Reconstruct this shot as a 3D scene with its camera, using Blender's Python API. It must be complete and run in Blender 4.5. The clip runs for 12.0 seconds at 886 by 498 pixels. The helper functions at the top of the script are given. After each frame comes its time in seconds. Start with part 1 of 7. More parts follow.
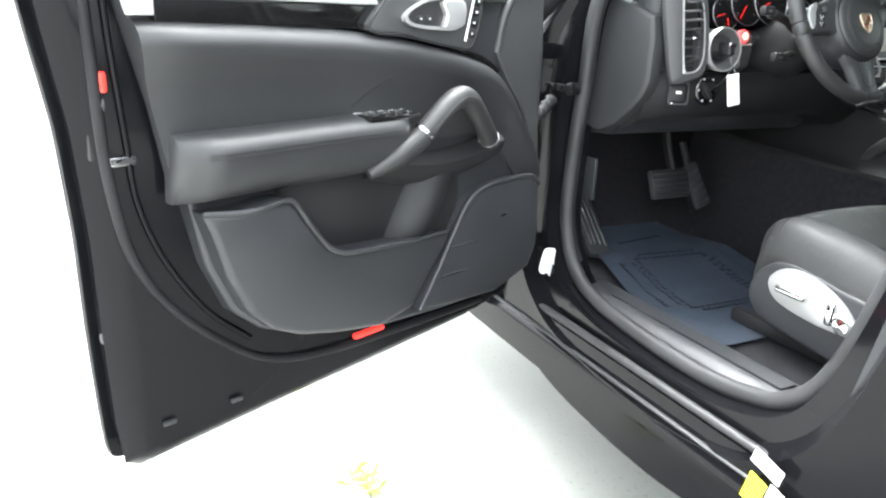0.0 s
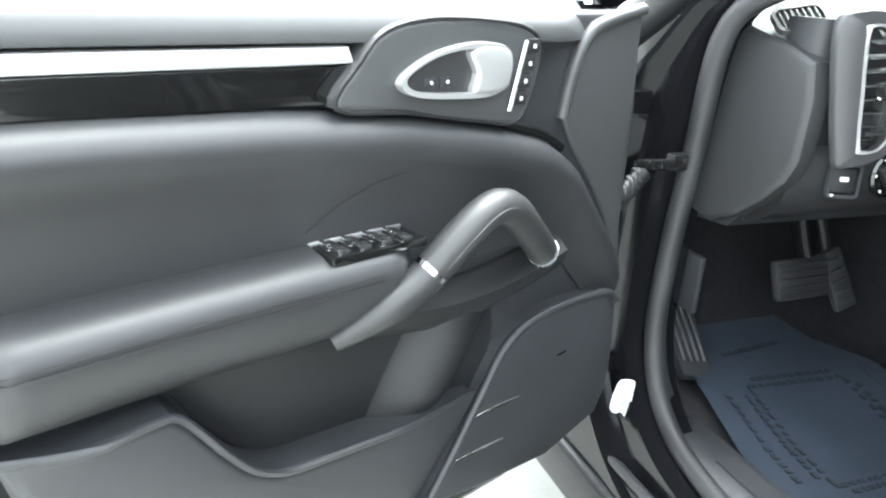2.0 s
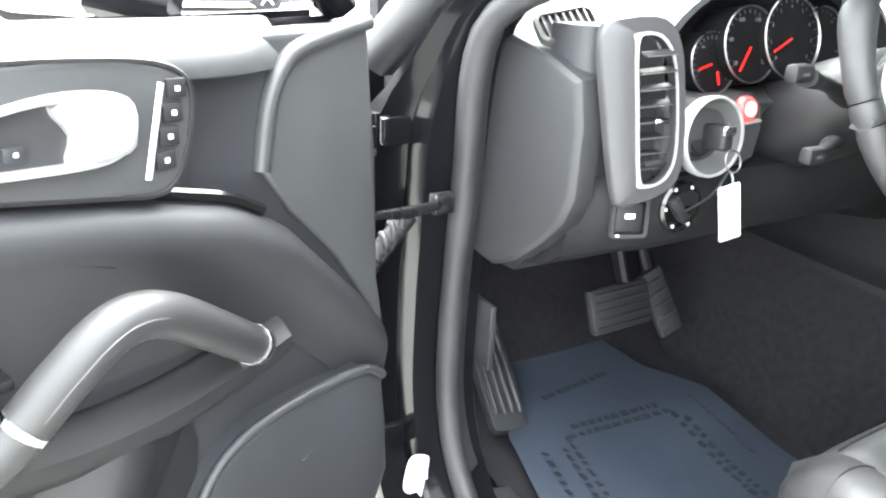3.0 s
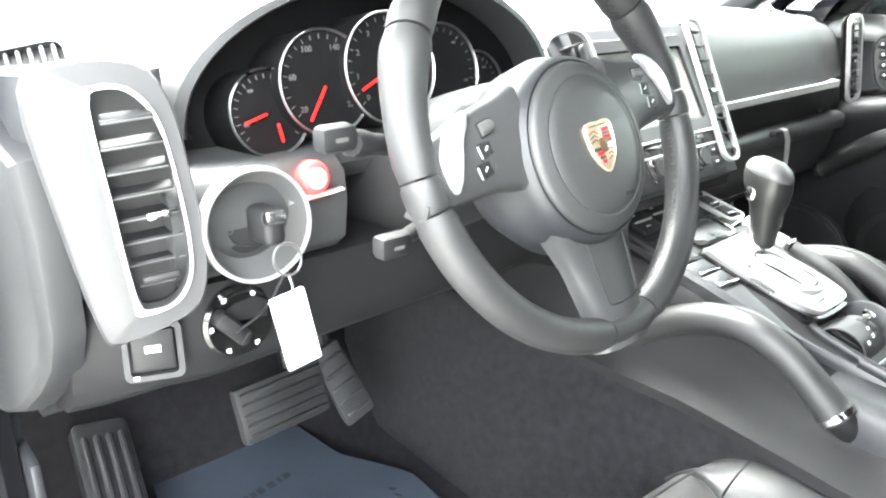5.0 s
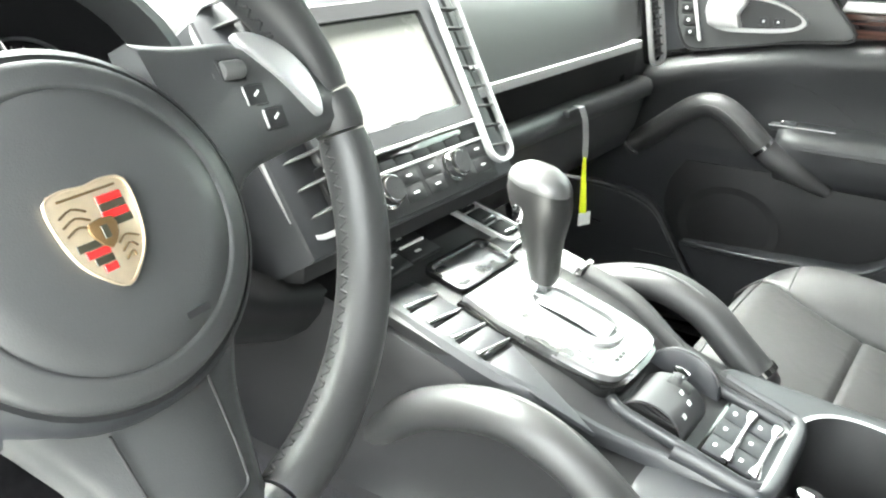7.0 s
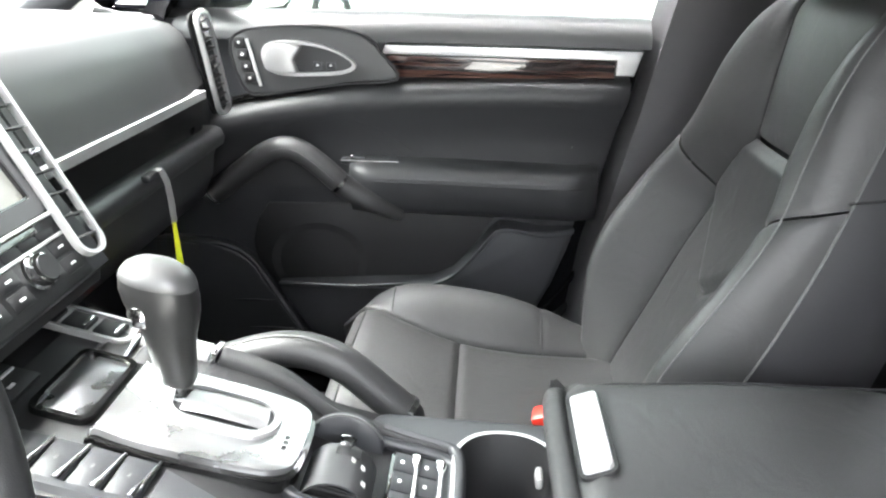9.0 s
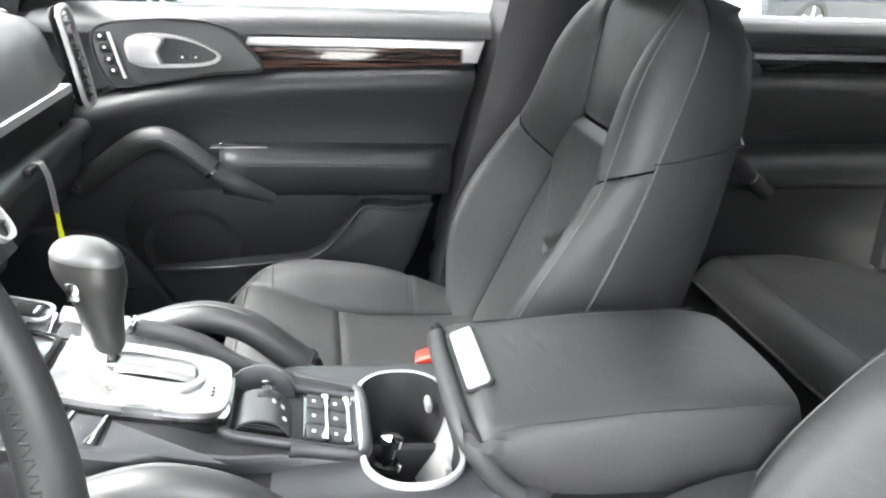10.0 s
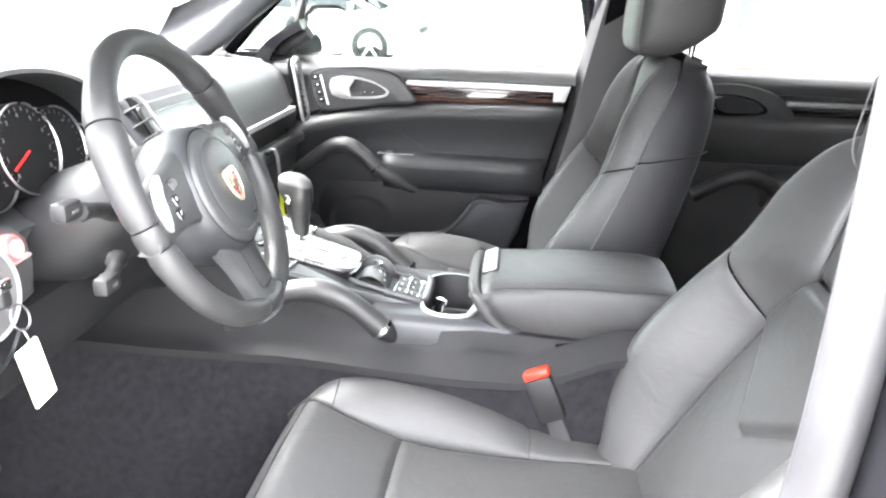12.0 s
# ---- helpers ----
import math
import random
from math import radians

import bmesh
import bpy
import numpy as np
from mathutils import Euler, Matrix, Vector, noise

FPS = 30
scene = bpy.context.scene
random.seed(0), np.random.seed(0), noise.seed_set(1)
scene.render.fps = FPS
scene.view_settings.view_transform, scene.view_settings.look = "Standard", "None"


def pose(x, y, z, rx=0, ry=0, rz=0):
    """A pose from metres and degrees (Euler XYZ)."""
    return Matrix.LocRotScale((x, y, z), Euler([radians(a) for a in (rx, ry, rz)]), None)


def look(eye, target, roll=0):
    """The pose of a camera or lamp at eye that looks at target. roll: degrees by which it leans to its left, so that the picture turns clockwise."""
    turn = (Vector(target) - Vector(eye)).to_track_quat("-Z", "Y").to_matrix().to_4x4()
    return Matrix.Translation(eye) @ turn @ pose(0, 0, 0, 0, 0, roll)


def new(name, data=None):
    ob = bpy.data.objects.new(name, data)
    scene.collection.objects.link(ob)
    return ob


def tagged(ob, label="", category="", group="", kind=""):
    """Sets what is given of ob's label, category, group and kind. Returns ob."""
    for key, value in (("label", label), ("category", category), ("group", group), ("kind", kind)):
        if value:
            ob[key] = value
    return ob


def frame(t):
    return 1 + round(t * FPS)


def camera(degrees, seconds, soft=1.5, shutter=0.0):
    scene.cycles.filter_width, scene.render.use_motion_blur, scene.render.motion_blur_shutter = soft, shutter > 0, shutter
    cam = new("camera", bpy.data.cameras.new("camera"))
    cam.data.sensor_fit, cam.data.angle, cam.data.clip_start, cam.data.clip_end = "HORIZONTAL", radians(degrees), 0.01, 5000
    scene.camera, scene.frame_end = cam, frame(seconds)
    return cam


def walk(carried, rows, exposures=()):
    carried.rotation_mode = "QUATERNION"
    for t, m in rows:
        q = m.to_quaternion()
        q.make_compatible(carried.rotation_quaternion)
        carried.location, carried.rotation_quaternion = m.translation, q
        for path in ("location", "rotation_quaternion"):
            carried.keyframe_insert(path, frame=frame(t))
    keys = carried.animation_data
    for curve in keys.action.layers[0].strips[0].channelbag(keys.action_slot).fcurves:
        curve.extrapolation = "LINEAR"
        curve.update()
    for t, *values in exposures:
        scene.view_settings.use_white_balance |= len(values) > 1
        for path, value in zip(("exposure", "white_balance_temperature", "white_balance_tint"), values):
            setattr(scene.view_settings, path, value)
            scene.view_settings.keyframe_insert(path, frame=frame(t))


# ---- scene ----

cam = camera(61.1, 12.0, soft=2.2)
PATH = [
    (0, (-1.841, -0.5, 1.052), (-1.422, 0.353, 0.744), 2.60),
    (0.5, (-1.811, -0.36, 1.088), (-1.527, 0.548, 0.781), 1.68),
    (1, (-1.707, -0.236, 1.115), (-1.542, 0.694, 0.788), 3.31),
    (1.5, (-1.63, -0.126, 1.114), (-1.432, 0.789, 0.761), 3.40),
    (2, (-1.555, 0.002, 1.133), (-1.219, 0.878, 0.788), 3.51),
    (2.5, (-1.458, 0.063, 1.144), (-1.023, 0.895, 0.8), 3.22),
    (3, (-1.268, 0.141, 1.166), (-0.813, 0.955, 0.807), 2.14),
    (3.5, (-1.095, 0.171, 1.185), (-0.622, 0.978, 0.831), 3.15),
    (3.7, (-1.043, 0.173, 1.196), (-0.569, 0.974, 0.829), 2.96),
    (5.3, (-0.805, 0.235, 1.187), (-0.166, 0.913, 0.823), 0.96),
    (5.5, (-0.764, 0.241, 1.185), (-0.131, 0.922, 0.816), -0.12),
    (6, (-0.657, 0.265, 1.175), (0.012, 0.906, 0.801), 0.00),
    (6.5, (-0.586, 0.287, 1.166), (0.085, 0.92, 0.78), -0.17),
    (7, (-0.513, 0.312, 1.16), (0.218, 0.867, 0.762), -0.29),
    (7.2, (-0.487, 0.33, 1.161), (0.282, 0.833, 0.767), 0.93),
    (7.5, (-0.463, 0.338, 1.154), (0.358, 0.763, 0.772), 1.07),
    (7.7, (-0.454, 0.342, 1.157), (0.4, 0.709, 0.788), 1.12),
    (9.3, (-0.51, 0.39, 1.197), (0.421, 0.372, 0.833), 1.94),
    (9.5, (-0.532, 0.4, 1.204), (0.399, 0.343, 0.841), 2.28),
    (9.7, (-0.556, 0.412, 1.214), (0.368, 0.311, 0.845), 2.18),
    (10, (-0.604, 0.421, 1.215), (0.308, 0.261, 0.838), 2.41),
    (10.5, (-0.712, 0.4, 1.235), (0.201, 0.253, 0.855), 0.75),
    (11, (-0.872, 0.326, 1.24), (0.057, 0.282, 0.873), 1.77),
    (11.5, (-1.029, 0.287, 1.256), (-0.088, 0.278, 0.918), 2.00),
    (12, (-1.19, 0.254, 1.269), (-0.248, 0.338, 0.946), 2.00),
]
# seconds, stops, kelvin, tint
EXPOSURES = [(0.0, 3.95, 6250, 6), (0.5, 3.8, 6250, 6), (1.0, 3.35, 6150, 4), (1.5, 3.2, 6150, 3), (2.0, 4.15, 6100, 3), (2.5, 4.65, 6100, 4), (3.0, 5.0, 6300, 6), (3.5, 5.4, 6450, 7), (5.5, 5.85, 6450, 5),
             (6.5, 5.95, 6550, 2), (7.0, 5.9, 6550, 2), (7.5, 5.4, 6550, 2), (9.5, 5.3, 6400, 10), (10.5, 5.45, 6450, 10), (11.5, 5.75, 6450, 11), (12.0, 5.85, 6450, 12)]
walk(cam, [(t, look(eye, target, roll)) for t, eye, target, roll in PATH], EXPOSURES)

# ---------------------------------------------------------------- daylight: bright hazy overcast
world = bpy.data.worlds.new("hazy_sky")
scene.world = world
world.use_nodes = True
wn, wl = world.node_tree.nodes, world.node_tree.links
wn.clear()
w_out = wn.new("ShaderNodeOutputWorld")
w_bg = wn.new("ShaderNodeBackground")
w_sky = wn.new("ShaderNodeTexSky")
w_sky.sky_type = "NISHITA"
w_sky.sun_disc = False
w_sky.sun_elevation = radians(65)
w_sky.sun_rotation = radians(11)
w_sky.dust_density = 6.0
w_sky.air_density = 1.2
w_hsv = wn.new("ShaderNodeHueSaturation")
w_hsv.inputs["Saturation"].default_value = 0.12
wl.new(w_sky.outputs[0], w_hsv.inputs["Color"])
wl.new(w_hsv.outputs[0], w_bg.inputs[0])
w_bg.inputs[1].default_value = 0.15
wl.new(w_bg.outputs[0], w_out.inputs[0])
SUN_DIR = Vector((0.08, 0.41, 0.90)).normalized()
sun_data = bpy.data.lights.new("sun", "SUN")
sun_data.energy, sun_data.angle, sun_data.color = 0.8, radians(60), (1.0, 0.97, 0.92)
sun = new("sun", sun_data)
sun.matrix_world = look(SUN_DIR * 30, (0, 0, 0))

# ---------------------------------------------------------------- materials
def material(name, colour, rough=0.5, metal=0.0, spec=0.5, grain=0.0, grain_size=300.0, vary=0.0, vary_size=6.0, rough_vary=0.0, coat=0.0, second=None, cells=False, emit=0.0, sheen=0.0, crease=0.0):
    m = bpy.data.materials.new(name)
    m.use_nodes = True
    nt, b = m.node_tree, m.node_tree.nodes["Principled BSDF"]
    b.inputs["Base Color"].default_value = (*colour, 1)
    b.inputs["Roughness"].default_value = rough
    b.inputs["Metallic"].default_value = metal
    b.inputs["Specular IOR Level"].default_value = spec
    b.inputs["Coat Weight"].default_value = coat
    b.inputs["Coat Roughness"].default_value = 0.04
    b.inputs["Sheen Weight"].default_value = sheen
    co = nt.nodes.new("ShaderNodeTexCoord")
    if vary or rough_vary:
        n = nt.nodes.new("ShaderNodeTexNoise")
        n.inputs["Scale"].default_value, n.inputs["Detail"].default_value = vary_size, 6.0
        nt.links.new(co.outputs["Object"], n.inputs["Vector"])
        if vary:
            r = nt.nodes.new("ShaderNodeMix")
            r.data_type = "RGBA"
            lo = second or tuple(c * (1 - vary) for c in colour)
            hi = colour if second else tuple(min(1.0, c * (1 + vary)) for c in colour)
            r.inputs["A"].default_value, r.inputs["B"].default_value = (*lo, 1), (*hi, 1)
            k = nt.nodes.new("ShaderNodeMapRange")
            k.inputs["From Min"].default_value, k.inputs["From Max"].default_value = 0.3, 0.7
            nt.links.new(n.outputs["Fac"], k.inputs["Value"])
            nt.links.new(k.outputs["Result"], r.inputs["Factor"])
            nt.links.new(r.outputs["Result"], b.inputs["Base Color"])
        if rough_vary:
            k2 = nt.nodes.new("ShaderNodeMapRange")
            k2.inputs["From Min"].default_value, k2.inputs["From Max"].default_value = 0.3, 0.7
            k2.inputs["To Min"].default_value, k2.inputs["To Max"].default_value = max(0.02, rough - rough_vary), min(1.0, rough + rough_vary)
            nt.links.new(n.outputs["Fac"], k2.inputs["Value"])
            nt.links.new(k2.outputs["Result"], b.inputs["Roughness"])
    if grain:
        if cells:
            g = nt.nodes.new("ShaderNodeTexVoronoi")
            g.inputs["Scale"].default_value = grain_size
            out = g.outputs["Distance"]
        else:
            g = nt.nodes.new("ShaderNodeTexNoise")
            g.inputs["Scale"].default_value, g.inputs["Detail"].default_value = grain_size, 3.0
            out = g.outputs["Fac"]
        nt.links.new(co.outputs["Object"], g.inputs["Vector"])
        u = nt.nodes.new("ShaderNodeBump")
        u.inputs["Strength"].default_value, u.inputs["Distance"].default_value = grain, 0.002
        nt.links.new(out, u.inputs["Height"])
        if crease:
            # slow unevenness of stretched hide under the grain
            w, cu = nt.nodes.new("ShaderNodeTexNoise"), nt.nodes.new("ShaderNodeBump")
            w.inputs["Scale"].default_value, w.inputs["Detail"].default_value, w.inputs["Distortion"].default_value = 22.0, 4.0, 1.2
            cu.inputs["Strength"].default_value, cu.inputs["Distance"].default_value = crease, 0.006
            nt.links.new(co.outputs["Object"], w.inputs["Vector"])
            nt.links.new(w.outputs["Fac"], cu.inputs["Height"])
            nt.links.new(cu.outputs["Normal"], u.inputs["Normal"])
        nt.links.new(u.outputs["Normal"], b.inputs["Normal"])
    if emit:
        b.inputs["Emission Color"].default_value = (*colour, 1)
        b.inputs["Emission Strength"].default_value = emit
    return m


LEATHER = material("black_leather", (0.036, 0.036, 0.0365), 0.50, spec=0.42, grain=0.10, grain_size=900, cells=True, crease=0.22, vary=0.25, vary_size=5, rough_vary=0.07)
# seat shell kept darker than the leather, to carry the shade on it
SHADED_SHELL = material("shaded_seat_shell", (0.018, 0.018, 0.020), 0.55, spec=0.4, grain=0.06, grain_size=1000, cells=True, crease=0.10, vary=0.2, vary_size=6, rough_vary=0.05)
LEATHER_WORN = material("steering_leather", (0.026, 0.026, 0.0265), 0.48, spec=0.5, grain=0.07, grain_size=1300, cells=True, vary=0.2, vary_size=9, rough_vary=0.08)
SOFT = material("soft_dash_plastic", (0.042, 0.043, 0.044), 0.42, spec=0.5, grain=0.06, grain_size=1300, cells=True, vary=0.15, vary_size=4, rough_vary=0.06)
# darker copy of the padding leather, set against the daylight on the doors
DIMMED_PAD = material("dimmed_door_padding", (0.023, 0.0235, 0.025), 0.46, spec=0.42, grain=0.06, grain_size=1300, cells=True, vary=0.15, vary_size=4, rough_vary=0.05)
HARD = material("hard_grey_plastic", (0.025, 0.026, 0.029), 0.44, spec=0.45, grain=0.05, grain_size=1400, cells=True, vary=0.15, vary_size=5, rough_vary=0.08)
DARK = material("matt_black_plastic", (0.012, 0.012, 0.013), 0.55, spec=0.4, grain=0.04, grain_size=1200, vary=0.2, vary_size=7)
GLOSS = material("gloss_black_trim", (0.006, 0.006, 0.006), 0.10, spec=0.5, coat=0.6, rough_vary=0.04, vary_size=12)
BLACK_STRIP = material("black_lacquer_strip", (0.004, 0.004, 0.004), 0.30, spec=0.25, rough_vary=0.04, vary_size=12)
RUBBER = material("black_rubber", (0.026, 0.026, 0.028), 0.55, spec=0.4, grain=0.12, grain_size=260, vary=0.3, vary_size=10, rough_vary=0.1)
SEAL = material("matt_seal_rubber", (0.010, 0.010, 0.011), 0.62, spec=0.22, grain=0.12, grain_size=260, vary=0.3, vary_size=10)
POST_TRIM = material("grey_post_trim", (0.075, 0.073, 0.077), 0.6, spec=0.35, grain=0.08, grain_size=900, vary=0.1, vary_size=6)
PAINT = material("black_car_paint", (0.005, 0.005, 0.006), 0.12, spec=0.13, coat=0.02, rough_vary=0.06, vary_size=8)
PAINT_IN = material("black_inner_paint", (0.005, 0.005, 0.006), 0.16, spec=0.11, coat=0.02, rough_vary=0.08, vary_size=14)
SILVER = material("satin_silver_trim", (0.68, 0.68, 0.68), 0.38, metal=0.60, rough_vary=0.02, vary_size=20)
BRUSHED = material("brushed_silver_plate", (0.40, 0.40, 0.40), 0.30, metal=0.85, grain=0.05, grain_size=700, vary=0.10, vary_size=25, rough_vary=0.08)
SILVER_PAINT = material("silver_painted_plastic", (0.42, 0.42, 0.42), 0.34, metal=0.55, grain=0.03, grain_size=900, vary=0.06, vary_size=10)
VENT_TRIM = material("grey_vent_plastic", (0.036, 0.036, 0.038), 0.42, grain=0.04, grain_size=1200, vary=0.06, vary_size=10)
CHROME = material("chrome", (0.80, 0.80, 0.80), 0.09, metal=1.0, rough_vary=0.04, vary_size=30)
MIRROR = material("silvered_mirror", (0.92, 0.93, 0.93), 0.02, metal=1.0)
STEEL = material("worn_steel", (0.30, 0.30, 0.31), 0.32, metal=1.0, rough_vary=0.12, vary_size=25)
DARK_STEEL = material("blackened_steel", (0.07, 0.07, 0.072), 0.30, metal=0.9, rough_vary=0.12, vary_size=25)
# darker copy of the grey plastic, for console sides and footwell in shade
CONSOLE_SHADE = material("shaded_console_plastic", (0.011, 0.011, 0.012), 0.58, spec=0.20, grain=0.05, grain_size=1300, cells=True, vary=0.2, vary_size=6, rough_vary=0.06)
CARPET = material("charcoal_carpet", (0.017, 0.0165, 0.019), 0.95, spec=0.08, grain=0.9, grain_size=700, vary=0.25, vary_size=70, sheen=0.05)
MAT_FILM = material("blue_grey_protective_mat", (0.034, 0.042, 0.057), 0.45, spec=0.4, grain=0.25, grain_size=60, vary=0.18, vary_size=7, rough_vary=0.12)
MAT_INK = material("dark_printed_ink", (0.014, 0.017, 0.024), 0.6, vary=0.3, vary_size=60)
WHITE_INK = material("white_print", (0.75, 0.75, 0.74), 0.5)
TAG = material("white_paper_tag", (0.82, 0.82, 0.80), 0.45, vary=0.05, vary_size=30)
RED_PLASTIC = material("red_buckle_plastic", (0.62, 0.035, 0.02), 0.35, vary=0.1, vary_size=40)
RED_LAMP = material("red_lamp_lens", (0.9, 0.04, 0.03), 0.25, emit=0.10)
RED_GLOW = material("red_lit_ring", (1.0, 0.03, 0.03), 0.35, emit=0.16)
CORE_GLOW = material("pale_lit_lens", (1.0, 0.50, 0.42), 0.35, emit=0.06)
NEEDLE = material("red_gauge_needle", (0.75, 0.012, 0.010), 0.4, emit=0.035)
GAUGE = material("gauge_face_black", (0.0055, 0.0055, 0.006), 0.6, spec=0.12, vary=0.15, vary_size=40)
GOLD = material("gold_crest_metal", (0.74, 0.62, 0.46), 0.28, metal=0.8, vary=0.1, vary_size=90)
CREST_RED = material("crest_red_enamel", (0.48, 0.02, 0.02), 0.25, coat=0.3)
CREST_BROWN = material("crest_bronze", (0.16, 0.10, 0.045), 0.35, metal=0.6)
CREST_DARK = material("crest_dark_enamel", (0.03, 0.03, 0.02), 0.3, coat=0.3)
YELLOW = material("yellow_printed_label", (0.80, 0.85, 0.03), 0.4, vary=0.05, vary_size=60)
FOIL = material("wrinkled_grey_foil", (0.58, 0.60, 0.63), 0.35, metal=0.3, grain=0.5, grain_size=70, vary=0.5, vary_size=60)
LABEL = material("white_foil_label", (0.70, 0.70, 0.68), 0.35, vary=0.05, vary_size=60)
# grey base colour holds the sky's reflection in the blank glass
SCREEN = material("sky_grey_display_glass", (0.20, 0.20, 0.185), 0.26, spec=0.45, rough_vary=0.05, vary_size=8)
KNOB_LEATHER = material("glossy_knob_leather", (0.014, 0.014, 0.014), 0.32, spec=0.5, grain=0.03, grain_size=1300, cells=True, vary=0.2, vary_size=9, rough_vary=0.06)
BOWL = material("satin_grey_plastic", (0.11, 0.11, 0.11), 0.36, metal=0.35, vary=0.06, vary_size=14)
HANDLE_BOWL = material("grey_handle_bowl", (0.045, 0.045, 0.047), 0.32, metal=0.25, vary=0.06, vary_size=20)
SEAM = material("grey_stitching", (0.10, 0.10, 0.10), 0.7)
PIPING = material("pale_seat_piping", (0.085, 0.085, 0.085), 0.5)
DIAL_INK = material("grey_dial_print", (0.085, 0.085, 0.083), 0.6, spec=0.2)
# unseen lining, darkened to cut the light it throws back
HEADLINER = material("dark_headliner", (0.09, 0.09, 0.09), 0.9, grain=0.3, grain_size=400, vary=0.08, vary_size=9)
BUILDING = material("white_painted_wall", (0.70, 0.70, 0.68), 0.8, grain=0.2, grain_size=40, vary=0.05, vary_size=1.2)
BLUE = material("blue_painted_panel", (0.10, 0.32, 0.72), 0.5, vary=0.1, vary_size=2)
GREY_WALL = material("pale_grey_panel", (0.45, 0.46, 0.45), 0.7, vary=0.1, vary_size=2)
CAR_SILVER = material("silver_car_paint", (0.55, 0.57, 0.58), 0.25, metal=0.5, coat=0.6, vary=0.05, vary_size=3)
CAR_DARK = material("dark_car_paint", (0.02, 0.025, 0.03), 0.2, coat=0.7, vary=0.1, vary_size=3)
CAR_GLASS = material("dark_car_glass", (0.015, 0.018, 0.02), 0.06, spec=0.7)
TYRE = material("tyre_rubber", (0.02, 0.02, 0.02), 0.8, grain=0.3, grain_size=80, vary=0.2, vary_size=8)
LEAF = material("hedge_leaves", (0.06, 0.11, 0.03), 0.6, vary=0.45, vary_size=3)
WEED = material("yellow_green_weed", (0.30, 0.34, 0.08), 0.6, vary=0.3, vary_size=30)


def striped_veneer():
    """Dark striped wood veneer under lacquer, with reddish streaks running along the strip."""
    m = material("striped_wood_veneer", (0.02, 0.012, 0.010), 0.12, coat=0.7)
    nt, b = m.node_tree, m.node_tree.nodes["Principled BSDF"]
    co, mp = nt.nodes.new("ShaderNodeTexCoord"), nt.nodes.new("ShaderNodeMapping")
    mp.inputs["Scale"].default_value = (30, 4, 90)
    n, r = nt.nodes.new("ShaderNodeTexNoise"), nt.nodes.new("ShaderNodeValToRGB")
    n.inputs["Scale"].default_value, n.inputs["Detail"].default_value = 1.6, 4.0
    r.color_ramp.elements[0].position, r.color_ramp.elements[0].color = 0.46, (0.010, 0.007, 0.007, 1)
    r.color_ramp.elements[1].position, r.color_ramp.elements[1].color = 0.66, (0.11, 0.055, 0.042, 1)
    nt.links.new(co.outputs["Object"], mp.inputs["Vector"])
    nt.links.new(mp.outputs["Vector"], n.inputs["Vector"])
    nt.links.new(n.outputs["Fac"], r.inputs["Fac"])
    nt.links.new(r.outputs["Color"], b.inputs["Base Color"])
    return m


VENEER = striped_veneer()


def pale_concrete():
    m = material("pale_concrete", (0.235, 0.235, 0.22), 0.85, grain=0.35, grain_size=55, vary=0.14, vary_size=1.3)
    nt, b = m.node_tree, m.node_tree.nodes["Principled BSDF"]
    old = b.inputs["Base Color"].links[0].from_socket
    co, n = nt.nodes.new("ShaderNodeTexCoord"), nt.nodes.new("ShaderNodeTexNoise")
    n.inputs["Scale"].default_value, n.inputs["Detail"].default_value = 90.0, 4.0
    k, x = nt.nodes.new("ShaderNodeMapRange"), nt.nodes.new("ShaderNodeMix")
    k.inputs["From Min"].default_value, k.inputs["From Max"].default_value = 0.58, 0.72
    k.inputs["To Max"].default_value = 0.5
    x.data_type = "RGBA"
    x.inputs["B"].default_value = (0.14, 0.14, 0.13, 1)
    nt.links.new(co.outputs["Object"], n.inputs["Vector"])
    nt.links.new(n.outputs["Fac"], k.inputs["Value"])
    nt.links.new(k.outputs["Result"], x.inputs["Factor"])
    nt.links.new(old, x.inputs["A"])
    nt.links.new(x.outputs["Result"], b.inputs["Base Color"])
    return m


CONCRETE = pale_concrete()


def clear_glass(name, tint, rough=0.0):
    m = bpy.data.materials.new(name)
    m.use_nodes = True
    nt = m.node_tree
    nt.nodes.clear()
    out, mix = nt.nodes.new("ShaderNodeOutputMaterial"), nt.nodes.new("ShaderNodeMixShader")
    tr, gl, fr = nt.nodes.new("ShaderNodeBsdfTransparent"), nt.nodes.new("ShaderNodeBsdfGlossy"), nt.nodes.new("ShaderNodeFresnel")
    tr.inputs[0].default_value = (*tint, 1)
    gl.inputs["Roughness"].default_value = rough
    fr.inputs[0].default_value = 1.45
    nt.links.new(fr.outputs[0], mix.inputs[0])
    nt.links.new(tr.outputs[0], mix.inputs[1])
    nt.links.new(gl.outputs[0], mix.inputs[2])
    nt.links.new(mix.outputs[0], out.inputs[0])
    return m


GLASS = clear_glass("window_glass", (0.90, 0.95, 0.92))
SIDE_GLASS = clear_glass("side_window_glass", (0.50, 0.54, 0.52))
PRIVACY = clear_glass("tinted_glass", (0.12, 0.13, 0.13))
REAR_TINT = clear_glass("rear_tinted_glass", (0.34, 0.35, 0.35))
LENS = clear_glass("clear_lens", (0.97, 0.97, 0.97), 0.05)

# ---------------------------------------------------------------- mesh tools
HOME = {}


def thing(name, label, category, at=(0, 0, 0), group="", kind=""):
    ob = new(name)
    ob.location = at
    ob.empty_display_size = 0.05
    HOME[ob.name] = Matrix.Translation(-Vector(at))
    return tagged(ob, label, category, group, kind)


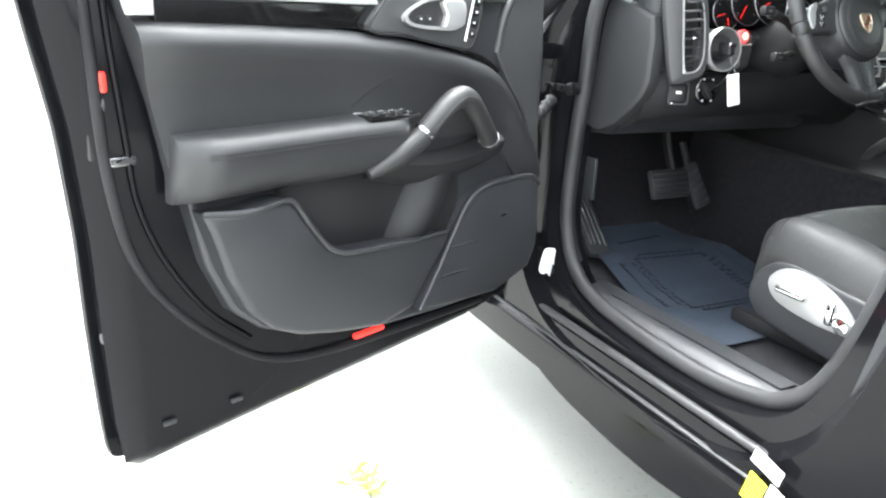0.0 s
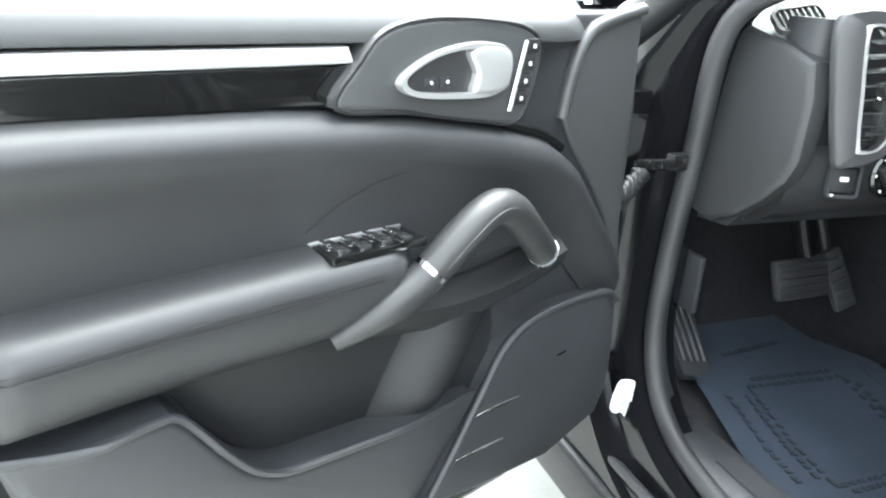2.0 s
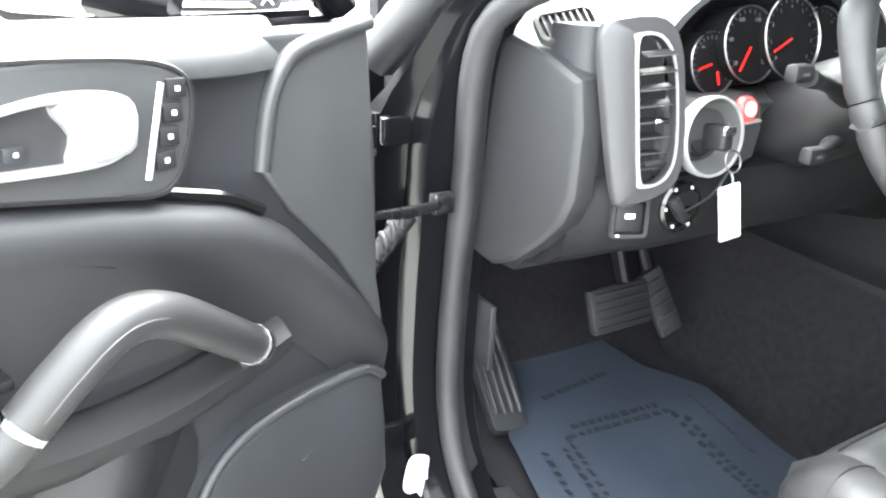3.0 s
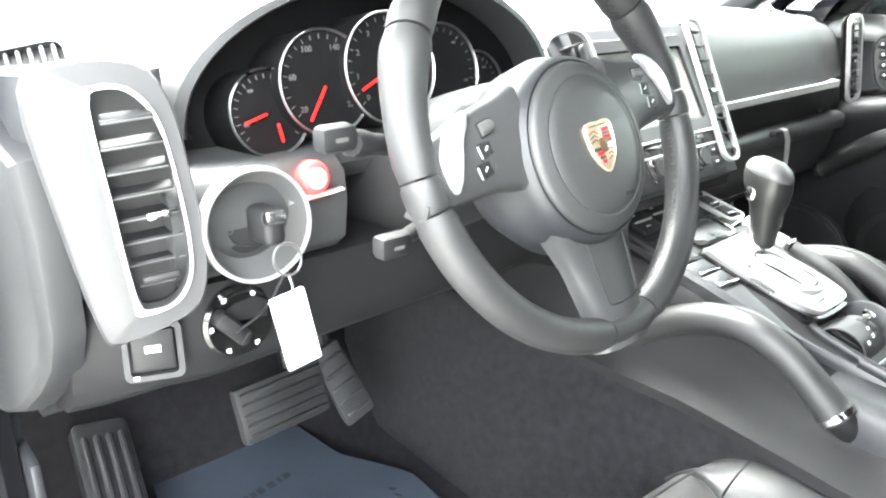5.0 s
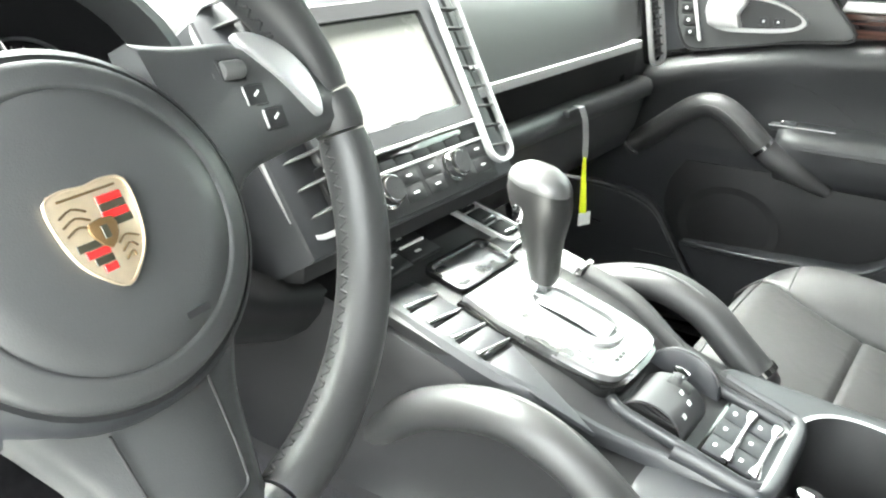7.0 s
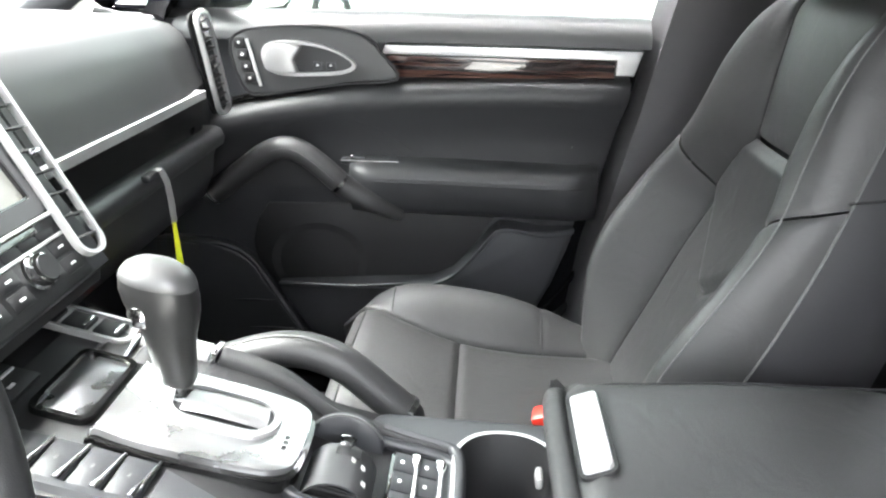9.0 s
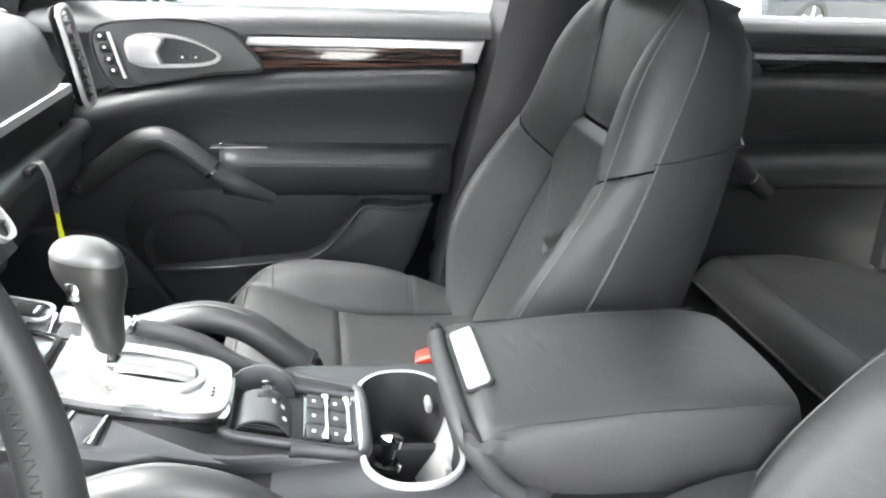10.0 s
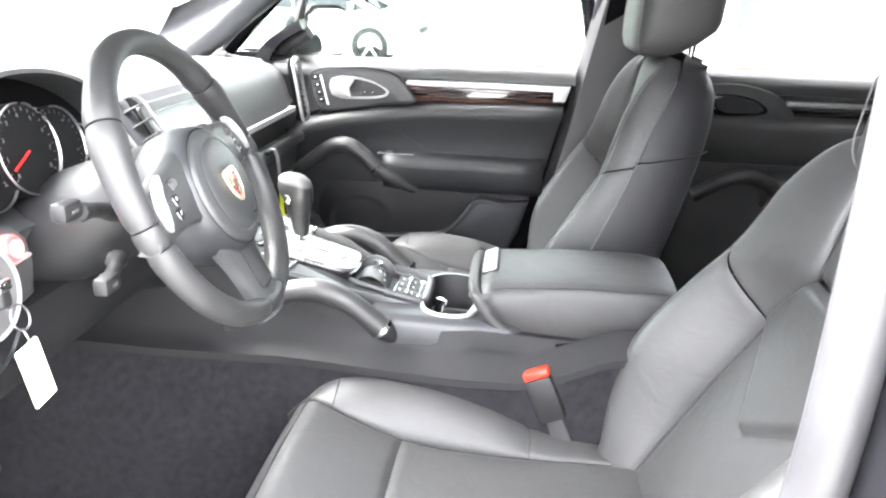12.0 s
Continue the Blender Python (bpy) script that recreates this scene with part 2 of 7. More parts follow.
def part(name, bm, mat, parent, label="", sharp=38):
    """One mesh object under a thing or a part, its mesh given in the world's place."""
    me = bpy.data.meshes.new(name)
    bmesh.ops.recalc_face_normals(bm, faces=bm.faces[:])
    bm.to_mesh(me)
    bm.free()
    me.materials.append(mat)
    me.shade_smooth()
    me.set_sharp_from_angle(angle=radians(sharp))
    ob = new(name, me)
    ob.parent = parent
    if parent is not None and parent.name in HOME:
        ob.matrix_parent_inverse = HOME[parent.name]
    if label:
        ob["label"] = label
    return ob


def solid(name, bm, mat, label, category, kind="", group="", sharp=38):
    """A thing that is one mesh."""
    ob = part(name, bm, mat, None, sharp=sharp)
    return tagged(ob, label, category, group, kind)


def warp(bm, fn):
    for v in bm.verts:
        v.co = Vector(fn(*v.co))
    return bm


def put(bm, m):
    bm.transform(m)
    return bm


def join(*bms):
    out = bms[0]
    for b in bms[1:]:
        me = bpy.data.meshes.new("tmp")
        b.to_mesh(me)
        b.free()
        out.from_mesh(me)
        bpy.data.meshes.remove(me)
    return out


def rbox(sx, sy, sz, at=(0, 0, 0), r=0.004, seg=2):
    bm = bmesh.new()
    bmesh.ops.create_cube(bm, size=1)
    for v in bm.verts:
        v.co = Vector((v.co.x * sx, v.co.y * sy, v.co.z * sz))
    r = min(r, 0.45 * min(sx, sy, sz))
    if r > 0:
        bmesh.ops.bevel(bm, geom=bm.edges[:], offset=r, segments=seg, profile=0.5, affect="EDGES")
    for v in bm.verts:
        v.co += Vector(at)
    return bm


def spline(pts, k=6, closed=False):
    """Points on a Catmull-Rom curve through pts."""
    p = [Vector(q) for q in pts]
    n, out = len(p), []
    for i in range(n if closed else n - 1):
        a, b, c, d = (p[(i + j) % n] if closed else p[min(max(i + j, 0), n - 1)] for j in (-1, 0, 1, 2))
        for s in range(k):
            t = s / k
            out.append(0.5 * (2 * b + (c - a) * t + (2 * a - 5 * b + 4 * c - d) * t * t + (3 * b - a - 3 * c + d) * t ** 3))
    if not closed:
        out.append(p[-1])
    return out


def loft(rings, closed=True, caps=True, loop=False):
    """Skin over rings of equally many points."""
    bm = bmesh.new()
    vs = [[bm.verts.new(Vector(q)) for q in ring] for ring in rings]
    n = len(vs[0])
    pairs = list(zip(vs, vs[1:])) + ([(vs[-1], vs[0])] if loop else [])
    for a, b in pairs:
        for i in range(n if closed else n - 1):
            j = (i + 1) % n
            bm.faces.new((a[i], a[j], b[j], b[i]))
    if caps and closed and not loop:
        bm.faces.new(vs[0])
        bm.faces.new(vs[-1])
    return bm


def tube(path, r, n=10, up=(0, 0, 1), loop=False, caps=True):
    """A tube along path; r is a radius, a pair (across, along up), or a list of either."""
    p = [Vector(q) for q in path]
    rings, up, last = [], Vector(up), len(p) - 1
    for i, c in enumerate(p):
        if loop:
            d = p[(i + 1) % len(p)] - p[i - 1]
        else:
            d = p[min(i + 1, last)] - p[max(i - 1, 0)]
        d.normalize()
        side = d.cross(up)
        if side.length < 1e-4:
            side = d.cross(Vector((1, 0, 0)))
        side.normalize()
        top = side.cross(d)
        rr = r[min(int(i * len(r) / len(p)), len(r) - 1)] if isinstance(r, list) else r
        ra, rb = rr if isinstance(rr, tuple) else (rr, rr)
        rings.append([c + side * ra * math.cos(a) + top * rb * math.sin(a) for a in (2 * math.pi * k / n for k in range(n))])
    return loft(rings, True, caps and not loop, loop)


def lathe(profile, n=32, caps=False):
    """Turns (radius, height) points about z."""
    rings = [[(r * math.cos(a), r * math.sin(a), h) for a in (2 * math.pi * k / n for k in range(n))] for r, h in profile]
    return loft(rings, True, caps)


def plate(outline, h, r=0.003, seg=2):
    """A flat outline in x, y made h thick (z from 0 to h), its upper rim rounded by r."""
    bm = bmesh.new()
    o = [Vector((p[0], p[1], 0)) for p in outline]
    f = bm.faces.new([bm.verts.new(p) for p in o])
    bm.normal_update()
    if f.normal.z < 0:
        f.normal_flip()
    ext = bmesh.ops.extrude_face_region(bm, geom=[f])
    top = [v for v in ext["geom"] if isinstance(v, bmesh.types.BMVert)]
    for v in top:
        v.co.z += h
    if r > 0:
        ts = set(top)
        es = [e for e in bm.edges if e.verts[0] in ts and e.verts[1] in ts]
        bmesh.ops.bevel(bm, geom=es, offset=min(r, 0.9 * abs(h)), segments=seg, profile=0.5, affect="EDGES", clamp_overlap=True)
    return bm


def rrect(w, h, r, k=4, cx=0.0, cy=0.0):
    """A rounded rectangle's outline."""
    out = []
    for sx, sy, a0 in ((1, 1, 0), (-1, 1, 90), (-1, -1, 180), (1, -1, 270)):
        for i in range(k + 1):
            a = radians(a0 + 90 * i / k)
            out.append((cx + sx * (w / 2 - r) + r * math.cos(a), cy + sy * (h / 2 - r) + r * math.sin(a)))
    return out


def frame_ring(outer, inner, h):
    """A flat ring between two outlines of equally many points, h thick."""
    o0, i0 = [(x, y, 0) for x, y in outer], [(x, y, 0) for x, y in inner]
    i1 = [(x, y, h) for x, y in inner]
    om = [(0.9 * a[0] + 0.1 * b[0], 0.9 * a[1] + 0.1 * b[1], h * 1.0) for a, b in zip(outer, inner)]
    return loft([o0, [(x, y, h * 0.75) for x, y in outer], om, i1, i0], True, False, True)


def sheet(fn, nu, nv):
    """An open grid of fn(u, v), u and v from 0 to 1."""
    bm = bmesh.new()
    vs = [[bm.verts.new(Vector(fn(i / nu, j / nv))) for j in range(nv + 1)] for i in range(nu + 1)]
    for i in range(nu):
        for j in range(nv):
            bm.faces.new((vs[i][j], vs[i + 1][j], vs[i + 1][j + 1], vs[i][j + 1]))
    return bm


def lerp(x, table):
    """A value read from (x, y) rows."""
    return float(np.interp(x, [a for a, _ in table], [b for _, b in table]))


def curve(x, table):
    """A value read from (x, y) rows by a smooth curve."""
    n = len(table)
    if x <= table[0][0]:
        return table[0][1]
    if x >= table[-1][0]:
        return table[-1][1]
    i = max(k for k in range(n - 1) if table[k][0] <= x)
    sl = lambda k: (table[min(k + 1, n - 1)][1] - table[max(k - 1, 0)][1]) / (table[min(k + 1, n - 1)][0] - table[max(k - 1, 0)][0])
    (x0, y0), (x1, y1) = table[i], table[i + 1]
    h = x1 - x0
    t = (x - x0) / h
    return (2 * t ** 3 - 3 * t * t + 1) * y0 + (t ** 3 - 2 * t * t + t) * h * sl(i) + (3 * t * t - 2 * t ** 3) * y1 + (t ** 3 - t * t) * h * sl(i + 1)


def frame_of(origin, xdir, zdir):
    """The pose whose x axis is xdir and whose z axis is near zdir."""
    x, z = Vector(xdir).normalized(), Vector(zdir)
    y = z.cross(x).normalized()
    z = x.cross(y)
    m = Matrix((x, y, z)).transposed().to_4x4()
    m.translation = Vector(origin)
    return m


def writing(text, size, m, mat, name, parent, extrude=0.0003):
    """Letters of the built-in font as a mesh, lying in the pose's x, y plane."""
    cu = bpy.data.curves.new("tmp", "FONT")
    cu.body, cu.size, cu.extrude, cu.align_x, cu.align_y, cu.resolution_u = text, size, extrude, "CENTER", "CENTER", 2
    tmp = bpy.data.objects.new("tmp", cu)
    scene.collection.objects.link(tmp)
    dg = bpy.context.evaluated_depsgraph_get()
    me = bpy.data.meshes.new_from_object(tmp.evaluated_get(dg))
    bpy.data.objects.remove(tmp)
    bpy.data.curves.remove(cu)
    bm = bmesh.new()
    bm.from_mesh(me)
    bpy.data.meshes.remove(me)
    return part(name, put(bm, m), mat, parent)

# ---------------------------------------------------------------- doors
# A door's own frame: u rearwards from the hinge line, w into the cabin, v up.
def right_door_frame(u, w, v):
    return (0.83 - w, 1.0 - u, v)


DOOR_OPEN = radians(68.0)
DOOR_HINGE = (-0.981, 0.923)


def left_door_frame(u, w, v):
    s, c = math.sin(DOOR_OPEN), math.cos(DOOR_OPEN)
    return (DOOR_HINGE[0] - s * u + c * w, DOOR_HINGE[1] - c * u - s * w, v + 0.012)


SHELL_OUTLINE = [(-0.075, 0.44), (-0.05, 0.375), (0.10, 0.352), (0.35, 0.338), (0.60, 0.328), (0.80, 0.318), (0.875, 0.314), (0.900, 0.328), (0.908, 0.40), (0.915, 0.56), (0.918, 0.70), (0.930, 0.86), (0.950, 0.98), (0.965, 1.085), (-0.05, 1.095), (-0.085, 0.85)]
TRIM_OUTLINE = [(0.885, 1.07), (0.866, 1.00), (0.828, 0.86), (0.805, 0.77), (0.775, 0.65), (0.735, 0.565), (0.682, 0.520), (0.60, 0.487), (0.52, 0.465), (0.40, 0.446), (0.25, 0.440), (0.11, 0.432), (0.0, 0.455), (-0.046, 0.53), (-0.044, 0.67), (-0.056, 0.71), (-0.044, 0.80), (-0.036, 0.95), (-0.030, 1.088)]


def door(side, name, label, frm, driver):
    base = frm(0.4, -0.06, 0.38)
    d = thing(name, label, "car door", base)

    def flat(outline, w0, h, r=0.003, seg=2):
        return warp(plate(outline, h, r, seg), lambda x, y, z: frm(x, w0 + z, y))

    def bar(path, r, n=8, up=(0, 1, 0)):
        return warp(tube(path, r, n, up), frm)

    def lofted(rings, caps=True):
        return warp(loft(rings, True, caps), frm)

    # painted shell, thin towards the outer skin
    rings = []
    for w, k in ((-0.13, 0.055), (-0.118, 0.012), (-0.10, 0.0), (-0.085, 0.0), (-0.083, 0.016), (-0.045, 0.020), (-0.043, 0.004), (-0.012, 0.030), (-0.004, 0.050)):
        cu, cv = 0.44, 0.74
        rings.append([(u + (cu - u) * k * 1.6, w, v + (cv - v) * k * 2.2) for u, v in SHELL_OUTLINE])
    shell = part("door_shell", lofted(rings), PAINT_IN, d, "glossy black painted door shell", 30)
    # weather seal that runs round the shell
    loop = [(0.912, -0.004, 1.085), (0.906, -0.004, 0.954), (0.898, -0.004, 0.80), (0.873, -0.004, 0.676), (0.819, -0.004, 0.585), (0.735, -0.004, 0.502), (0.650, -0.004, 0.447), (0.52, -0.004, 0.420), (0.30, -0.004, 0.410), (0.08, -0.004, 0.406)]
    part("door_seal", warp(tube(spline(loop, 6), (0.008, 0.010), 10, (0, 1, 0)), frm), SEAL, shell, "black rubber weather seal", 60)
    bead = [(0.897, -0.006, 1.06), (0.893, -0.006, 0.983), (0.882, -0.006, 0.858), (0.872, -0.006, 0.758), (0.836, -0.006, 0.662), (0.772, -0.006, 0.566), (0.70, -0.006, 0.50)]
    part("shell_bead", warp(tube(spline([(u - 0.010, w + 0.006, v) for u, w, v in bead], 5), (0.005, 0.005), 8, (0, 1, 0)), frm), PAINT_IN, shell, "", 60)
    edge = [(0.44 + (u - 0.44) * 0.995, -0.092, 0.74 + (v - 0.74) * 0.99) for u, v in SHELL_OUTLINE]
    part("edge_seal", warp(tube(spline(edge[:14], 4), (0.005, 0.006), 6, (0, 1, 0)), frm), DARK, shell, "", 60)
    part("lower_seal", warp(tube([(-0.02, -0.062, 0.368), (0.35, -0.062, 0.350), (0.60, -0.062, 0.341), (0.86, -0.062, 0.330)], (0.010, 0.012), 8, (0, 1, 0)), frm), RUBBER, shell, "", 60)
    # latch in the rear face, lamp lens, bump stops
    part("latch", warp(rbox(0.046, 0.010, 0.014, (0.882, 0.0, 0.820), 0.004), frm), STEEL, d, "chrome door latch")
    part("latch_slot", warp(rbox(0.016, 0.022, 0.045, (0.905, -0.030, 0.842), 0.003), frm), DARK, d)
    part("side_lamp_lens", warp(rbox(0.012, 0.012, 0.028, (0.897, -0.001, 0.926), 0.004), frm), RED_LAMP, d, "lit red lamp lens in the door edge")
    for u, w, v in ((0.922, -0.050, 0.947), (0.898, -0.004, 0.897), (0.900, -0.05, 0.547)):
        part("bump_stop", warp(put(lathe([(0.001, 0.012), (0.008, 0.010), (0.010, 0.004), (0.011, 0.0)], 12), pose(u, w, v, 0, 90, 0)), frm), HARD, d, "small grey rubber stop")
    for u, v in ((0.84, 0.400), (0.72, 0.395)):
        part("drain_plug", warp(rbox(0.022, 0.006, 0.008, (u, 0.001, v), 0.002), frm), HARD, d)
    # trim panel
    part("trim_panel", flat(TRIM_OUTLINE, -0.006, 0.034, 0.010, 3), HARD, d, "dark grey moulded door trim panel")
    # window ledge
    sec = [(-0.03, 1.093), (0.0, 1.098), (0.016, 1.096), (0.030, 1.088), (0.042, 1.076), (0.051, 1.062), (0.051, 1.052), (0.0, 1.046)]
    rings = []
    for u in np.linspace(0.895, 0.085, 26):
        k = min(1.0, max(0.0, (u - 0.085) / 0.06))
        rings.append([(u, w * (0.55 + 0.45 * k) if w > 0 else w, v + 0.004 * math.sin((u - 0.1) * 3)) for w, v in sec])
    part("window_ledge", lofted(rings), SOFT, d, "padded black window ledge", 50)
    # corner panel before the ledge, in lighter plastic for the light it catches
    sail = [(-0.056, 0.718), (0.02, 0.835), (0.085, 0.905), (0.118, 0.955), (0.108, 1.02), (0.088, 1.056), (0.064, 1.070), (-0.028, 1.086), (-0.036, 0.95), (-0.044, 0.79)]
    part("corner_panel", flat(sail, 0.012, 0.022, 0.006, 3), SOFT, d, "flat grey corner panel")
    rim = spline([(0.118, 0.030, 0.955), (0.106, 0.032, 1.02), (0.086, 0.033, 1.056), (0.058, 0.033, 1.072), (-0.030, 0.030, 1.090)], 5)
    part("corner_rim", bar(rim, (0.009, 0.010)), SOFT, d, "", 60)
    # pad: a bulging upper panel that sweeps down at the front
    vt = [(-0.06, 0.722), (-0.03, 0.765), (0.03, 0.825), (0.10, 0.897), (0.166, 0.936), (0.27, 0.963), (0.40, 0.985), (0.54, 0.997), (0.70, 1.003), (0.88, 1.006)]
    rings = []
    for u in np.linspace(0.868, -0.058, 44):
        t = lerp(u, vt)
        k = min(1.0, 0.35 + max(0.0, (u + 0.07)) * 3.0)
        low = min(0.80, t - 0.06)
        prof = [(0.015, t + 0.002), (0.040, t + 0.001), (0.058, t - 0.006), (0.070, t - 0.018), (0.073, t - 0.032), (0.066, t - 0.048), (0.054, t - 0.066), (0.045, t - 0.088), (0.041, t - 0.115), (0.040, min(low, t - 0.13)), (0.015, min(low, t - 0.13))]
        e = 1.0 - max(0.0, (u - 0.80) / 0.068) ** 2 * 0.25
        rings.append([(u + (-0.045 * max(0.0, (0.98 - v) / 0.20) if u > 0.80 else 0.0), 0.015 + (w - 0.015) * k * e, v) for w, v in prof])
    part("upper_pad", lofted(rings), DIMMED_PAD, d, "padded black upper panel", 60)
    part("shadow_line", bar(spline([(u, 0.047, lerp(u, vt) + 0.006) for u in np.linspace(0.47, 0.13, 14)], 2), (0.006, 0.004), 6), GLOSS, d)
    # silver strip with its insert
    strip = [(0.455, 1.036), (0.462, 1.052), (0.884, 1.052), (0.872, 1.012), (0.842, 1.012), (0.842, 1.036)]
    part("silver_strip", flat(strip, 0.030, 0.020, 0.003), SILVER, d, "bright satin silver strip")
    part("strip_insert", flat([(0.484, 0.998), (0.458, 1.0345), (0.8405, 1.0345), (0.8405, 1.005)], 0.030, 0.016, 0.002), GLOSS if driver else VENEER, d, "gloss black insert" if driver else "dark striped wood insert")
    # handle plate
    pl = spline([(0.483, 0.997), (0.457, 1.038), (0.428, 1.066), (0.37, 1.078), (0.28, 1.076), (0.228, 1.068), (0.207, 1.048), (0.213, 1.005), (0.236, 0.966), (0.30, 0.972), (0.40, 0.988)], 4, True)
    hp = part("handle_plate", flat([(p[0], p[1]) for p in pl], 0.030, 0.032, 0.006, 3), SOFT, d, "black handle surround")
    rim = [(p[0], 0.060, p[1]) for p in pl]
    part("plate_rim", warp(tube(rim, 0.0028, 6, (0, 1, 0), True), frm), DARK, hp)
    oval = spline([(0.262, 1.018), (0.266, 1.048), (0.31, 1.056), (0.365, 1.048), (0.405, 1.030), (0.416, 1.016), (0.395, 1.004), (0.34, 0.999), (0.285, 1.000)], 4, True)
    cx, cy = 0.345, 1.027
    inner = [(cx + 0.006 + (p[0] - cx) * 0.82, cy + (p[1] - cy) * 0.78) for p in oval]
    ring = frame_ring([(p[0], p[1]) for p in oval], inner, 0.012)
    handle = part("release_handle", warp(ring, lambda x, y, z: frm(x, 0.060 + z, y)), SILVER_PAINT, d, "satin silver inner door handle")
    part("handle_bowl", flat([(x, y) for x, y in inner], 0.0605, 0.002, 0.0), HANDLE_BOWL, handle)
    part("handle_paddle", flat([(p[0], p[1]) for p in spline([(0.264, 1.010), (0.267, 1.046), (0.300, 1.053), (0.325, 1.046), (0.313, 1.024), (0.318, 1.004), (0.290, 1.002)], 3, True)], 0.062, 0.012, 0.006, 3), SILVER_PAINT, handle, "satin silver handle paddle")
    for u in (0.352, 0.374):
        part("lock_button", warp(rbox(0.016, 0.004, 0.012, (u, 0.0635, 1.016), 0.002), frm), HARD, handle)
        part("lock_mark", warp(rbox(0.003, 0.001, 0.003, (u, 0.0675, 1.017), 0.0), frm), WHITE_INK, handle)
    for k in range(4):
        u, v = 0.222 + 0.005 * k, 1.050 - 0.019 * k
        part("memory_button", warp(rbox(0.018, 0.007, 0.016, (u, 0.062, v), 0.002), frm), DARK, d)
        part("memory_mark", warp(rbox(0.004, 0.0008, 0.004, (u, 0.0662, v), 0.0), frm), WHITE_INK, d)
    part("memory_bar", warp(tube([(0.236, 0.066, 1.056), (0.255, 0.066, 0.980)], (0.003, 0.002), 6, (0, 1, 0)), frm), SILVER, d)
    # armrest
    rings = []
    for u in np.linspace(0.828, 0.402, 30):
        k = min(1.0, (0.845 - u) / 0.06)
        f = min(1.0, max(0.0, (u - 0.385) / 0.04))
        lift = 0.004 * math.sin(max(0.0, (0.80 - u)) * 4.2)
        top = 0.846 + lift
        prof = [(0.02, top + 0.012), (0.045, top + 0.012), (0.070, top + 0.009), (0.088, top + 0.002), (0.097, top - 0.010), (0.098, top - 0.022), (0.093, top - 0.045), (0.080, top - 0.068), (0.066, top - 0.083), (0.050, top - 0.088), (0.02, top - 0.088)]
        rings.append([(u + 0.03 * (0.85 - v) if u > 0.75 else u, 0.02 + (w - 0.02) * (0.45 + 0.55 * k) * (0.6 + 0.4 * f), v) for w, v in prof])
    arm = part("armrest", lofted(rings), DIMMED_PAD, d, "padded black armrest", 60)
    seam = [(u, 0.0995 * (0.995 if u < 0.79 else 0.93), 0.846 + 0.004 * math.sin((0.80 - u) * 4.2) - 0.013) for u in np.linspace(0.80, 0.45, 18)]
    part("armrest_seam", bar(seam, 0.0008, 5), DARK, arm)
    seam2 = [(u, w - 0.0003, v - 0.006) for u, w, v in seam]
    part("armrest_seam", bar(seam2, 0.0014, 5), DARK, arm)
    # window switches on the armrest
    if driver:
        sw = part("switch_plate", warp(rbox(0.118, 0.048, 0.010, (0.445, 0.064, 0.8573), 0.003), frm), GLOSS, d, "gloss black window switch plate")
        part("plate_edge", warp(rbox(0.116, 0.003, 0.0035, (0.445, 0.0425, 0.8622), 0.001), frm), SILVER_PAINT, sw, "bright plate edge")
        for i in range(4):
            for j in range(2):
                part("window_switch", warp(rbox(0.015, 0.017, 0.008, (0.486 - 0.026 * i, 0.054 + 0.020 * j, 0.8612), 0.003), frm), DARK, sw)
                part("switch_tip", warp(rbox(0.005, 0.0155, 0.004, (0.491 - 0.026 * i, 0.054 + 0.020 * j, 0.8645), 0.0012), frm), CHROME, sw)
    else:
        part("switch_plate", warp(rbox(0.10, 0.020, 0.010, (0.436, 0.060, 0.8555), 0.003), frm), HARD, d)
        part("plate_edge", warp(rbox(0.100, 0.002, 0.002, (0.436, 0.0702, 0.8588), 0.0006), frm), SILVER_PAINT, d, "thin bright edge")
        part("window_switch", warp(rbox(0.026, 0.012, 0.008, (0.415, 0.062, 0.8620), 0.003), frm), HARD, d)
        part("switch_tip", warp(rbox(0.004, 0.011, 0.004, (0.404, 0.062, 0.8655), 0.001), frm), CHROME, d)
    part("trim_joint", bar([(u, w, v) for u, w, v in ((0.505, 0.0415, 0.874), (0.47, 0.0458, 0.898), (0.43, 0.054, 0.918), (0.38, 0.0607, 0.930), (0.33, 0.0667, 0.928), (0.29, 0.0622, 0.912))], (0.0008, 0.0008), 5), DARK, d)
    # grab handle
    path = spline([(0.492, 0.070, 0.764), (0.445, 0.086, 0.790), (0.400, 0.096, 0.818), (0.360, 0.104, 0.856), (0.328, 0.107, 0.880), (0.300, 0.105, 0.886), (0.268, 0.098, 0.874), (0.220, 0.082, 0.838), (0.175, 0.066, 0.802), (0.152, 0.055, 0.784)], 5)
    rad = [(0.010 + 0.010 * min(1, i / 6), 0.012 + 0.008 * min(1, i / 6)) for i in range(len(path))]
    grab = part("grab_handle", bar(path, rad, 14), LEATHER_WORN, d, "black leather arched grab handle", 60)
    for i in (11, 42):
        a, b = Vector(path[i]), Vector(path[i + 1])
        part("handle_collar", bar([a, a + (b - a).normalized() * 0.006], (0.0212, 0.0212), 14), CHROME, grab, "chrome collar")
    part("grab_seam", bar([(p[0], p[1] + 0.0195, p[2] + 0.003) for p in path[12:40]], 0.0008, 5), SEAM, grab)
    # tray under the grab handle, in black plastic for the shade on it
    tray = []
    for u in np.linspace(0.47, 0.115, 16):
        z = 0.785 - 0.028 * math.sin(max(0.0, min(1.0, (0.47 - u) / 0.355)) * math.pi)
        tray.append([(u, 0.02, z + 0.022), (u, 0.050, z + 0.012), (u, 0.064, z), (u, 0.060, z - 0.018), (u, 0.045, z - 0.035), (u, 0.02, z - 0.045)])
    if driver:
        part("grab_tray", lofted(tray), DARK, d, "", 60)
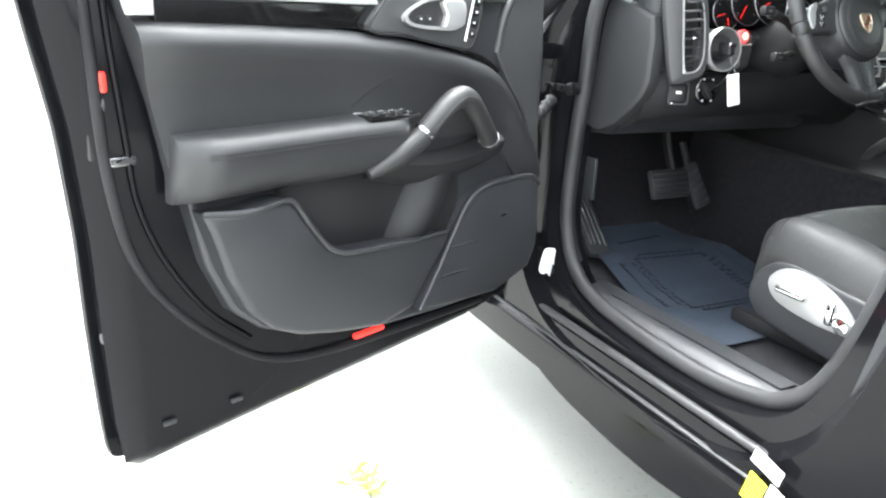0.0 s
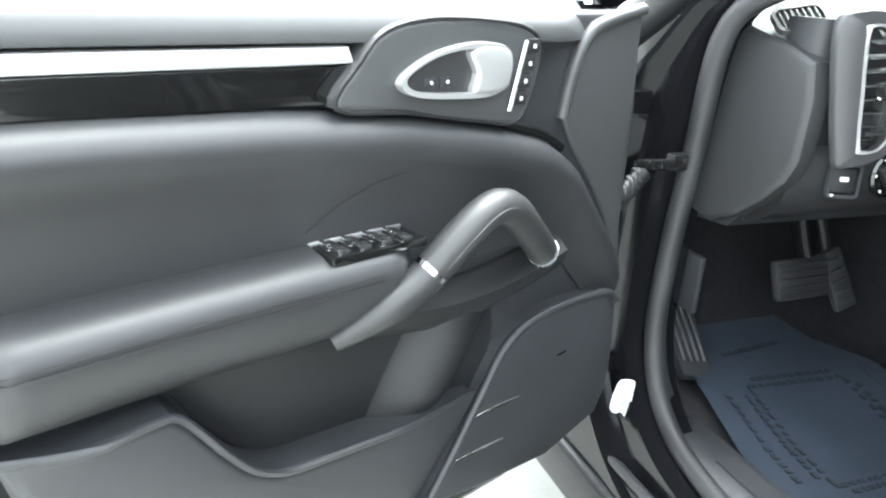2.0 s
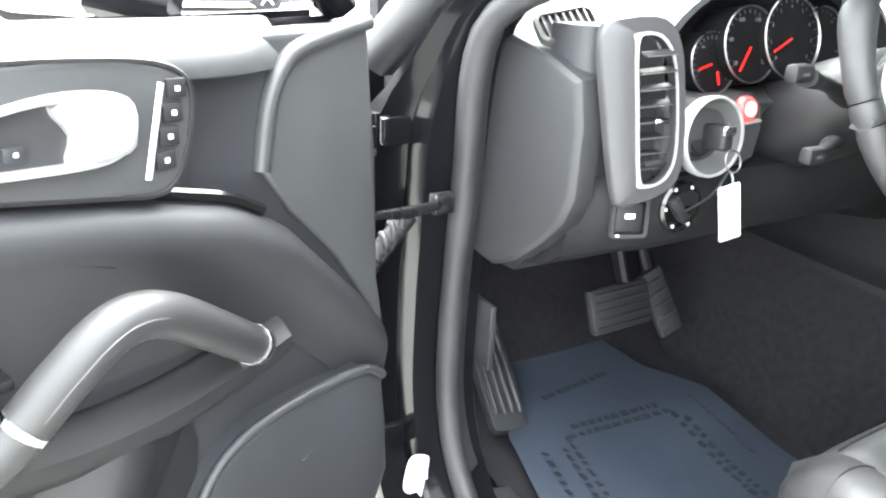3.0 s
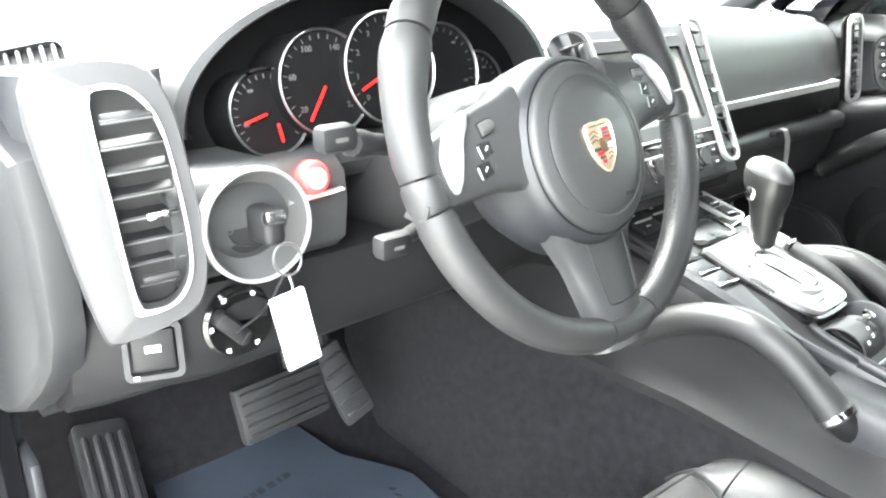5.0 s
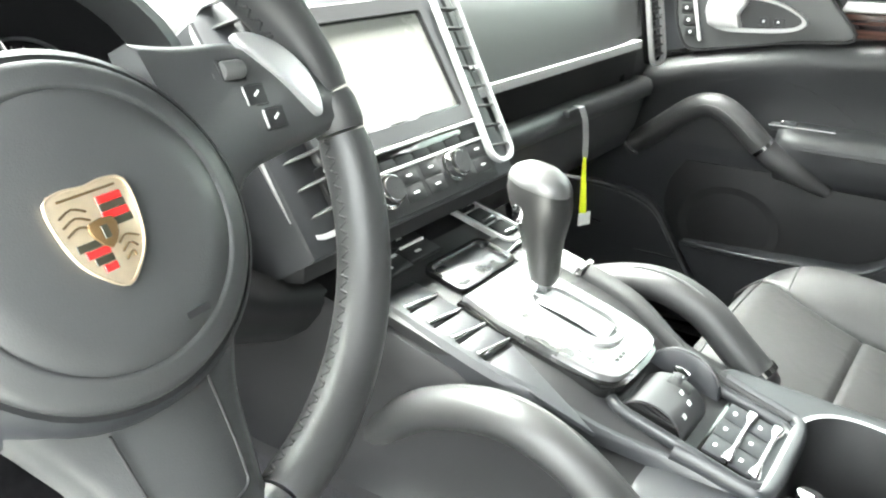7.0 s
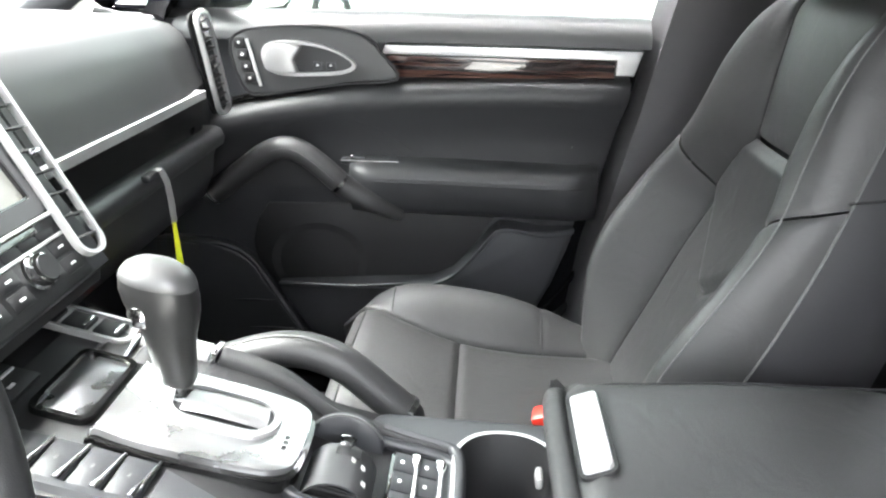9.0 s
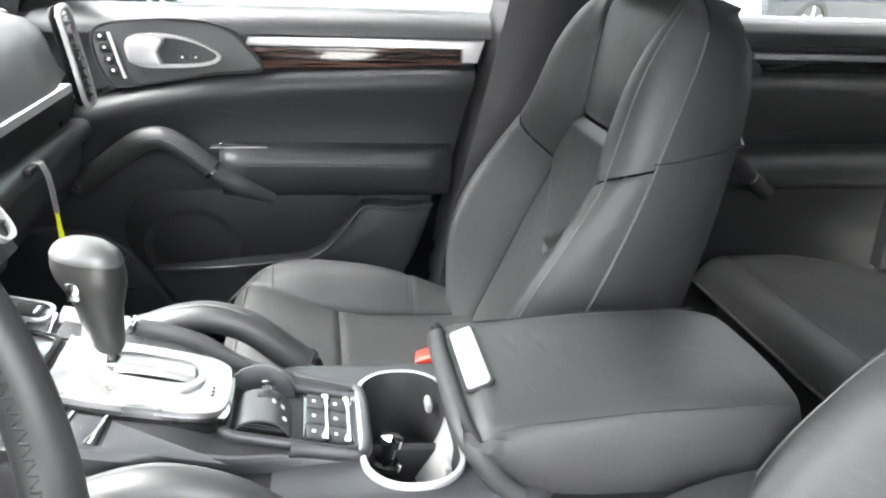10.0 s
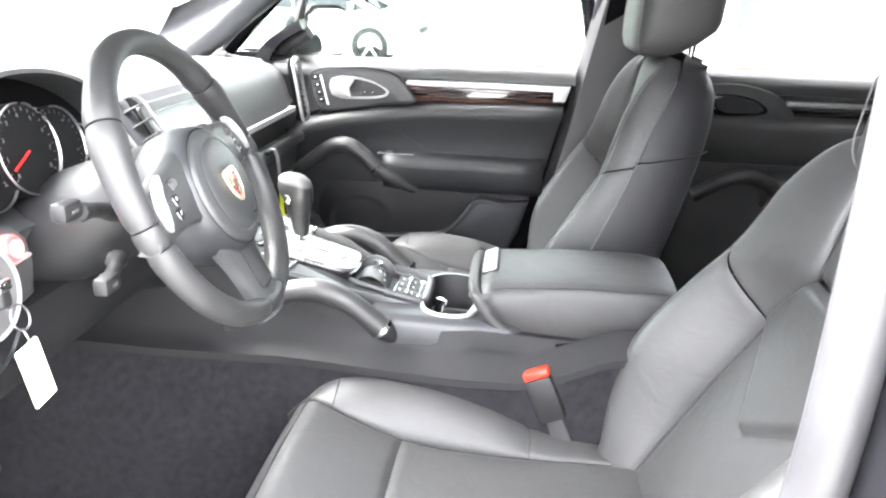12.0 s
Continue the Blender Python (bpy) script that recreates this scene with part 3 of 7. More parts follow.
    # door pocket
    pocket = [(0.796, 0.742), (0.740, 0.740), (0.690, 0.748), (0.664, 0.748), (0.647, 0.732), (0.620, 0.695), (0.590, 0.660), (0.562, 0.642), (0.530, 0.635), (0.450, 0.630), (0.350, 0.622), (0.262, 0.616), (0.258, 0.604), (0.345, 0.476), (0.43, 0.458), (0.538, 0.478), (0.62, 0.500), (0.682, 0.530), (0.728, 0.572), (0.762, 0.640), (0.785, 0.71)]

    def lean(x, y, z):
        return frm(x, 0.026 + z * lerp(y, [(0.45, 0.25), (0.55, 0.75), (0.66, 1.0), (0.78, 1.05)]) * lerp(x, [(0.25, 0.55), (0.40, 1.0), (0.72, 1.0), (0.80, 0.55)]), y)

    part("door_pocket", warp(plate(pocket, 0.056, 0.014, 4), lean), HARD, d, "moulded grey door pocket")
    lip = spline([(x, y, 0.056) for x, y in pocket[:12]], 3)
    part("pocket_lip", warp(tube(lip, 0.0045, 6, (0, 0, 1)), lean), HARD, d, "", 60)
    # dark flat sheet stands in for the recess's shade over the pocket
    part("recess_shade", flat([(0.655, 0.752), (0.615, 0.690), (0.585, 0.655), (0.53, 0.628), (0.255, 0.602), (0.234, 0.612), (0.218, 0.650), (0.213, 0.690), (0.222, 0.730), (0.245, 0.765), (0.46, 0.770)], 0.0255, 0.006, 0.002), DARK, d, "dark flat sheet for the recess's shade")
    # bottle holder: a soft swelling, darkened to blend into the recess's shade
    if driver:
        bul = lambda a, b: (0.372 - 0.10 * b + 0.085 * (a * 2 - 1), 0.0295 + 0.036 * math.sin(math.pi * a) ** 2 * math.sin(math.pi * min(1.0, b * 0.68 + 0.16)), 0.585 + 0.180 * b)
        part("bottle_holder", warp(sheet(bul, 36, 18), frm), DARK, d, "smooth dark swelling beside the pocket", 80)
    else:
        # nearly flat oval; its dark colour stands for a hollow's shade
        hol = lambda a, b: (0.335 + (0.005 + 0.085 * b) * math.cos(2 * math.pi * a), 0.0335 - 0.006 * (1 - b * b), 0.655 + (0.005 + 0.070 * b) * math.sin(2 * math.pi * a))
        part("hollow_shade", warp(sheet(hol, 36, 8), frm), DARK, d, "shallow oval dish darkened like a deep hollow", 80)
    # loudspeaker panel
    spk = [(0.338, 0.468), (0.290, 0.540), (0.240, 0.622), (0.215, 0.660), (0.185, 0.682), (0.145, 0.693), (0.08, 0.697), (0.0, 0.693), (-0.030, 0.672), (-0.038, 0.60), (-0.040, 0.53), (-0.015, 0.480), (0.10, 0.448), (0.24, 0.456)]
    sp = part("speaker_panel", flat(spk, 0.022, 0.036, 0.010, 3), HARD, d, "grey loudspeaker panel")
    part("speaker_rim", bar(spline([(x, 0.055, y) for x, y in spk[:9]], 3), (0.006, 0.006)), HARD, sp, "", 60)
    part("speaker_mark", bar([(0.262, 0.0585, 0.581), (0.218, 0.0590, 0.582), (0.176, 0.0585, 0.580)], [(0.0008, 0.0010), (0.0024, 0.0026), (0.0012, 0.0012)], 6), CHROME, sp, "thin chrome bar")
    part("speaker_mark", bar([(0.290, 0.0585, 0.525), (0.245, 0.0590, 0.525), (0.202, 0.0585, 0.523)], [(0.0008, 0.0010), (0.0024, 0.0026), (0.0012, 0.0012)], 6), CHROME, sp, "thin chrome bar")
    part("speaker_badge", bar([(0.104, 0.0585, 0.620), (0.084, 0.0585, 0.622)], (0.0022, 0.001), 5), CHROME, sp)
    part("courtesy_lamp", warp(rbox(0.074, 0.012, 0.010, (0.434, 0.012, 0.437), 0.003), frm), RED_LAMP, d, "lit red courtesy lamp lens")
    # side mirror outside the corner panel
    hs = []
    for a in np.linspace(0, 1, 9):
        k = math.sqrt(max(0.02, 1 - (1 - a) ** 2.2))
        hs.append([(0.185 - 0.10 * (1 - a) - 0.42 * x * k, -0.215 + x * k, 1.150 + y * k) for x, y in rrect(0.205, 0.150, 0.060, 6)])
    mh = part("mirror_housing", lofted(hs), PAINT, d, "black side mirror housing", 60)
    gm = [(x, y) for x, y in rrect(0.180, 0.126, 0.050, 6)]
    part("mirror_glass", warp(plate(gm, 0.004, 0.0), lambda x, y, z: frm(0.187 + z - 0.42 * x, -0.215 + x, 1.150 + y)), MIRROR, mh, "silvered mirror glass")
    part("mirror_foot", bar([(0.12, -0.09, 1.105), (0.17, -0.16, 1.12)], (0.03, 0.020), 10), PAINT, mh)
    # window frame and pane
    if driver:
        post = [(0.945, -0.03, 1.08), (0.88, -0.05, 1.30), (0.80, -0.09, 1.50)]
    else:
        post = [(0.950, -0.02, 1.08), (0.905, -0.04, 1.30), (0.84, -0.02, 1.50)]
    top = [post[-1], (0.60, post[-1][1], 1.545), (0.40, post[-1][1], 1.50), (0.18, -0.06, 1.34), (-0.05, -0.035, 1.10)]
    part("window_frame", bar(spline(post, 4) + spline(top, 5)[1:], (0.020, 0.028), 8), PAINT_IN, d, "black window frame", 60)
    if not driver:
        part("window_divider", bar([(0.130, -0.03, 1.09), (0.165, -0.045, 1.24), (0.195, -0.06, 1.35)], (0.012, 0.014), 8), DARK, d)
        part("window_pane", warp(plate([(0.93, 1.08), (0.83, 1.49), (0.60, 1.53), (0.40, 1.49), (0.18, 1.33), (-0.04, 1.10)], 0.004, 0.0), lambda x, y, z: frm(x, -0.04 - 0.04 * (y - 1.08) / 0.45 + z, y)), SIDE_GLASS, d, "faintly tinted window glass")
    return d


driver_door = door("left", "driver_door", "open black car door with grey leather trim and silver strip", left_door_frame, True)
passenger_door = door("right", "passenger_door", "closed black car door with leather armrest and wood strip", right_door_frame, False)

# ---------------------------------------------------------------- ground and car body
ground = solid("ground", sheet(lambda a, b: (-150 + 300 * a, -150 + 300 * b, 0), 24, 24), CONCRETE, "pale sunlit concrete forecourt with fine cracks", "ground", "structure")

car = thing("car", "black car with its driver door open and dark cabin floor", "car", (0, -0.2, 0))


def side_loop(x, n=6):
    pts = [(x + 0.05, 0.80, 1.16), (x, 0.895, 1.09), (x, 0.925, 0.90), (x, 0.945, 0.70), (x, 0.940, 0.56), (x, 0.885, 0.462), (x - 0.01, 0.76, 0.420), (x - 0.015, 0.52, 0.405), (x - 0.012, 0.36, 0.412), (x - 0.006, 0.25, 0.448), (x, 0.185, 0.540), (x, 0.130, 0.72), (x - 0.004, 0.076, 0.95), (x - 0.002, 0.064, 1.15), (x + 0.06, 0.040, 1.40)]
    return spline(pts, n)


LOOP = side_loop(-0.803)
# the painted side of the body round the opening: front post, sill and centre post, thick enough to carry the seal
def side_frame(mirror):
    k = -1 if mirror else 1
    off = 0.02 if mirror else 0.0
    inner = LOOP
    outer = []
    n = len(inner)
    for i, p in enumerate(inner):
        t = (inner[min(i + 1, n - 1)] - inner[max(i - 1, 0)]).normalized()
        side = Vector((0, t.z, -t.y))
        if side.dot(Vector((0, p.y - 0.52, p.z - 0.85))) < 0:
            side = -side
        outer.append(side)
    rings = []
    for p, s in zip(inner, outer):
        # the front post narrows towards the windscreen
        e = lerp(p.z, [(0.88, 0.20), (1.02, 0.075), (1.12, 0.040)]) if p.y > 0.5 else 0.20
        o = lerp(p.z, [(0.95, 1.0), (1.06, 0.5), (1.14, 0.25)]) if p.y > 0.5 else 1.0
        q = [p + s * 0.012, p + s * 0.020 + Vector((-0.045 * o, 0, 0)), p + s * min(0.060, e * 0.6) + Vector((-0.052 * o, 0, 0)), p + s * min(0.085, e * 0.85) + Vector((-0.090 * o, 0, 0)), p + s * e + Vector((-0.095 * o, 0, 0)), p + s * e + Vector((0.03, 0, 0)), p + s * 0.012 + Vector((0.05, 0, 0))]
        rings.append([(k * v.x + 2 * off, v.y, v.z) for v in q])
    return loft(rings, True, True)


part("side_frame", side_frame(False), PAINT, car, "glossy black painted door opening", 35)
part("side_frame", side_frame(True), PAINT_IN, car, "", 35)
# rubber seal on the flange
part("opening_seal", tube(LOOP, (0.017, 0.016), 12, (1, 0, 0)), RUBBER, car, "thick black rubber door seal", 60)
part("opening_seal", tube([(0.04 - p.x, p.y, p.z) for p in LOOP], (0.017, 0.013), 10, (1, 0, 0)), RUBBER, car, "", 60)
# grey inner trim along front post and sill
part("post_trim", loft([[(p.x + 0.012, p.y, p.z), (p.x + 0.022, p.y + 0.004, p.z), (p.x + 0.060, p.y + 0.03, p.z), (p.x + 0.060, p.y + 0.10, p.z), (p.x + 0.012, p.y + 0.10, p.z)] for p in LOOP[6:30]]), HARD, car, "grey front post trim", 40)
part("sill_trim", loft([[(x, y, z) for x, z in ((-0.806, 0.418), (-0.790, 0.432), (-0.755, 0.434), (-0.715, 0.428), (-0.705, 0.40), (-0.80, 0.38))] for y in np.linspace(0.90, 0.20, 12)]), HARD, car, "grey door sill trim", 40)
part("sill_plate", loft([[(-0.775, y, 0.4375), (-0.735, y, 0.4375), (-0.735, y, 0.434), (-0.775, y, 0.434)] for y in (0.78, 0.30)]), HARD, car, "slim scuff plate")
part("fuse_flap", rbox(0.010, 0.07, 0.10, (-0.746, 0.958, 0.672), 0.003), HARD, car)
# rocker panel outside
rk = [(-0.870, 0.375), (-0.885, 0.362), (-0.890, 0.340), (-0.905, 0.325), (-0.912, 0.300), (-0.905, 0.235), (-0.87, 0.215), (-0.80, 0.22), (-0.80, 0.37)]
rocker = part("rocker_panel", loft([[(x, y, z) for x, z in rk] for y in (1.25, 1.05, 0.8, 0.4, 0.0, -1.1)]), PAINT, car, "black rocker panel", 30)
part("rocker_seal", tube([(-0.880, y, 0.374) for y in (1.0, 0.6, 0.2, -0.2)], (0.010, 0.008), 8), RUBBER, rocker, "", 60)
part("rocker_groove", tube([(-0.900, y, 0.332) for y in (1.1, 0.6, 0.2, -0.2)], (0.006, 0.004), 6), RUBBER, rocker, "thin rubber rocker edge", 60)
part("rocker_panel", loft([[(0.04 - x, y, z) for x, z in rk] for y in (1.25, 1.05, 0.8, 0.4, 0.0, -1.1)]), PAINT, car, "", 30)
# front hinges, check strap, bellows on the front post
for z in (0.515, 0.965):
    part("door_hinge", join(rbox(0.040, 0.018, 0.036, (-0.872, 0.985, z), 0.004), put(lathe([(0.008, -0.026), (0.008, 0.026)], 12, True), pose(-0.905, 0.975, z)), rbox(0.045, 0.010, 0.028, (-0.932, 0.957, z), 0.003)), PAINT_IN, car, "black painted hinge", 30)
part("check_strap", join(tube([(-0.845, 0.905, 0.888), (-0.905, 0.870, 0.896), (-0.955, 0.852, 0.904)], [(0.003, 0.006), (0.004, 0.008), (0.003, 0.005)], 8), rbox(0.030, 0.018, 0.026, (-0.842, 0.910, 0.888), 0.004)), DARK_STEEL, car, "steel door check strap")
coil = [(-0.875 - 0.085 * t + 0.0, 0.955 - 0.015 * t + 0.014 * math.cos(t * 2 * math.pi * 7), 0.855 - 0.085 * t + 0.014 * math.sin(t * 2 * math.pi * 7)) for t in np.linspace(0, 1, 90)]
part("cable_bellows", join(tube(coil, 0.0045, 6), tube([(-0.865, 0.955, 0.862), (-0.965, 0.94, 0.765)], 0.013, 8)), DARK, car, "ribbed rubber cable boot", 60)
part("post_plate", put(plate(spline([(-0.016, -0.026, 0), (-0.006, -0.034, 0), (0.004, -0.030, 0), (0.013, -0.038, 0), (0.018, -0.020, 0), (0.015, 0.010, 0), (0.013, 0.032, 0), (-0.010, 0.030, 0), (-0.016, 0.004, 0)], 3, True), 0.002, 0.0005), pose(-0.858, 0.928, 0.478, 90, 6, -24)), FOIL, car, "bright foil patch on the front post")
# stickers at the foot of the centre post
for lab, mat, y, z, w, h in (("white_sticker", LABEL, 0.188, 0.385, 0.06, 0.028), ("yellow_sticker", YELLOW, 0.205, 0.330, 0.035, 0.055), ("white_sticker", LABEL, 0.165, 0.330, 0.035, 0.055)):
    part(lab, put(rbox(w, h, 0.001, (0, 0, 0), 0.0), frame_of((-0.918, y, z), (0, -1, -0.25), (-1, 0, 0))), mat, car)
# floor, tunnel side carpet, firewall
part("floor_carpet", sheet(lambda a, b: (-0.72 + 1.48 * a, -1.1 + 2.45 * b, 0.395 + 0.05 * max(0.0, min(1.0, (b - 0.75) * 5)) + (0.35 * max(0.0, (b - 0.905)) * 10 if b > 0.905 else 0)), 30, 40), CARPET, car, "dark charcoal cabin carpet", 60)
part("firewall", rbox(1.5, 0.04, 0.8, (0.02, 1.38, 0.75), 0.0), CARPET, car)
part("under_tray", rbox(1.72, 2.6, 0.03, (0.02, 0.0, 0.30), 0.0), DARK, car)
# outer skins that close the cabin: front wing, rear side, tail
part("front_wing", rbox(0.06, 1.0, 0.68, (-0.93, 1.62, 0.64), 0.02), PAINT, car)
part("front_wing", rbox(0.06, 1.0, 0.68, (0.97, 1.62, 0.64), 0.02), PAINT, car)
part("bonnet", loft([[(-0.90, y, z - 0.05), (-0.60, y, z), (0.02, y, z + 0.02), (0.64, y, z), (0.94, y, z - 0.05), (0.94, y, z - 0.12), (-0.90, y, z - 0.12)] for y, z in ((1.32, 1.03), (1.7, 1.02), (2.3, 0.95))]), PAINT, car, "black bonnet")
# centre posts: lower trim
part("centre_post", loft([[(-0.86, y - 0.03, z), (-0.795, y, z), (-0.745, y - 0.02, z), (-0.735, y - 0.09, z), (-0.80, y - 0.13, z), (-0.87, y - 0.13, z)] for y, z in ((0.165, 0.45), (0.120, 0.70), (0.070, 0.95), (0.055, 1.15), (0.02, 1.5))]), HARD, car, "grey centre post trim", 50)
part("centre_post", loft([[(0.90, y - 0.03, z), (0.835, y, z), (0.785, y - 0.02, z), (0.775, y - 0.16, z), (0.81, y - 0.24, z), (0.91, y - 0.24, z)] for y, z in ((0.215, 0.45), (0.185, 0.70), (0.130, 0.95), (0.095, 1.12), (0.01, 1.55))]), POST_TRIM, car, "grey centre post trim", 50)
# windscreen posts, roof, glass
for k, o in ((-1, 0.0), (1, 0.04)):
    path = spline([(o + k * 0.79, 1.22, 1.03), (o + k * 0.765, 1.06, 1.145), (o + k * 0.725, 0.93, 1.240), (o + k * 0.67, 0.62, 1.45), (o + k * 0.62, 0.25, 1.58), (o + k * 0.61, -0.8, 1.60)], 6)
    part("windscreen_post", tube(path, (0.034, 0.040), 10), HARD, car, "grey windscreen post trim", 60)
# roof carried forward and outward, out of view, to shade the seats
part("roof", loft([[(-0.66, y, z - 0.06), (-0.3, y, z + 0.01), (0.02, y, z + 0.02), (0.34, y, z + 0.01), (0.80, y, z - 0.07), (0.80, y, z - 0.10), (0.02, y, z - 0.02), (-0.66, y, z - 0.09)] for y, z in ((0.84, 1.350), (0.62, 1.470), (0.45, 1.560), (0.2, 1.64), (-0.4, 1.66), (-1.2, 1.60), (-1.66, 1.56))]), HEADLINER, car, "grey roof lining, lengthened to shade the cabin", 60)
ws = part("windscreen", sheet(lambda a, b: (0.02 + (a - 0.5) * (1.52 - 0.26 * b), 1.40 - 0.90 * b - 0.10 * (2 * a - 1) ** 2, 1.05 + 0.51 * b), 10, 6), GLASS, car, "clear windscreen")
ws.visible_shadow = False
# unseen tail and tinted panes, added to keep daylight out of the rear
part("tail_wall", rbox(1.6, 0.05, 0.75, (0.02, -1.75, 0.75), 0.02), HARD, car)
part("tailgate_glass", rbox(1.4, 0.02, 0.52, (0.02, -1.62, 1.34), 0.0), PRIVACY, car, "dark tinted tailgate glass")
part("rear_side_glass", rbox(0.02, 1.60, 0.50, (-0.74, -0.92, 1.33), 0.0), PRIVACY, car, "dark tinted side glass")
part("rear_side_glass", rbox(0.02, 0.50, 0.50, (0.78, -1.40, 1.33), 0.0), PRIVACY, car)
part("rear_side", rbox(0.10, 1.75, 0.72, (-0.86, -0.92, 0.74), 0.02), PAINT, car)
part("parcel_shelf", rbox(1.4, 0.6, 0.02, (0.02, -1.45, 1.02), 0.004), DARK, car)

# ---------------------------------------------------------------- dashboard
MID = 0.02
dash = thing("dashboard", "black padded car dashboard with silver trim and vents", "dashboard", (MID, 0.95, 0.80))

# main body: upper pad, from the windscreen down to the silver line
def dash_top(x):
    k = math.exp(-((x + 0.388) / 0.20) ** 4)
    return 1.098 + 0.010 * math.exp(-((x - MID) / 0.25) ** 2) - 0.020 * max(0.0, abs(x - MID) - 0.55) / 0.2, k


rings = []
for x in np.linspace(-0.735, 0.775, 44):
    z, k = dash_top(x)
    dy = 0.030 * max(0.0, abs(x - MID) - 0.60) / 0.15 + (0.06 if x < -0.17 and x > -0.62 else 0.0)
    rings.append([(x, 1.36, 1.07), (x, 1.15, z + 0.008), (x, 0.98, z + 0.010), (x, 0.90 + dy, z + 0.006), (x, 0.865 + dy, z - 0.002), (x, 0.845 + dy, z - 0.016), (x, 0.832 + dy, z - 0.042), (x, 0.822 + dy, z - 0.080), (x, 0.812 + dy, 0.985), (x, 0.86 + dy, 0.972), (x, 1.0, 0.96), (x, 1.36, 0.96)])
part("upper_pad", loft(rings), SOFT, dash, "black padded dashboard top", 50)
rings = []
for x in np.linspace(-0.735, 0.775, 30):
    o = 0.02 if x < -0.17 else 0.0
    rings.append([(x, 1.0, 0.965), (x, 0.835 + o, 0.965), (x, 0.838 + o, 0.90), (x, 0.835 + o, 0.87), (x, 0.85 + o, 0.815), (x, 0.90, 0.785), (x, 1.05, 0.77), (x, 1.20, 0.80)])
part("lower_body", loft(rings), HARD, dash, "dark lower dashboard", 50)
# passenger side: silver line, gloss strip, glove box lid
part("silver_line", loft([[(x, 0.806 + d, z0) for d, z0 in ((0.0, z), (0.0, z - 0.012), (0.03, z - 0.012), (0.03, z))] for x, z in ((0.205, 0.984), (0.45, 0.985), (0.672, 0.986))]), SILVER, dash, "satin silver trim line")
part("gloss_strip", loft([[(x, 0.813 + d, z0) for d, z0 in ((0.0, 0.972), (0.004, 0.925), (0.03, 0.925), (0.03, 0.972))] for x in (0.205, 0.45, 0.672)]), BLACK_STRIP, dash, "gloss black strip")
gb = [[(x, y, z) for y, z in ((0.812, 0.922), (0.802, 0.918), (0.796, 0.904), (0.800, 0.892), (0.815, 0.884), (0.822, 0.84), (0.84, 0.80), (0.88, 0.785), (0.88, 0.92))] for x in np.linspace(0.205, 0.715, 12)]
part("glove_box_lid", loft(gb), SOFT, dash, "black glove box lid", 50)
part("airbag_mark", rbox(0.018, 0.001, 0.003, (0.593, 0.824, 1.012), 0.0), DARK, dash)
part("lid_pull", put(rbox(0.05, 0.012, 0.010, (0, 0, 0), 0.003), pose(0.433, 0.797, 0.917)), HARD, dash)


def vent(name, m, w, h, slats, mat_frame, wall=0.012):
    """An upright vent: silver frame, dark box, slats. m: pose with x across, y up, z towards the cabin."""
    outer, inner = rrect(w, h, w * 0.42, 6), rrect(w - 2 * wall, h - 2 * wall, w * 0.30, 6)
    fr = part(name, put(frame_ring(outer, inner, 0.007), m), mat_frame, dash, "silver vent frame", 50)
    part("vent_box", put(plate(rrect(w - wall, h - wall, w * 0.3, 6), 0.003, 0.0), m @ Matrix.Translation((0, 0, -0.012))), GAUGE, fr)
    for i in range(slats):
        y = -h / 2 + wall + (i + 0.7) * (h - 2 * wall) / (slats + 0.4)
        part("vent_slat", put(rbox(w - 2 * wall, 0.0028, 0.010, (0, 0, 0), 0.001, 1), m @ Matrix.Translation((0, y, -0.0005)) @ pose(0, 0, 0, 12, 0, 0)), DARK, fr)
        part("slat_edge", put(rbox(w - 2 * wall, 0.0010, 0.001, (0, 0, 0.0052), 0.0, 1), m @ Matrix.Translation((0, y, -0.0005)) @ pose(0, 0, 0, 12, 0, 0)), BOWL, fr)
    part("vent_slider", put(rbox(w * 0.34, 0.006, 0.008, (w * 0.06, -h * 0.02, 0.006), 0.0025), m), CHROME, fr)
    return fr


# side vents at both ends
left_vent = frame_of((-0.668, 0.757, 1.020), (0.96, -0.28, 0.0), (-0.27, -0.95, 0.10)) @ pose(0, 0, 0, 0, 0, 5.5)
o_ = [(p[0], p[1]) for p in spline([(-0.052, -0.086, 0), (-0.060, 0.0, 0), (-0.062, 0.086, 0), (-0.036, 0.101, 0), (0.012, 0.096, 0), (0.030, 0.068, 0), (0.034, 0.02, 0), (0.034, -0.035, 0), (0.029, -0.070, 0), (0.012, -0.092, 0), (-0.040, -0.103, 0)], 3, True)]
i_ = [(p[0], p[1]) for p in spline([(-0.0215, -0.070, 0), (-0.022, 0.0, 0), (-0.0215, 0.070, 0), (-0.012, 0.080, 0), (0.004, 0.076, 0), (0.017, 0.056, 0), (0.0215, 0.02, 0), (0.0215, -0.030, 0), (0.017, -0.060, 0), (0.004, -0.077, 0), (-0.012, -0.080, 0)], 3, True)]
m_ = [(a[0] * 0.80 + b[0] * 0.20 if a[0] > -0.02 else a[0] - 0.0035, a[1] * 0.84 + b[1] * 0.16) for a, b in zip(i_, o_)]
sv = part("side_vent", put(frame_ring(o_, i_, 0.015), left_vent), VENT_TRIM, dash, "grey vent surround", 50)
part("vent_edge", put(put(frame_ring(m_, i_, 0.003), Matrix.Translation((0, 0, 0.0148))), left_vent), SILVER_PAINT, sv, "bright vent edge", 60)
part("vent_box", put(plate([(x * 1.02, y * 1.02) for x, y in i_], 0.003, 0.0), left_vent @ Matrix.Translation((0, 0, -0.012))), DARK, sv)
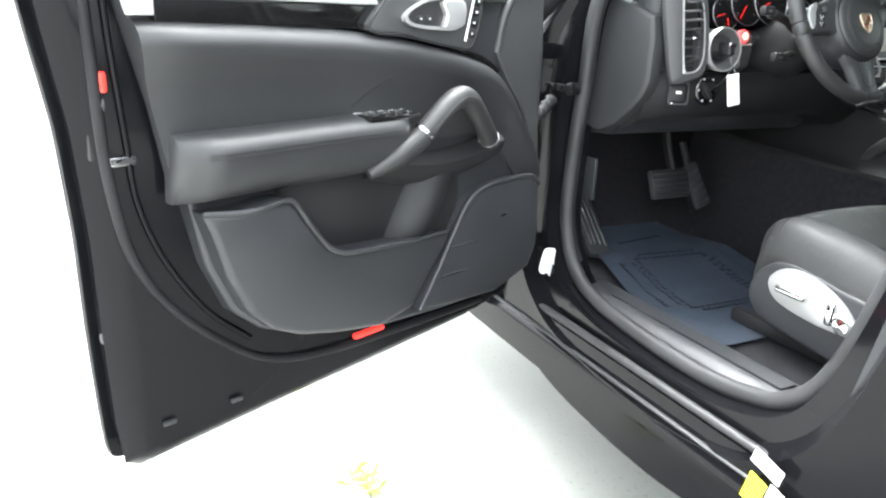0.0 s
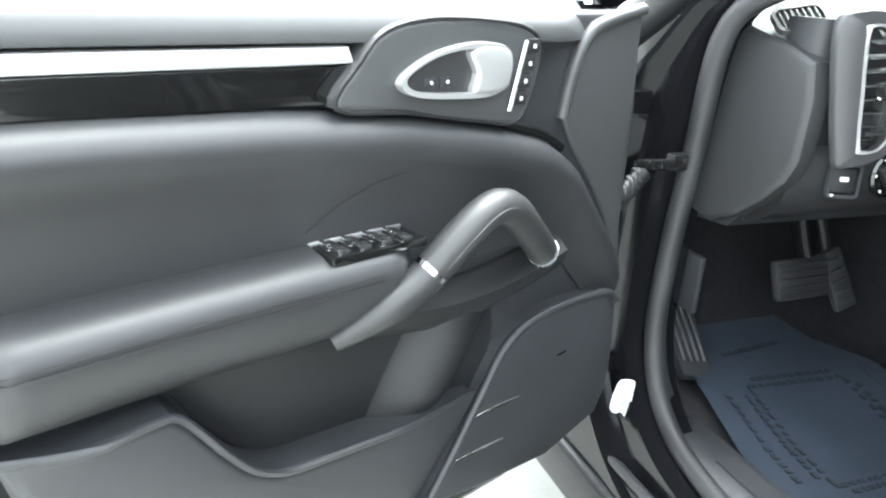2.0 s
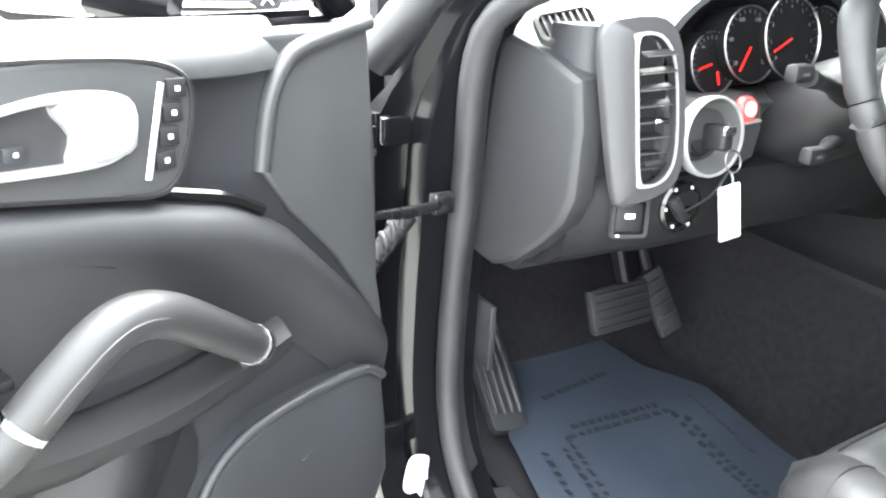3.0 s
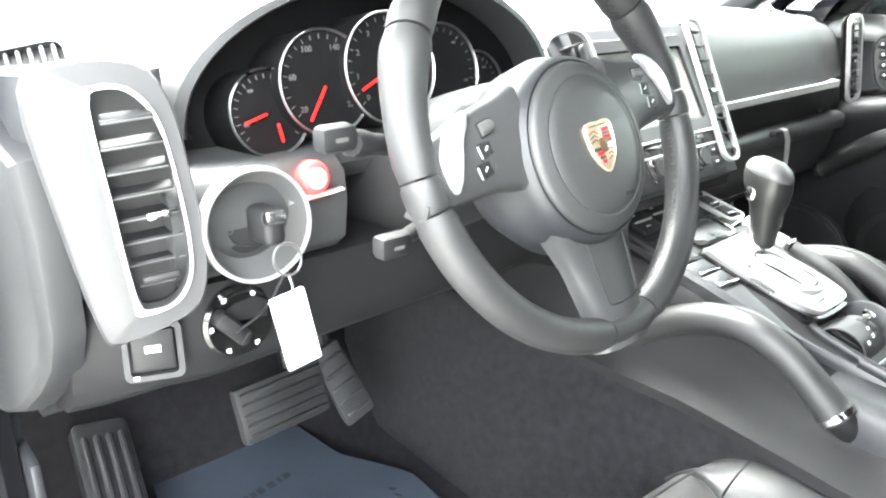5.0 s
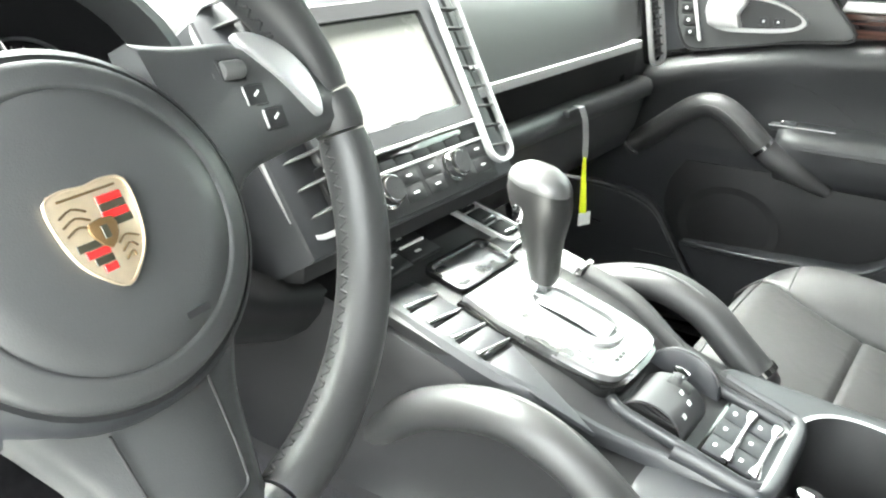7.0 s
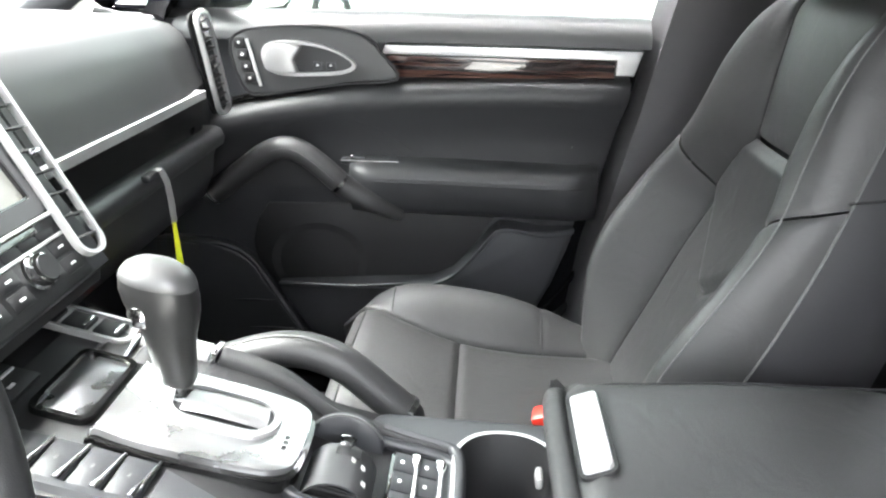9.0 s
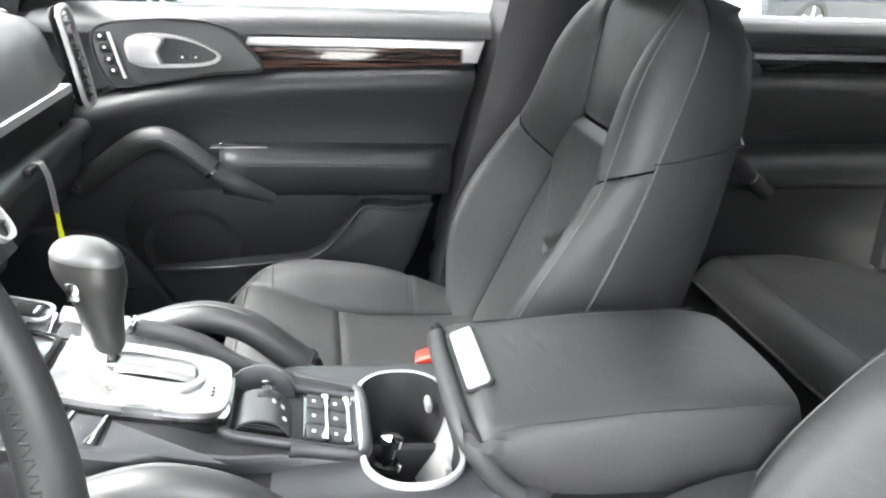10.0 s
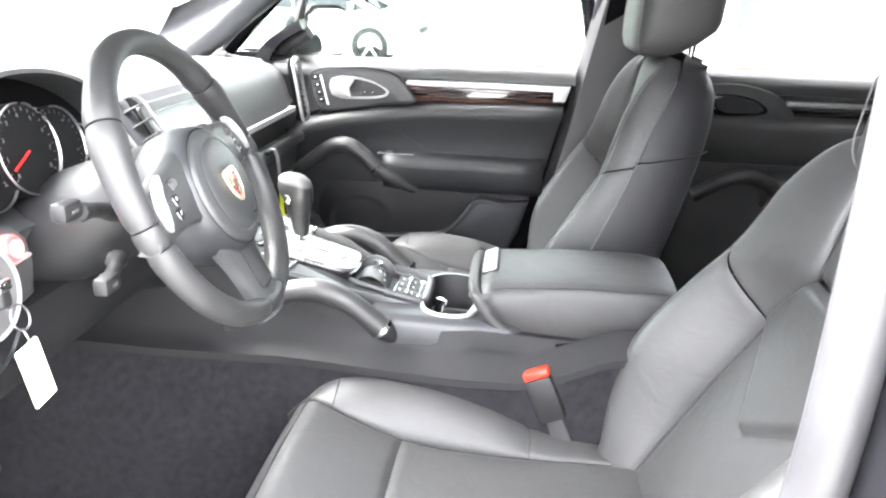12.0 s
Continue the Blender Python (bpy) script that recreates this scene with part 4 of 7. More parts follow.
for i in range(8):
    y = -0.066 + 0.0185 * i
    w = 0.041 if abs(y) < 0.06 else 0.034
    part("vent_slat", put(rbox(w, 0.003, 0.016, (-0.0005, y, 0.004), 0.001, 1), left_vent @ pose(0, 0, 0, 14, 0, 0)), DARK, sv)
    part("slat_edge", put(rbox(w, 0.0009, 0.001, (-0.0005, y, 0.0128), 0.0, 1), left_vent @ pose(0, 0, 0, 14, 0, 0)), BOWL, sv)
part("vent_slider", put(rbox(0.018, 0.006, 0.008, (0.006, -0.012, 0.013), 0.0025), left_vent), CHROME, sv)
part("vent_wheel", put(rbox(0.026, 0.006, 0.008, (-0.002, -0.058, 0.012), 0.0025), left_vent), DARK, sv)
part("vent_back", loft([[(-0.735, 0.815, z), (-0.720, 0.800, z), (-0.66, 0.782, z), (-0.63, 0.80, z), (-0.63, 0.86, z), (-0.735, 0.86, z)] for z in (0.935, 1.02, 1.105)]), HARD, dash, "", 60)
right_vent = frame_of((0.697, 0.802, 1.024), (0.985, -0.12, 0.0), (-0.12, -0.985, 0.10))
vent("side_vent", right_vent @ pose(0, 0, 0, 0, 0, 9), 0.046, 0.165, 10, SILVER_PAINT, 0.006)
# end cover at the left of the dashboard, in darker padding for its shade
cover = [(0.790, 1.050), (0.83, 1.068), (0.90, 1.088), (0.955, 1.086), (0.955, 0.80), (0.915, 0.791), (0.870, 0.812), (0.828, 0.848), (0.797, 0.882), (0.783, 0.915), (0.781, 1.0)]
cb = plate([(y, z) for y, z in cover], 0.032, 0.013, 3)
part("end_cover", warp(cb, lambda a, b, c: (-0.718 - c * 0.9 - 0.30 * (a - 0.80) * 0.55, a, b)), DIMMED_PAD, dash, "black dashboard end cover", 25)
# small demister grille on top
gr = frame_of((-0.708, 0.868, 1.098), (0.93, -0.30, 0.20), (-0.38, -0.52, 0.76))
part("demister_frame", put(frame_ring(rrect(0.076, 0.050, 0.014), rrect(0.064, 0.038, 0.010), 0.008), gr), VENT_TRIM, dash, "grey demister grille", 50)
part("demister_well", put(plate(rrect(0.066, 0.040, 0.010), 0.002, 0.0), gr), DARK, dash)
for i in range(7):
    part("demister_bar", put(rbox(0.0035, 0.037, 0.006, (-0.0255 + 0.0085 * i, 0, 0.004), 0.001, 1), gr), VENT_TRIM, dash)

# lower panel on the driver's side with switches
rings = []
for x in np.linspace(-0.725, -0.10, 28):
    k = max(0.0, (-0.60 - x) / 0.125)
    dy = 0.055 * k * k
    zb = lerp(x, [(-0.73, 0.812), (-0.66, 0.834), (-0.50, 0.838), (-0.20, 0.840), (-0.10, 0.800)])
    top = lerp(x, [(-0.73, 0.945), (-0.24, 0.945), (-0.17, 0.895), (-0.10, 0.87)])
    rings.append([(x, 0.90, top), (x, 0.775 + dy, top), (x, 0.756 + dy, top - 0.007), (x, 0.748 + dy, min(0.915, top - 0.018)), (x, 0.750 + dy, min(0.885, top - 0.028)), (x, 0.764 + dy, zb + 0.020), (x, 0.790 + dy, zb), (x, 0.90, zb - 0.02), (x, 1.02, zb - 0.02)])
part("knee_panel", loft(rings), CONSOLE_SHADE, dash, "lower panel under the column, darkened for shade", 50)
rings = []
for x in np.linspace(-0.655, -0.50, 12):
    rings.append([(x, 0.86, 1.03), (x, 0.765, 1.028), (x, 0.748, 1.015), (x, 0.744, 0.99), (x, 0.748, 0.955), (x, 0.765, 0.940), (x, 0.86, 0.94)])
part("ignition_panel", loft(rings), SOFT, dash, "", 50)
part("silver_blade", loft([[(x, 0.742, z + 0.002), (x, 0.739, z), (x, 0.742, z - 0.002), (x, 0.76, z - 0.002), (x, 0.76, z + 0.002)] for x, z in ((-0.558, 0.998), (-0.53, 0.998), (-0.505, 1.000))]), SILVER_PAINT, dash)
face = frame_of((-0.593, 0.742, 0.988), (1, 0, 0), (0, -1, 0.10))
ign = part("ignition_ring", put(lathe([(0.041, -0.004), (0.0450, -0.002), (0.0464, 0.006), (0.0462, 0.013), (0.0452, 0.0162), (0.0436, 0.0158), (0.0428, 0.013)], 48), face), SILVER_PAINT, dash, "satin silver ignition ring", 60)
part("ignition_bowl", put(lathe([(0.0430, 0.0135), (0.0405, 0.007), (0.0360, -0.001), (0.0310, -0.008), (0.0268, -0.011), (0.0005, -0.011)], 48), face), BOWL, ign, "satin grey conical ignition bowl", 50)
part("ignition_lock", put(lathe([(0.0262, -0.014), (0.0262, -0.008), (0.0245, -0.006), (0.0205, -0.006), (0.0195, -0.003), (0.0005, -0.003)], 36), face), DARK, ign)
part("lock_mark", put(tube(spline([(-0.0215, 0.004, -0.0055), (-0.0165, 0.004, -0.0025), (-0.0150, 0.0, -0.0025), (-0.0165, -0.006, -0.0025), (-0.0215, -0.006, -0.0055)], 4), 0.0004, 5), face), DIAL_INK, ign)
kn = part("light_knob_bezel", put(lathe([(0.032, -0.006), (0.032, 0.002), (0.029, 0.005), (0.024, 0.003), (0.0005, 0.003)], 32), frame_of((-0.606, 0.752, 0.902), (1, 0, 0), (-0.1, -1, 0.05))), GLOSS, dash, "round headlamp switch")
part("light_knob", put(join(rbox(0.040, 0.014, 0.016, (0, 0, 0.008), 0.005), rbox(0.003, 0.012, 0.002, (0.012, 0, 0.0165), 0.0005)), frame_of((-0.616, 0.752, 0.902), (0.65, 0, -0.75), (-0.1, -1, 0.05))), DARK, kn)
for a in range(5):
    t = radians(60 + 60 * a)
    part("knob_mark", put(rbox(0.004, 0.004, 0.0006, (0.026 * math.cos(t), 0.026 * math.sin(t), 0.0042), 0.0), frame_of((-0.606, 0.752, 0.902), (1, 0, 0), (-0.1, -1, 0.05))), WHITE_INK, kn)
pk = frame_of((-0.674, 0.764, 0.894), (0.93, -0.36, 0.0), (-0.36, -0.93, 0.05))
ps = part("parking_brake_bezel", put(frame_ring(rrect(0.046, 0.050, 0.006), rrect(0.036, 0.040, 0.004), 0.007), pk), HARD, dash)
part("parking_brake_switch", put(rbox(0.034, 0.036, 0.008, (0, 0, 0.001), 0.004), pk), DARK, ps)
part("switch_mark", put(rbox(0.012, 0.006, 0.0006, (0, 0.002, 0.0056), 0.0), pk), WHITE_INK, ps)
part("switch_mark", put(rbox(0.004, 0.003, 0.0006, (-0.014, -0.021, 0.0068), 0.0), pk), WHITE_INK, ps)
part("start_lamp", put(lathe([(0.0145, -0.002), (0.0145, 0.004), (0.012, 0.008), (0.0005, 0.010)], 24), frame_of((-0.537, 0.741, 1.016), (1, 0, 0), (0, -1, 0.15))), RED_GLOW, dash, "round red lit lamp", 60)
part("lamp_core", put(lathe([(0.0088, 0.0088), (0.0086, 0.0100), (0.0005, 0.0112)], 20), frame_of((-0.537, 0.741, 1.016), (1, 0, 0), (0, -1, 0.15))), CORE_GLOW, dash, "pale glowing lamp centre", 60)

# instrument hood and dials
hood = []
for a in np.linspace(-12, 192, 30):
    t = radians(a)
    c, s = math.cos(t), math.sin(t)
    f = lambda r, y, dz=0.0: (-0.398 - c * r * 0.95, y, 1.050 + max(-0.03, s) * r * 0.52 + dz)
    hood.append([f(0.205, 0.905), f(0.222, 0.812), f(0.228, 0.803), f(0.238, 0.806), f(0.246, 0.830), f(0.250, 0.92), f(0.25, 1.02), f(0.20, 1.02)])
part("instrument_hood", loft(hood, True, True), SOFT, dash, "curved black instrument hood", 50)
part("instrument_panel", put(plate([(p[0], p[1]) for p in spline([(-0.215, -0.055), (-0.205, 0.05), (-0.12, 0.105), (0, 0.122), (0.12, 0.105), (0.205, 0.05), (0.215, -0.055), (0, -0.075)], 4, True)], 0.004, 0.0), frame_of((-0.403, 0.842, 1.055), (1, 0, 0), (0, -1, 0.22))), GAUGE, dash)
part("cluster_shelf", loft([[(x, 0.91, 1.000), (x, 0.80, 0.995), (x, 0.775, 1.000), (x, 0.765, 1.016), (x, 0.80, 1.028), (x, 0.91, 1.010)] for x in np.linspace(-0.61, -0.17, 8)]), SOFT, dash, "", 50)
DIALS = [(-0.138, 0.000, 0.038, 0.030), (0.106, 0.000, 0.038, 0.028), (-0.085, 0.020, 0.047, 0.036), (0.052, 0.020, 0.047, 0.034), (-0.0165, 0.027, 0.052, 0.040)]
NEEDLES = [(195, 0.022), (170, 0.020), (235, 0.034), (120, 0.0), (205, 0.036)]
NUMBERS = [("", 0), ("", 0), ("20 60 100 140 180 220", 6), ("", 0), ("0 1 2 3 4 5 6 7 8", 9)]
for (dx, dz, r, up), (deg, ln), (nums, cnt) in zip(DIALS, NEEDLES, NUMBERS):
    m = frame_of((-0.405 + dx, 0.824, 1.055 + dz), (1, 0, 0), (0, -1, 0.22)) @ Matrix.Translation((0, 0, up))
    rim = part("dial_rim", put(lathe([(r - 0.0002, 0.0022), (r - 0.0004, 0.0038), (r - 0.0011, 0.0044), (r - 0.0019, 0.0036), (r - 0.0024, 0.0010)], 48), m), STEEL, dash, "thin chrome dial rim", 60)
    part("dial_tube", put(lathe([(r + 0.001, -0.05), (r, 0.0022), (r - 0.0024, 0.0014), (r - 0.0036, -0.002)], 40), m), GAUGE, rim, "black dial tube", 60)
    part("dial_face", put(lathe([(r - 0.003, 0.0), (0.0005, 0.0)], 36), m), GAUGE, rim)
    ticks = [rbox(0.0009, 0.004, 0.0006, (0, r - 0.0075, 0.0006), 0.0) for _ in range(21)]
    part("dial_scale", join(*[put(t, m @ pose(0, 0, 0, 0, 0, 130 - 13 * i)) for i, t in enumerate(ticks)]), DIAL_INK, rim)
    if ln:
        part("needle", put(rbox(0.0021, ln, 0.002, (0, ln / 2 + 0.004, 0.004), 0.0005), m @ pose(0, 0, 0, 0, 0, deg - 90)), NEEDLE, rim, "red needle")
    if r < 0.04 and dx < 0:
        part("needle", put(rbox(0.0022, 0.016, 0.002, (0, 0, 0.004), 0.0005), m @ Matrix.Translation((0.006, -0.018, 0)) @ pose(0, 0, 0, 0, 0, 8)), NEEDLE, rim, "red needle")
    if nums:
        for i, s in enumerate(nums.split()):
            t = radians(220 - 260 * i / (cnt - 1))
            writing(s, 0.0075, m @ Matrix.Translation(((r - 0.0145) * math.cos(t), (r - 0.0145) * math.sin(t), 0.0006)), DIAL_INK, "dial_number", rim)
    else:
        for i in range(4):
            t = radians(200 - 220 * i / 3)
            part("dial_mark", put(rbox(0.005, 0.0025, 0.0005, ((r - 0.014) * math.cos(t), (r - 0.014) * math.sin(t), 0.0006), 0.0), m), DIAL_INK, rim)

# centre stack, leaning forward; its frame: x across, y up the slope, z to the cabin
ST = frame_of((MID - 0.012, 0.762, 0.988), (1, 0, 0), (0, -0.852, 0.523))
st = lambda bm: put(bm, ST)
body = [(-0.150, -0.085), (-0.152, 0.03), (-0.158, 0.125), (-0.140, 0.142), (0.140, 0.142), (0.158, 0.125), (0.152, 0.03), (0.150, -0.085)]
stack = part("control_panel", st(put(plate(body, 0.09, 0.006), Matrix.Translation((0, 0, -0.094)))), HARD, dash, "centre stack housing")
part("screen_bezel", st(put(frame_ring(rrect(0.218, 0.140, 0.010), rrect(0.200, 0.106, 0.004), 0.008), Matrix.Translation((0, 0.052, -0.003)))), VENT_TRIM, stack, "grey screen surround")
part("bright_line", st(rbox(0.216, 0.0035, 0.003, (0, -0.0195, 0.0045), 0.001)), SILVER, stack, "thin silver line")
part("screen", st(put(plate(rrect(0.204, 0.110, 0.004), 0.002, 0.0), Matrix.Translation((0, 0.052, -0.002)))), SCREEN, stack, "blank display, grey with a painted sky sheen")
part("screen_edge", st(put(frame_ring(rrect(0.206, 0.112, 0.005), rrect(0.196, 0.102, 0.003), 0.004), Matrix.Translation((0, 0.052, -0.001)))), GLOSS, stack)
part("disc_slot", st(rbox(0.165, 0.010, 0.006, (0, -0.026, 0.0), 0.002)), GLOSS, stack)
part("radio_panel", st(put(plate(rrect(0.225, 0.068, 0.005), 0.006, 0.002), Matrix.Translation((0, -0.048, -0.004)))), DARK, stack, "dark radio control panel")
part("bright_line", st(rbox(0.215, 0.003, 0.003, (0, -0.0385, 0.002), 0.001)), SILVER, stack)
for i in range(8):
    part("radio_button", st(rbox(0.022, 0.008, 0.003, (-0.087 + 0.0248 * i, -0.0325, 0.0018), 0.0008)), DARK, stack)
for i in range(4):
    for j in range(2):
        x = (-0.016, 0.016, -0.092, 0.092)[i]
        part("radio_button", st(rbox(0.026, 0.0145, 0.003, (x, -0.048 - 0.017 * j, 0.0012), 0.0007)), DARK, stack)
        part("button_mark", st(rbox(0.007, 0.0018, 0.0005, (x, -0.048 - 0.017 * j, 0.0037), 0.0)), WHITE_INK, stack)
for x in (-0.050, 0.050):
    k = part("radio_knob", st(put(lathe([(0.0165, 0.0), (0.0165, 0.003), (0.0140, 0.004), (0.0135, 0.012), (0.0115, 0.0135), (0.0005, 0.0135)], 28), Matrix.Translation((x, -0.055, 0.0)))), CHROME, stack, "chrome rotary knob", 40)
    part("knob_cap", st(put(lathe([(0.0110, 0.0136), (0.0110, 0.0148), (0.0005, 0.0148)], 24), Matrix.Translation((x, -0.055, 0.0)))), DARK, k)
vent("centre_vent", ST @ Matrix.Translation((0.134, 0.036, 0.004)) @ pose(0, 0, 0, 0, 0, -6.5), 0.040, 0.215, 9, SILVER_PAINT, 0.0040)
vent("centre_vent", ST @ Matrix.Translation((-0.125, 0.034, -0.002)) @ pose(0, 0, 0, 0, 0, 3.0) @ pose(0, 0, 0, 0, -28, 0), 0.062, 0.212, 8, SILVER_PAINT, 0.0050)
# vent visible beside the wheel, lower left of the stack
part("stack_skirt", loft([[(x, 0.755, 0.925), (x, 0.742, 0.905), (x, 0.745, 0.885), (x, 0.80, 0.87), (x, 0.86, 0.90)] for x in (-0.135, MID, 0.175)]), DARK, dash, "", 50)

# ---------------------------------------------------------------- key with paper tag
key = thing("car_key", "car key in the ignition with a blank white paper tag", "key", (-0.585, 0.72, 0.98))
part("key_body", put(rbox(0.018, 0.030, 0.035, (0, 0, 0.012), 0.006, 3), face @ pose(0.006, 0.0, 0, 0, 0, 0)), DARK, key, "black key head")
part("key_cap", put(rbox(0.019, 0.012, 0.010, (0, 0.008, 0.027), 0.004), face @ pose(0.006, 0, 0)), CHROME, key)
ringc = Vector((-0.583, 0.706, 0.966))
part("key_ring", tube([ringc + Vector((0.012 * math.cos(t), 0.004 * math.sin(t), 0.012 * math.sin(t))) for t in np.linspace(0, 2 * math.pi, 25)[:-1]], 0.0011, 6, (0, 1, 0), True), STEEL, key, "steel split ring", 60)
part("tag_wire", tube(spline([ringc + Vector((0.0, 0, -0.012)), (-0.582, 0.702, 0.944), (-0.584, 0.700, 0.935)], 4), 0.0012, 6), STEEL, key)
part("tag_wire", tube(spline([ringc + Vector((-0.004, 0, -0.012)), (-0.600, 0.715, 0.925), (-0.616, 0.733, 0.903)], 4), (0.0032, 0.0008), 6), STEEL, key, "flat steel emergency blade")
tagm = frame_of((-0.583, 0.699, 0.908), (0.97, -0.10, 0.18), (-0.10, -1, 0.05))
tg = part("paper_tag", put(plate(rrect(0.030, 0.066, 0.002), 0.0016, 0.0004), tagm), TAG, key, "blank white tag in a clear sleeve")
for y in (0.027, -0.026):
    part("tag_rivet", put(lathe([(0.0012, 0.0), (0.0012, 0.0022), (0.0002, 0.0022)], 10), tagm @ Matrix.Translation((0.0, y, 0))), DARK, tg)
part("tag_sleeve", put(plate(rrect(0.032, 0.070, 0.003), 0.0004, 0.0), tagm @ Matrix.Translation((0, -0.001, -0.0012))), LENS, tg)

# ---------------------------------------------------------------- ribbon with yellow label at the glove box
rib = thing("hanging_ribbon", "grey strap with a yellow label hanging from the glove box", "strap", (0.433, 0.79, 0.80))
part("strap", loft([[(0.428 + a, y, z), (0.438 + a, y - 0.003, z), (0.438 + a, y - 0.002, z), (0.428 + a, y + 0.001, z)] for a, y, z in ((0.0, 0.797, 0.925), (0.003, 0.788, 0.923), (0.007, 0.783, 0.905), (0.008, 0.781, 0.88), (0.006, 0.779, 0.85))]), SILVER_PAINT, rib, "flat grey strap")
part("yellow_label", loft([[(0.434, 0.778, z), (0.437, 0.775 - 0.5 * k, z), (0.437, 0.776 - 0.5 * k, z), (0.434, 0.779, z)] for z, k in ((0.852, 0.0), (0.81, 0.006), (0.768, 0.012))]), YELLOW, rib, "yellow printed label")
part("white_label", loft([[(0.430, 0.777, z), (0.450, 0.768, z), (0.450, 0.769, z), (0.430, 0.778, z)] for z in (0.768, 0.748)]), LABEL, rib)

# ---------------------------------------------------------------- steering wheel, column, stalks
WC = Vector((-0.379, 0.607, 1.0575))
WM = frame_of(WC, (1, 0.045, 0), (0.043, -math.cos(radians(25)), math.sin(radians(25)))) @ pose(0, 0, 0, 0, 0, 2.5)
wheel = thing("steering_wheel", "black leather three-spoke steering wheel with a coloured shield crest", "steering wheel", WC)
w_ = lambda bm: put(bm, WM)


def rim_at(a):
    """Centre and radii of the rim at an angle (degrees, 0 at the right, 90 on top)."""
    t = radians(a)
    thick = 0.0155 + 0.0035 * (math.exp(-((a - 32) / 12) ** 2) + math.exp(-((a - 148) / 12) ** 2))
    return Vector((0.1645 * math.cos(t), 0.1645 * math.sin(t), 0.0)), thick


SECTIONS = [(3.2, 34.6, "rim_grip"), (35.4, 144.6, "rim_top"), (145.4, 180.6, "rim_grip"), (189.6, 259.5, "rim_lower"), (280.5, 354.4, "rim_lower"), (260.2, 279.8, "rim_base"), (-5.0, 2.6, "spoke_end"), (181.2, 189.0, "spoke_end")]
for a0, a1, nm in SECTIONS:
    rings = []
    for a in np.linspace(a0, a1, max(6, int((a1 - a0) / 3))):
        c, th = rim_at(a)
        t = radians(a)
        out = Vector((math.cos(t), math.sin(t), 0))
        e = min(1.0, 0.90 + 0.10 * min(abs(a - a0), abs(a1 - a)) / 1.5)
        rings.append([c + (out * math.cos(q) * th * 0.92 + Vector((0, 0, 1)) * math.sin(q) * th * 1.05) * e for q in np.linspace(0, 2 * math.pi, 17)[:-1]])
    g = part(nm, w_(loft(rings)), LEATHER_WORN, wheel, "black leather rim section", 60)
    if nm not in ("rim_base", "spoke_end"):
        # lacing along the inside of the rim
        st_, n = [], int((a1 - a0) / 1.6)
        for i in range(n):
            a = a0 + (i + 0.5) * (a1 - a0) / n
            c, th = rim_at(a)
            t = radians(a)
            p = c - Vector((math.cos(t), math.sin(t), 0)) * (th * 0.90)
            st_.append(put(rbox(0.0010, 0.0016, 0.0065, (0, 0, 0), 0.0004, 1), Matrix.Translation(p) @ pose(0, 0, 0, 0, 0, a) @ pose(0, 0, 0, 28 if i % 2 else -28, 0, 0)))
        part("rim_stitching", w_(join(*st_)), DARK, g, "", 60)
HUB = WM @ Matrix.Translation((-0.005, -0.0165, 0.004)) @ Matrix.Diagonal((0.92, 0.92, 1, 1))
h_ = lambda bm: put(bm, HUB)
# hub: bowl behind, round airbag cover in front
part("hub", h_(lathe([(0.030, -0.085), (0.066, -0.065), (0.086, -0.035), (0.088, -0.008), (0.083, 0.006), (0.081, 0.014), (0.077, 0.018)], 48)), HARD, wheel, "grey wheel hub", 60)
cov = part("airbag_cover", h_(lathe([(0.0745, 0.008), (0.0745, 0.0185), (0.0732, 0.0215), (0.0700, 0.0235), (0.0625, 0.0262), (0.0610, 0.0266), (0.0598, 0.0254), (0.0586, 0.0268), (0.047, 0.0287), (0.022, 0.0303), (0.0005, 0.0308)], 72)), SOFT, wheel, "round black airbag cover", 70)
part("cover_gap", h_(lathe([(0.0772, 0.012), (0.0772, 0.0172), (0.0745, 0.0172), (0.0745, 0.012)], 48)), DARK, cov)
part("cover_mark", h_(rbox(0.012, 0.003, 0.0005, (0.022, -0.048, 0.0282), 0.0)), DARK, cov)
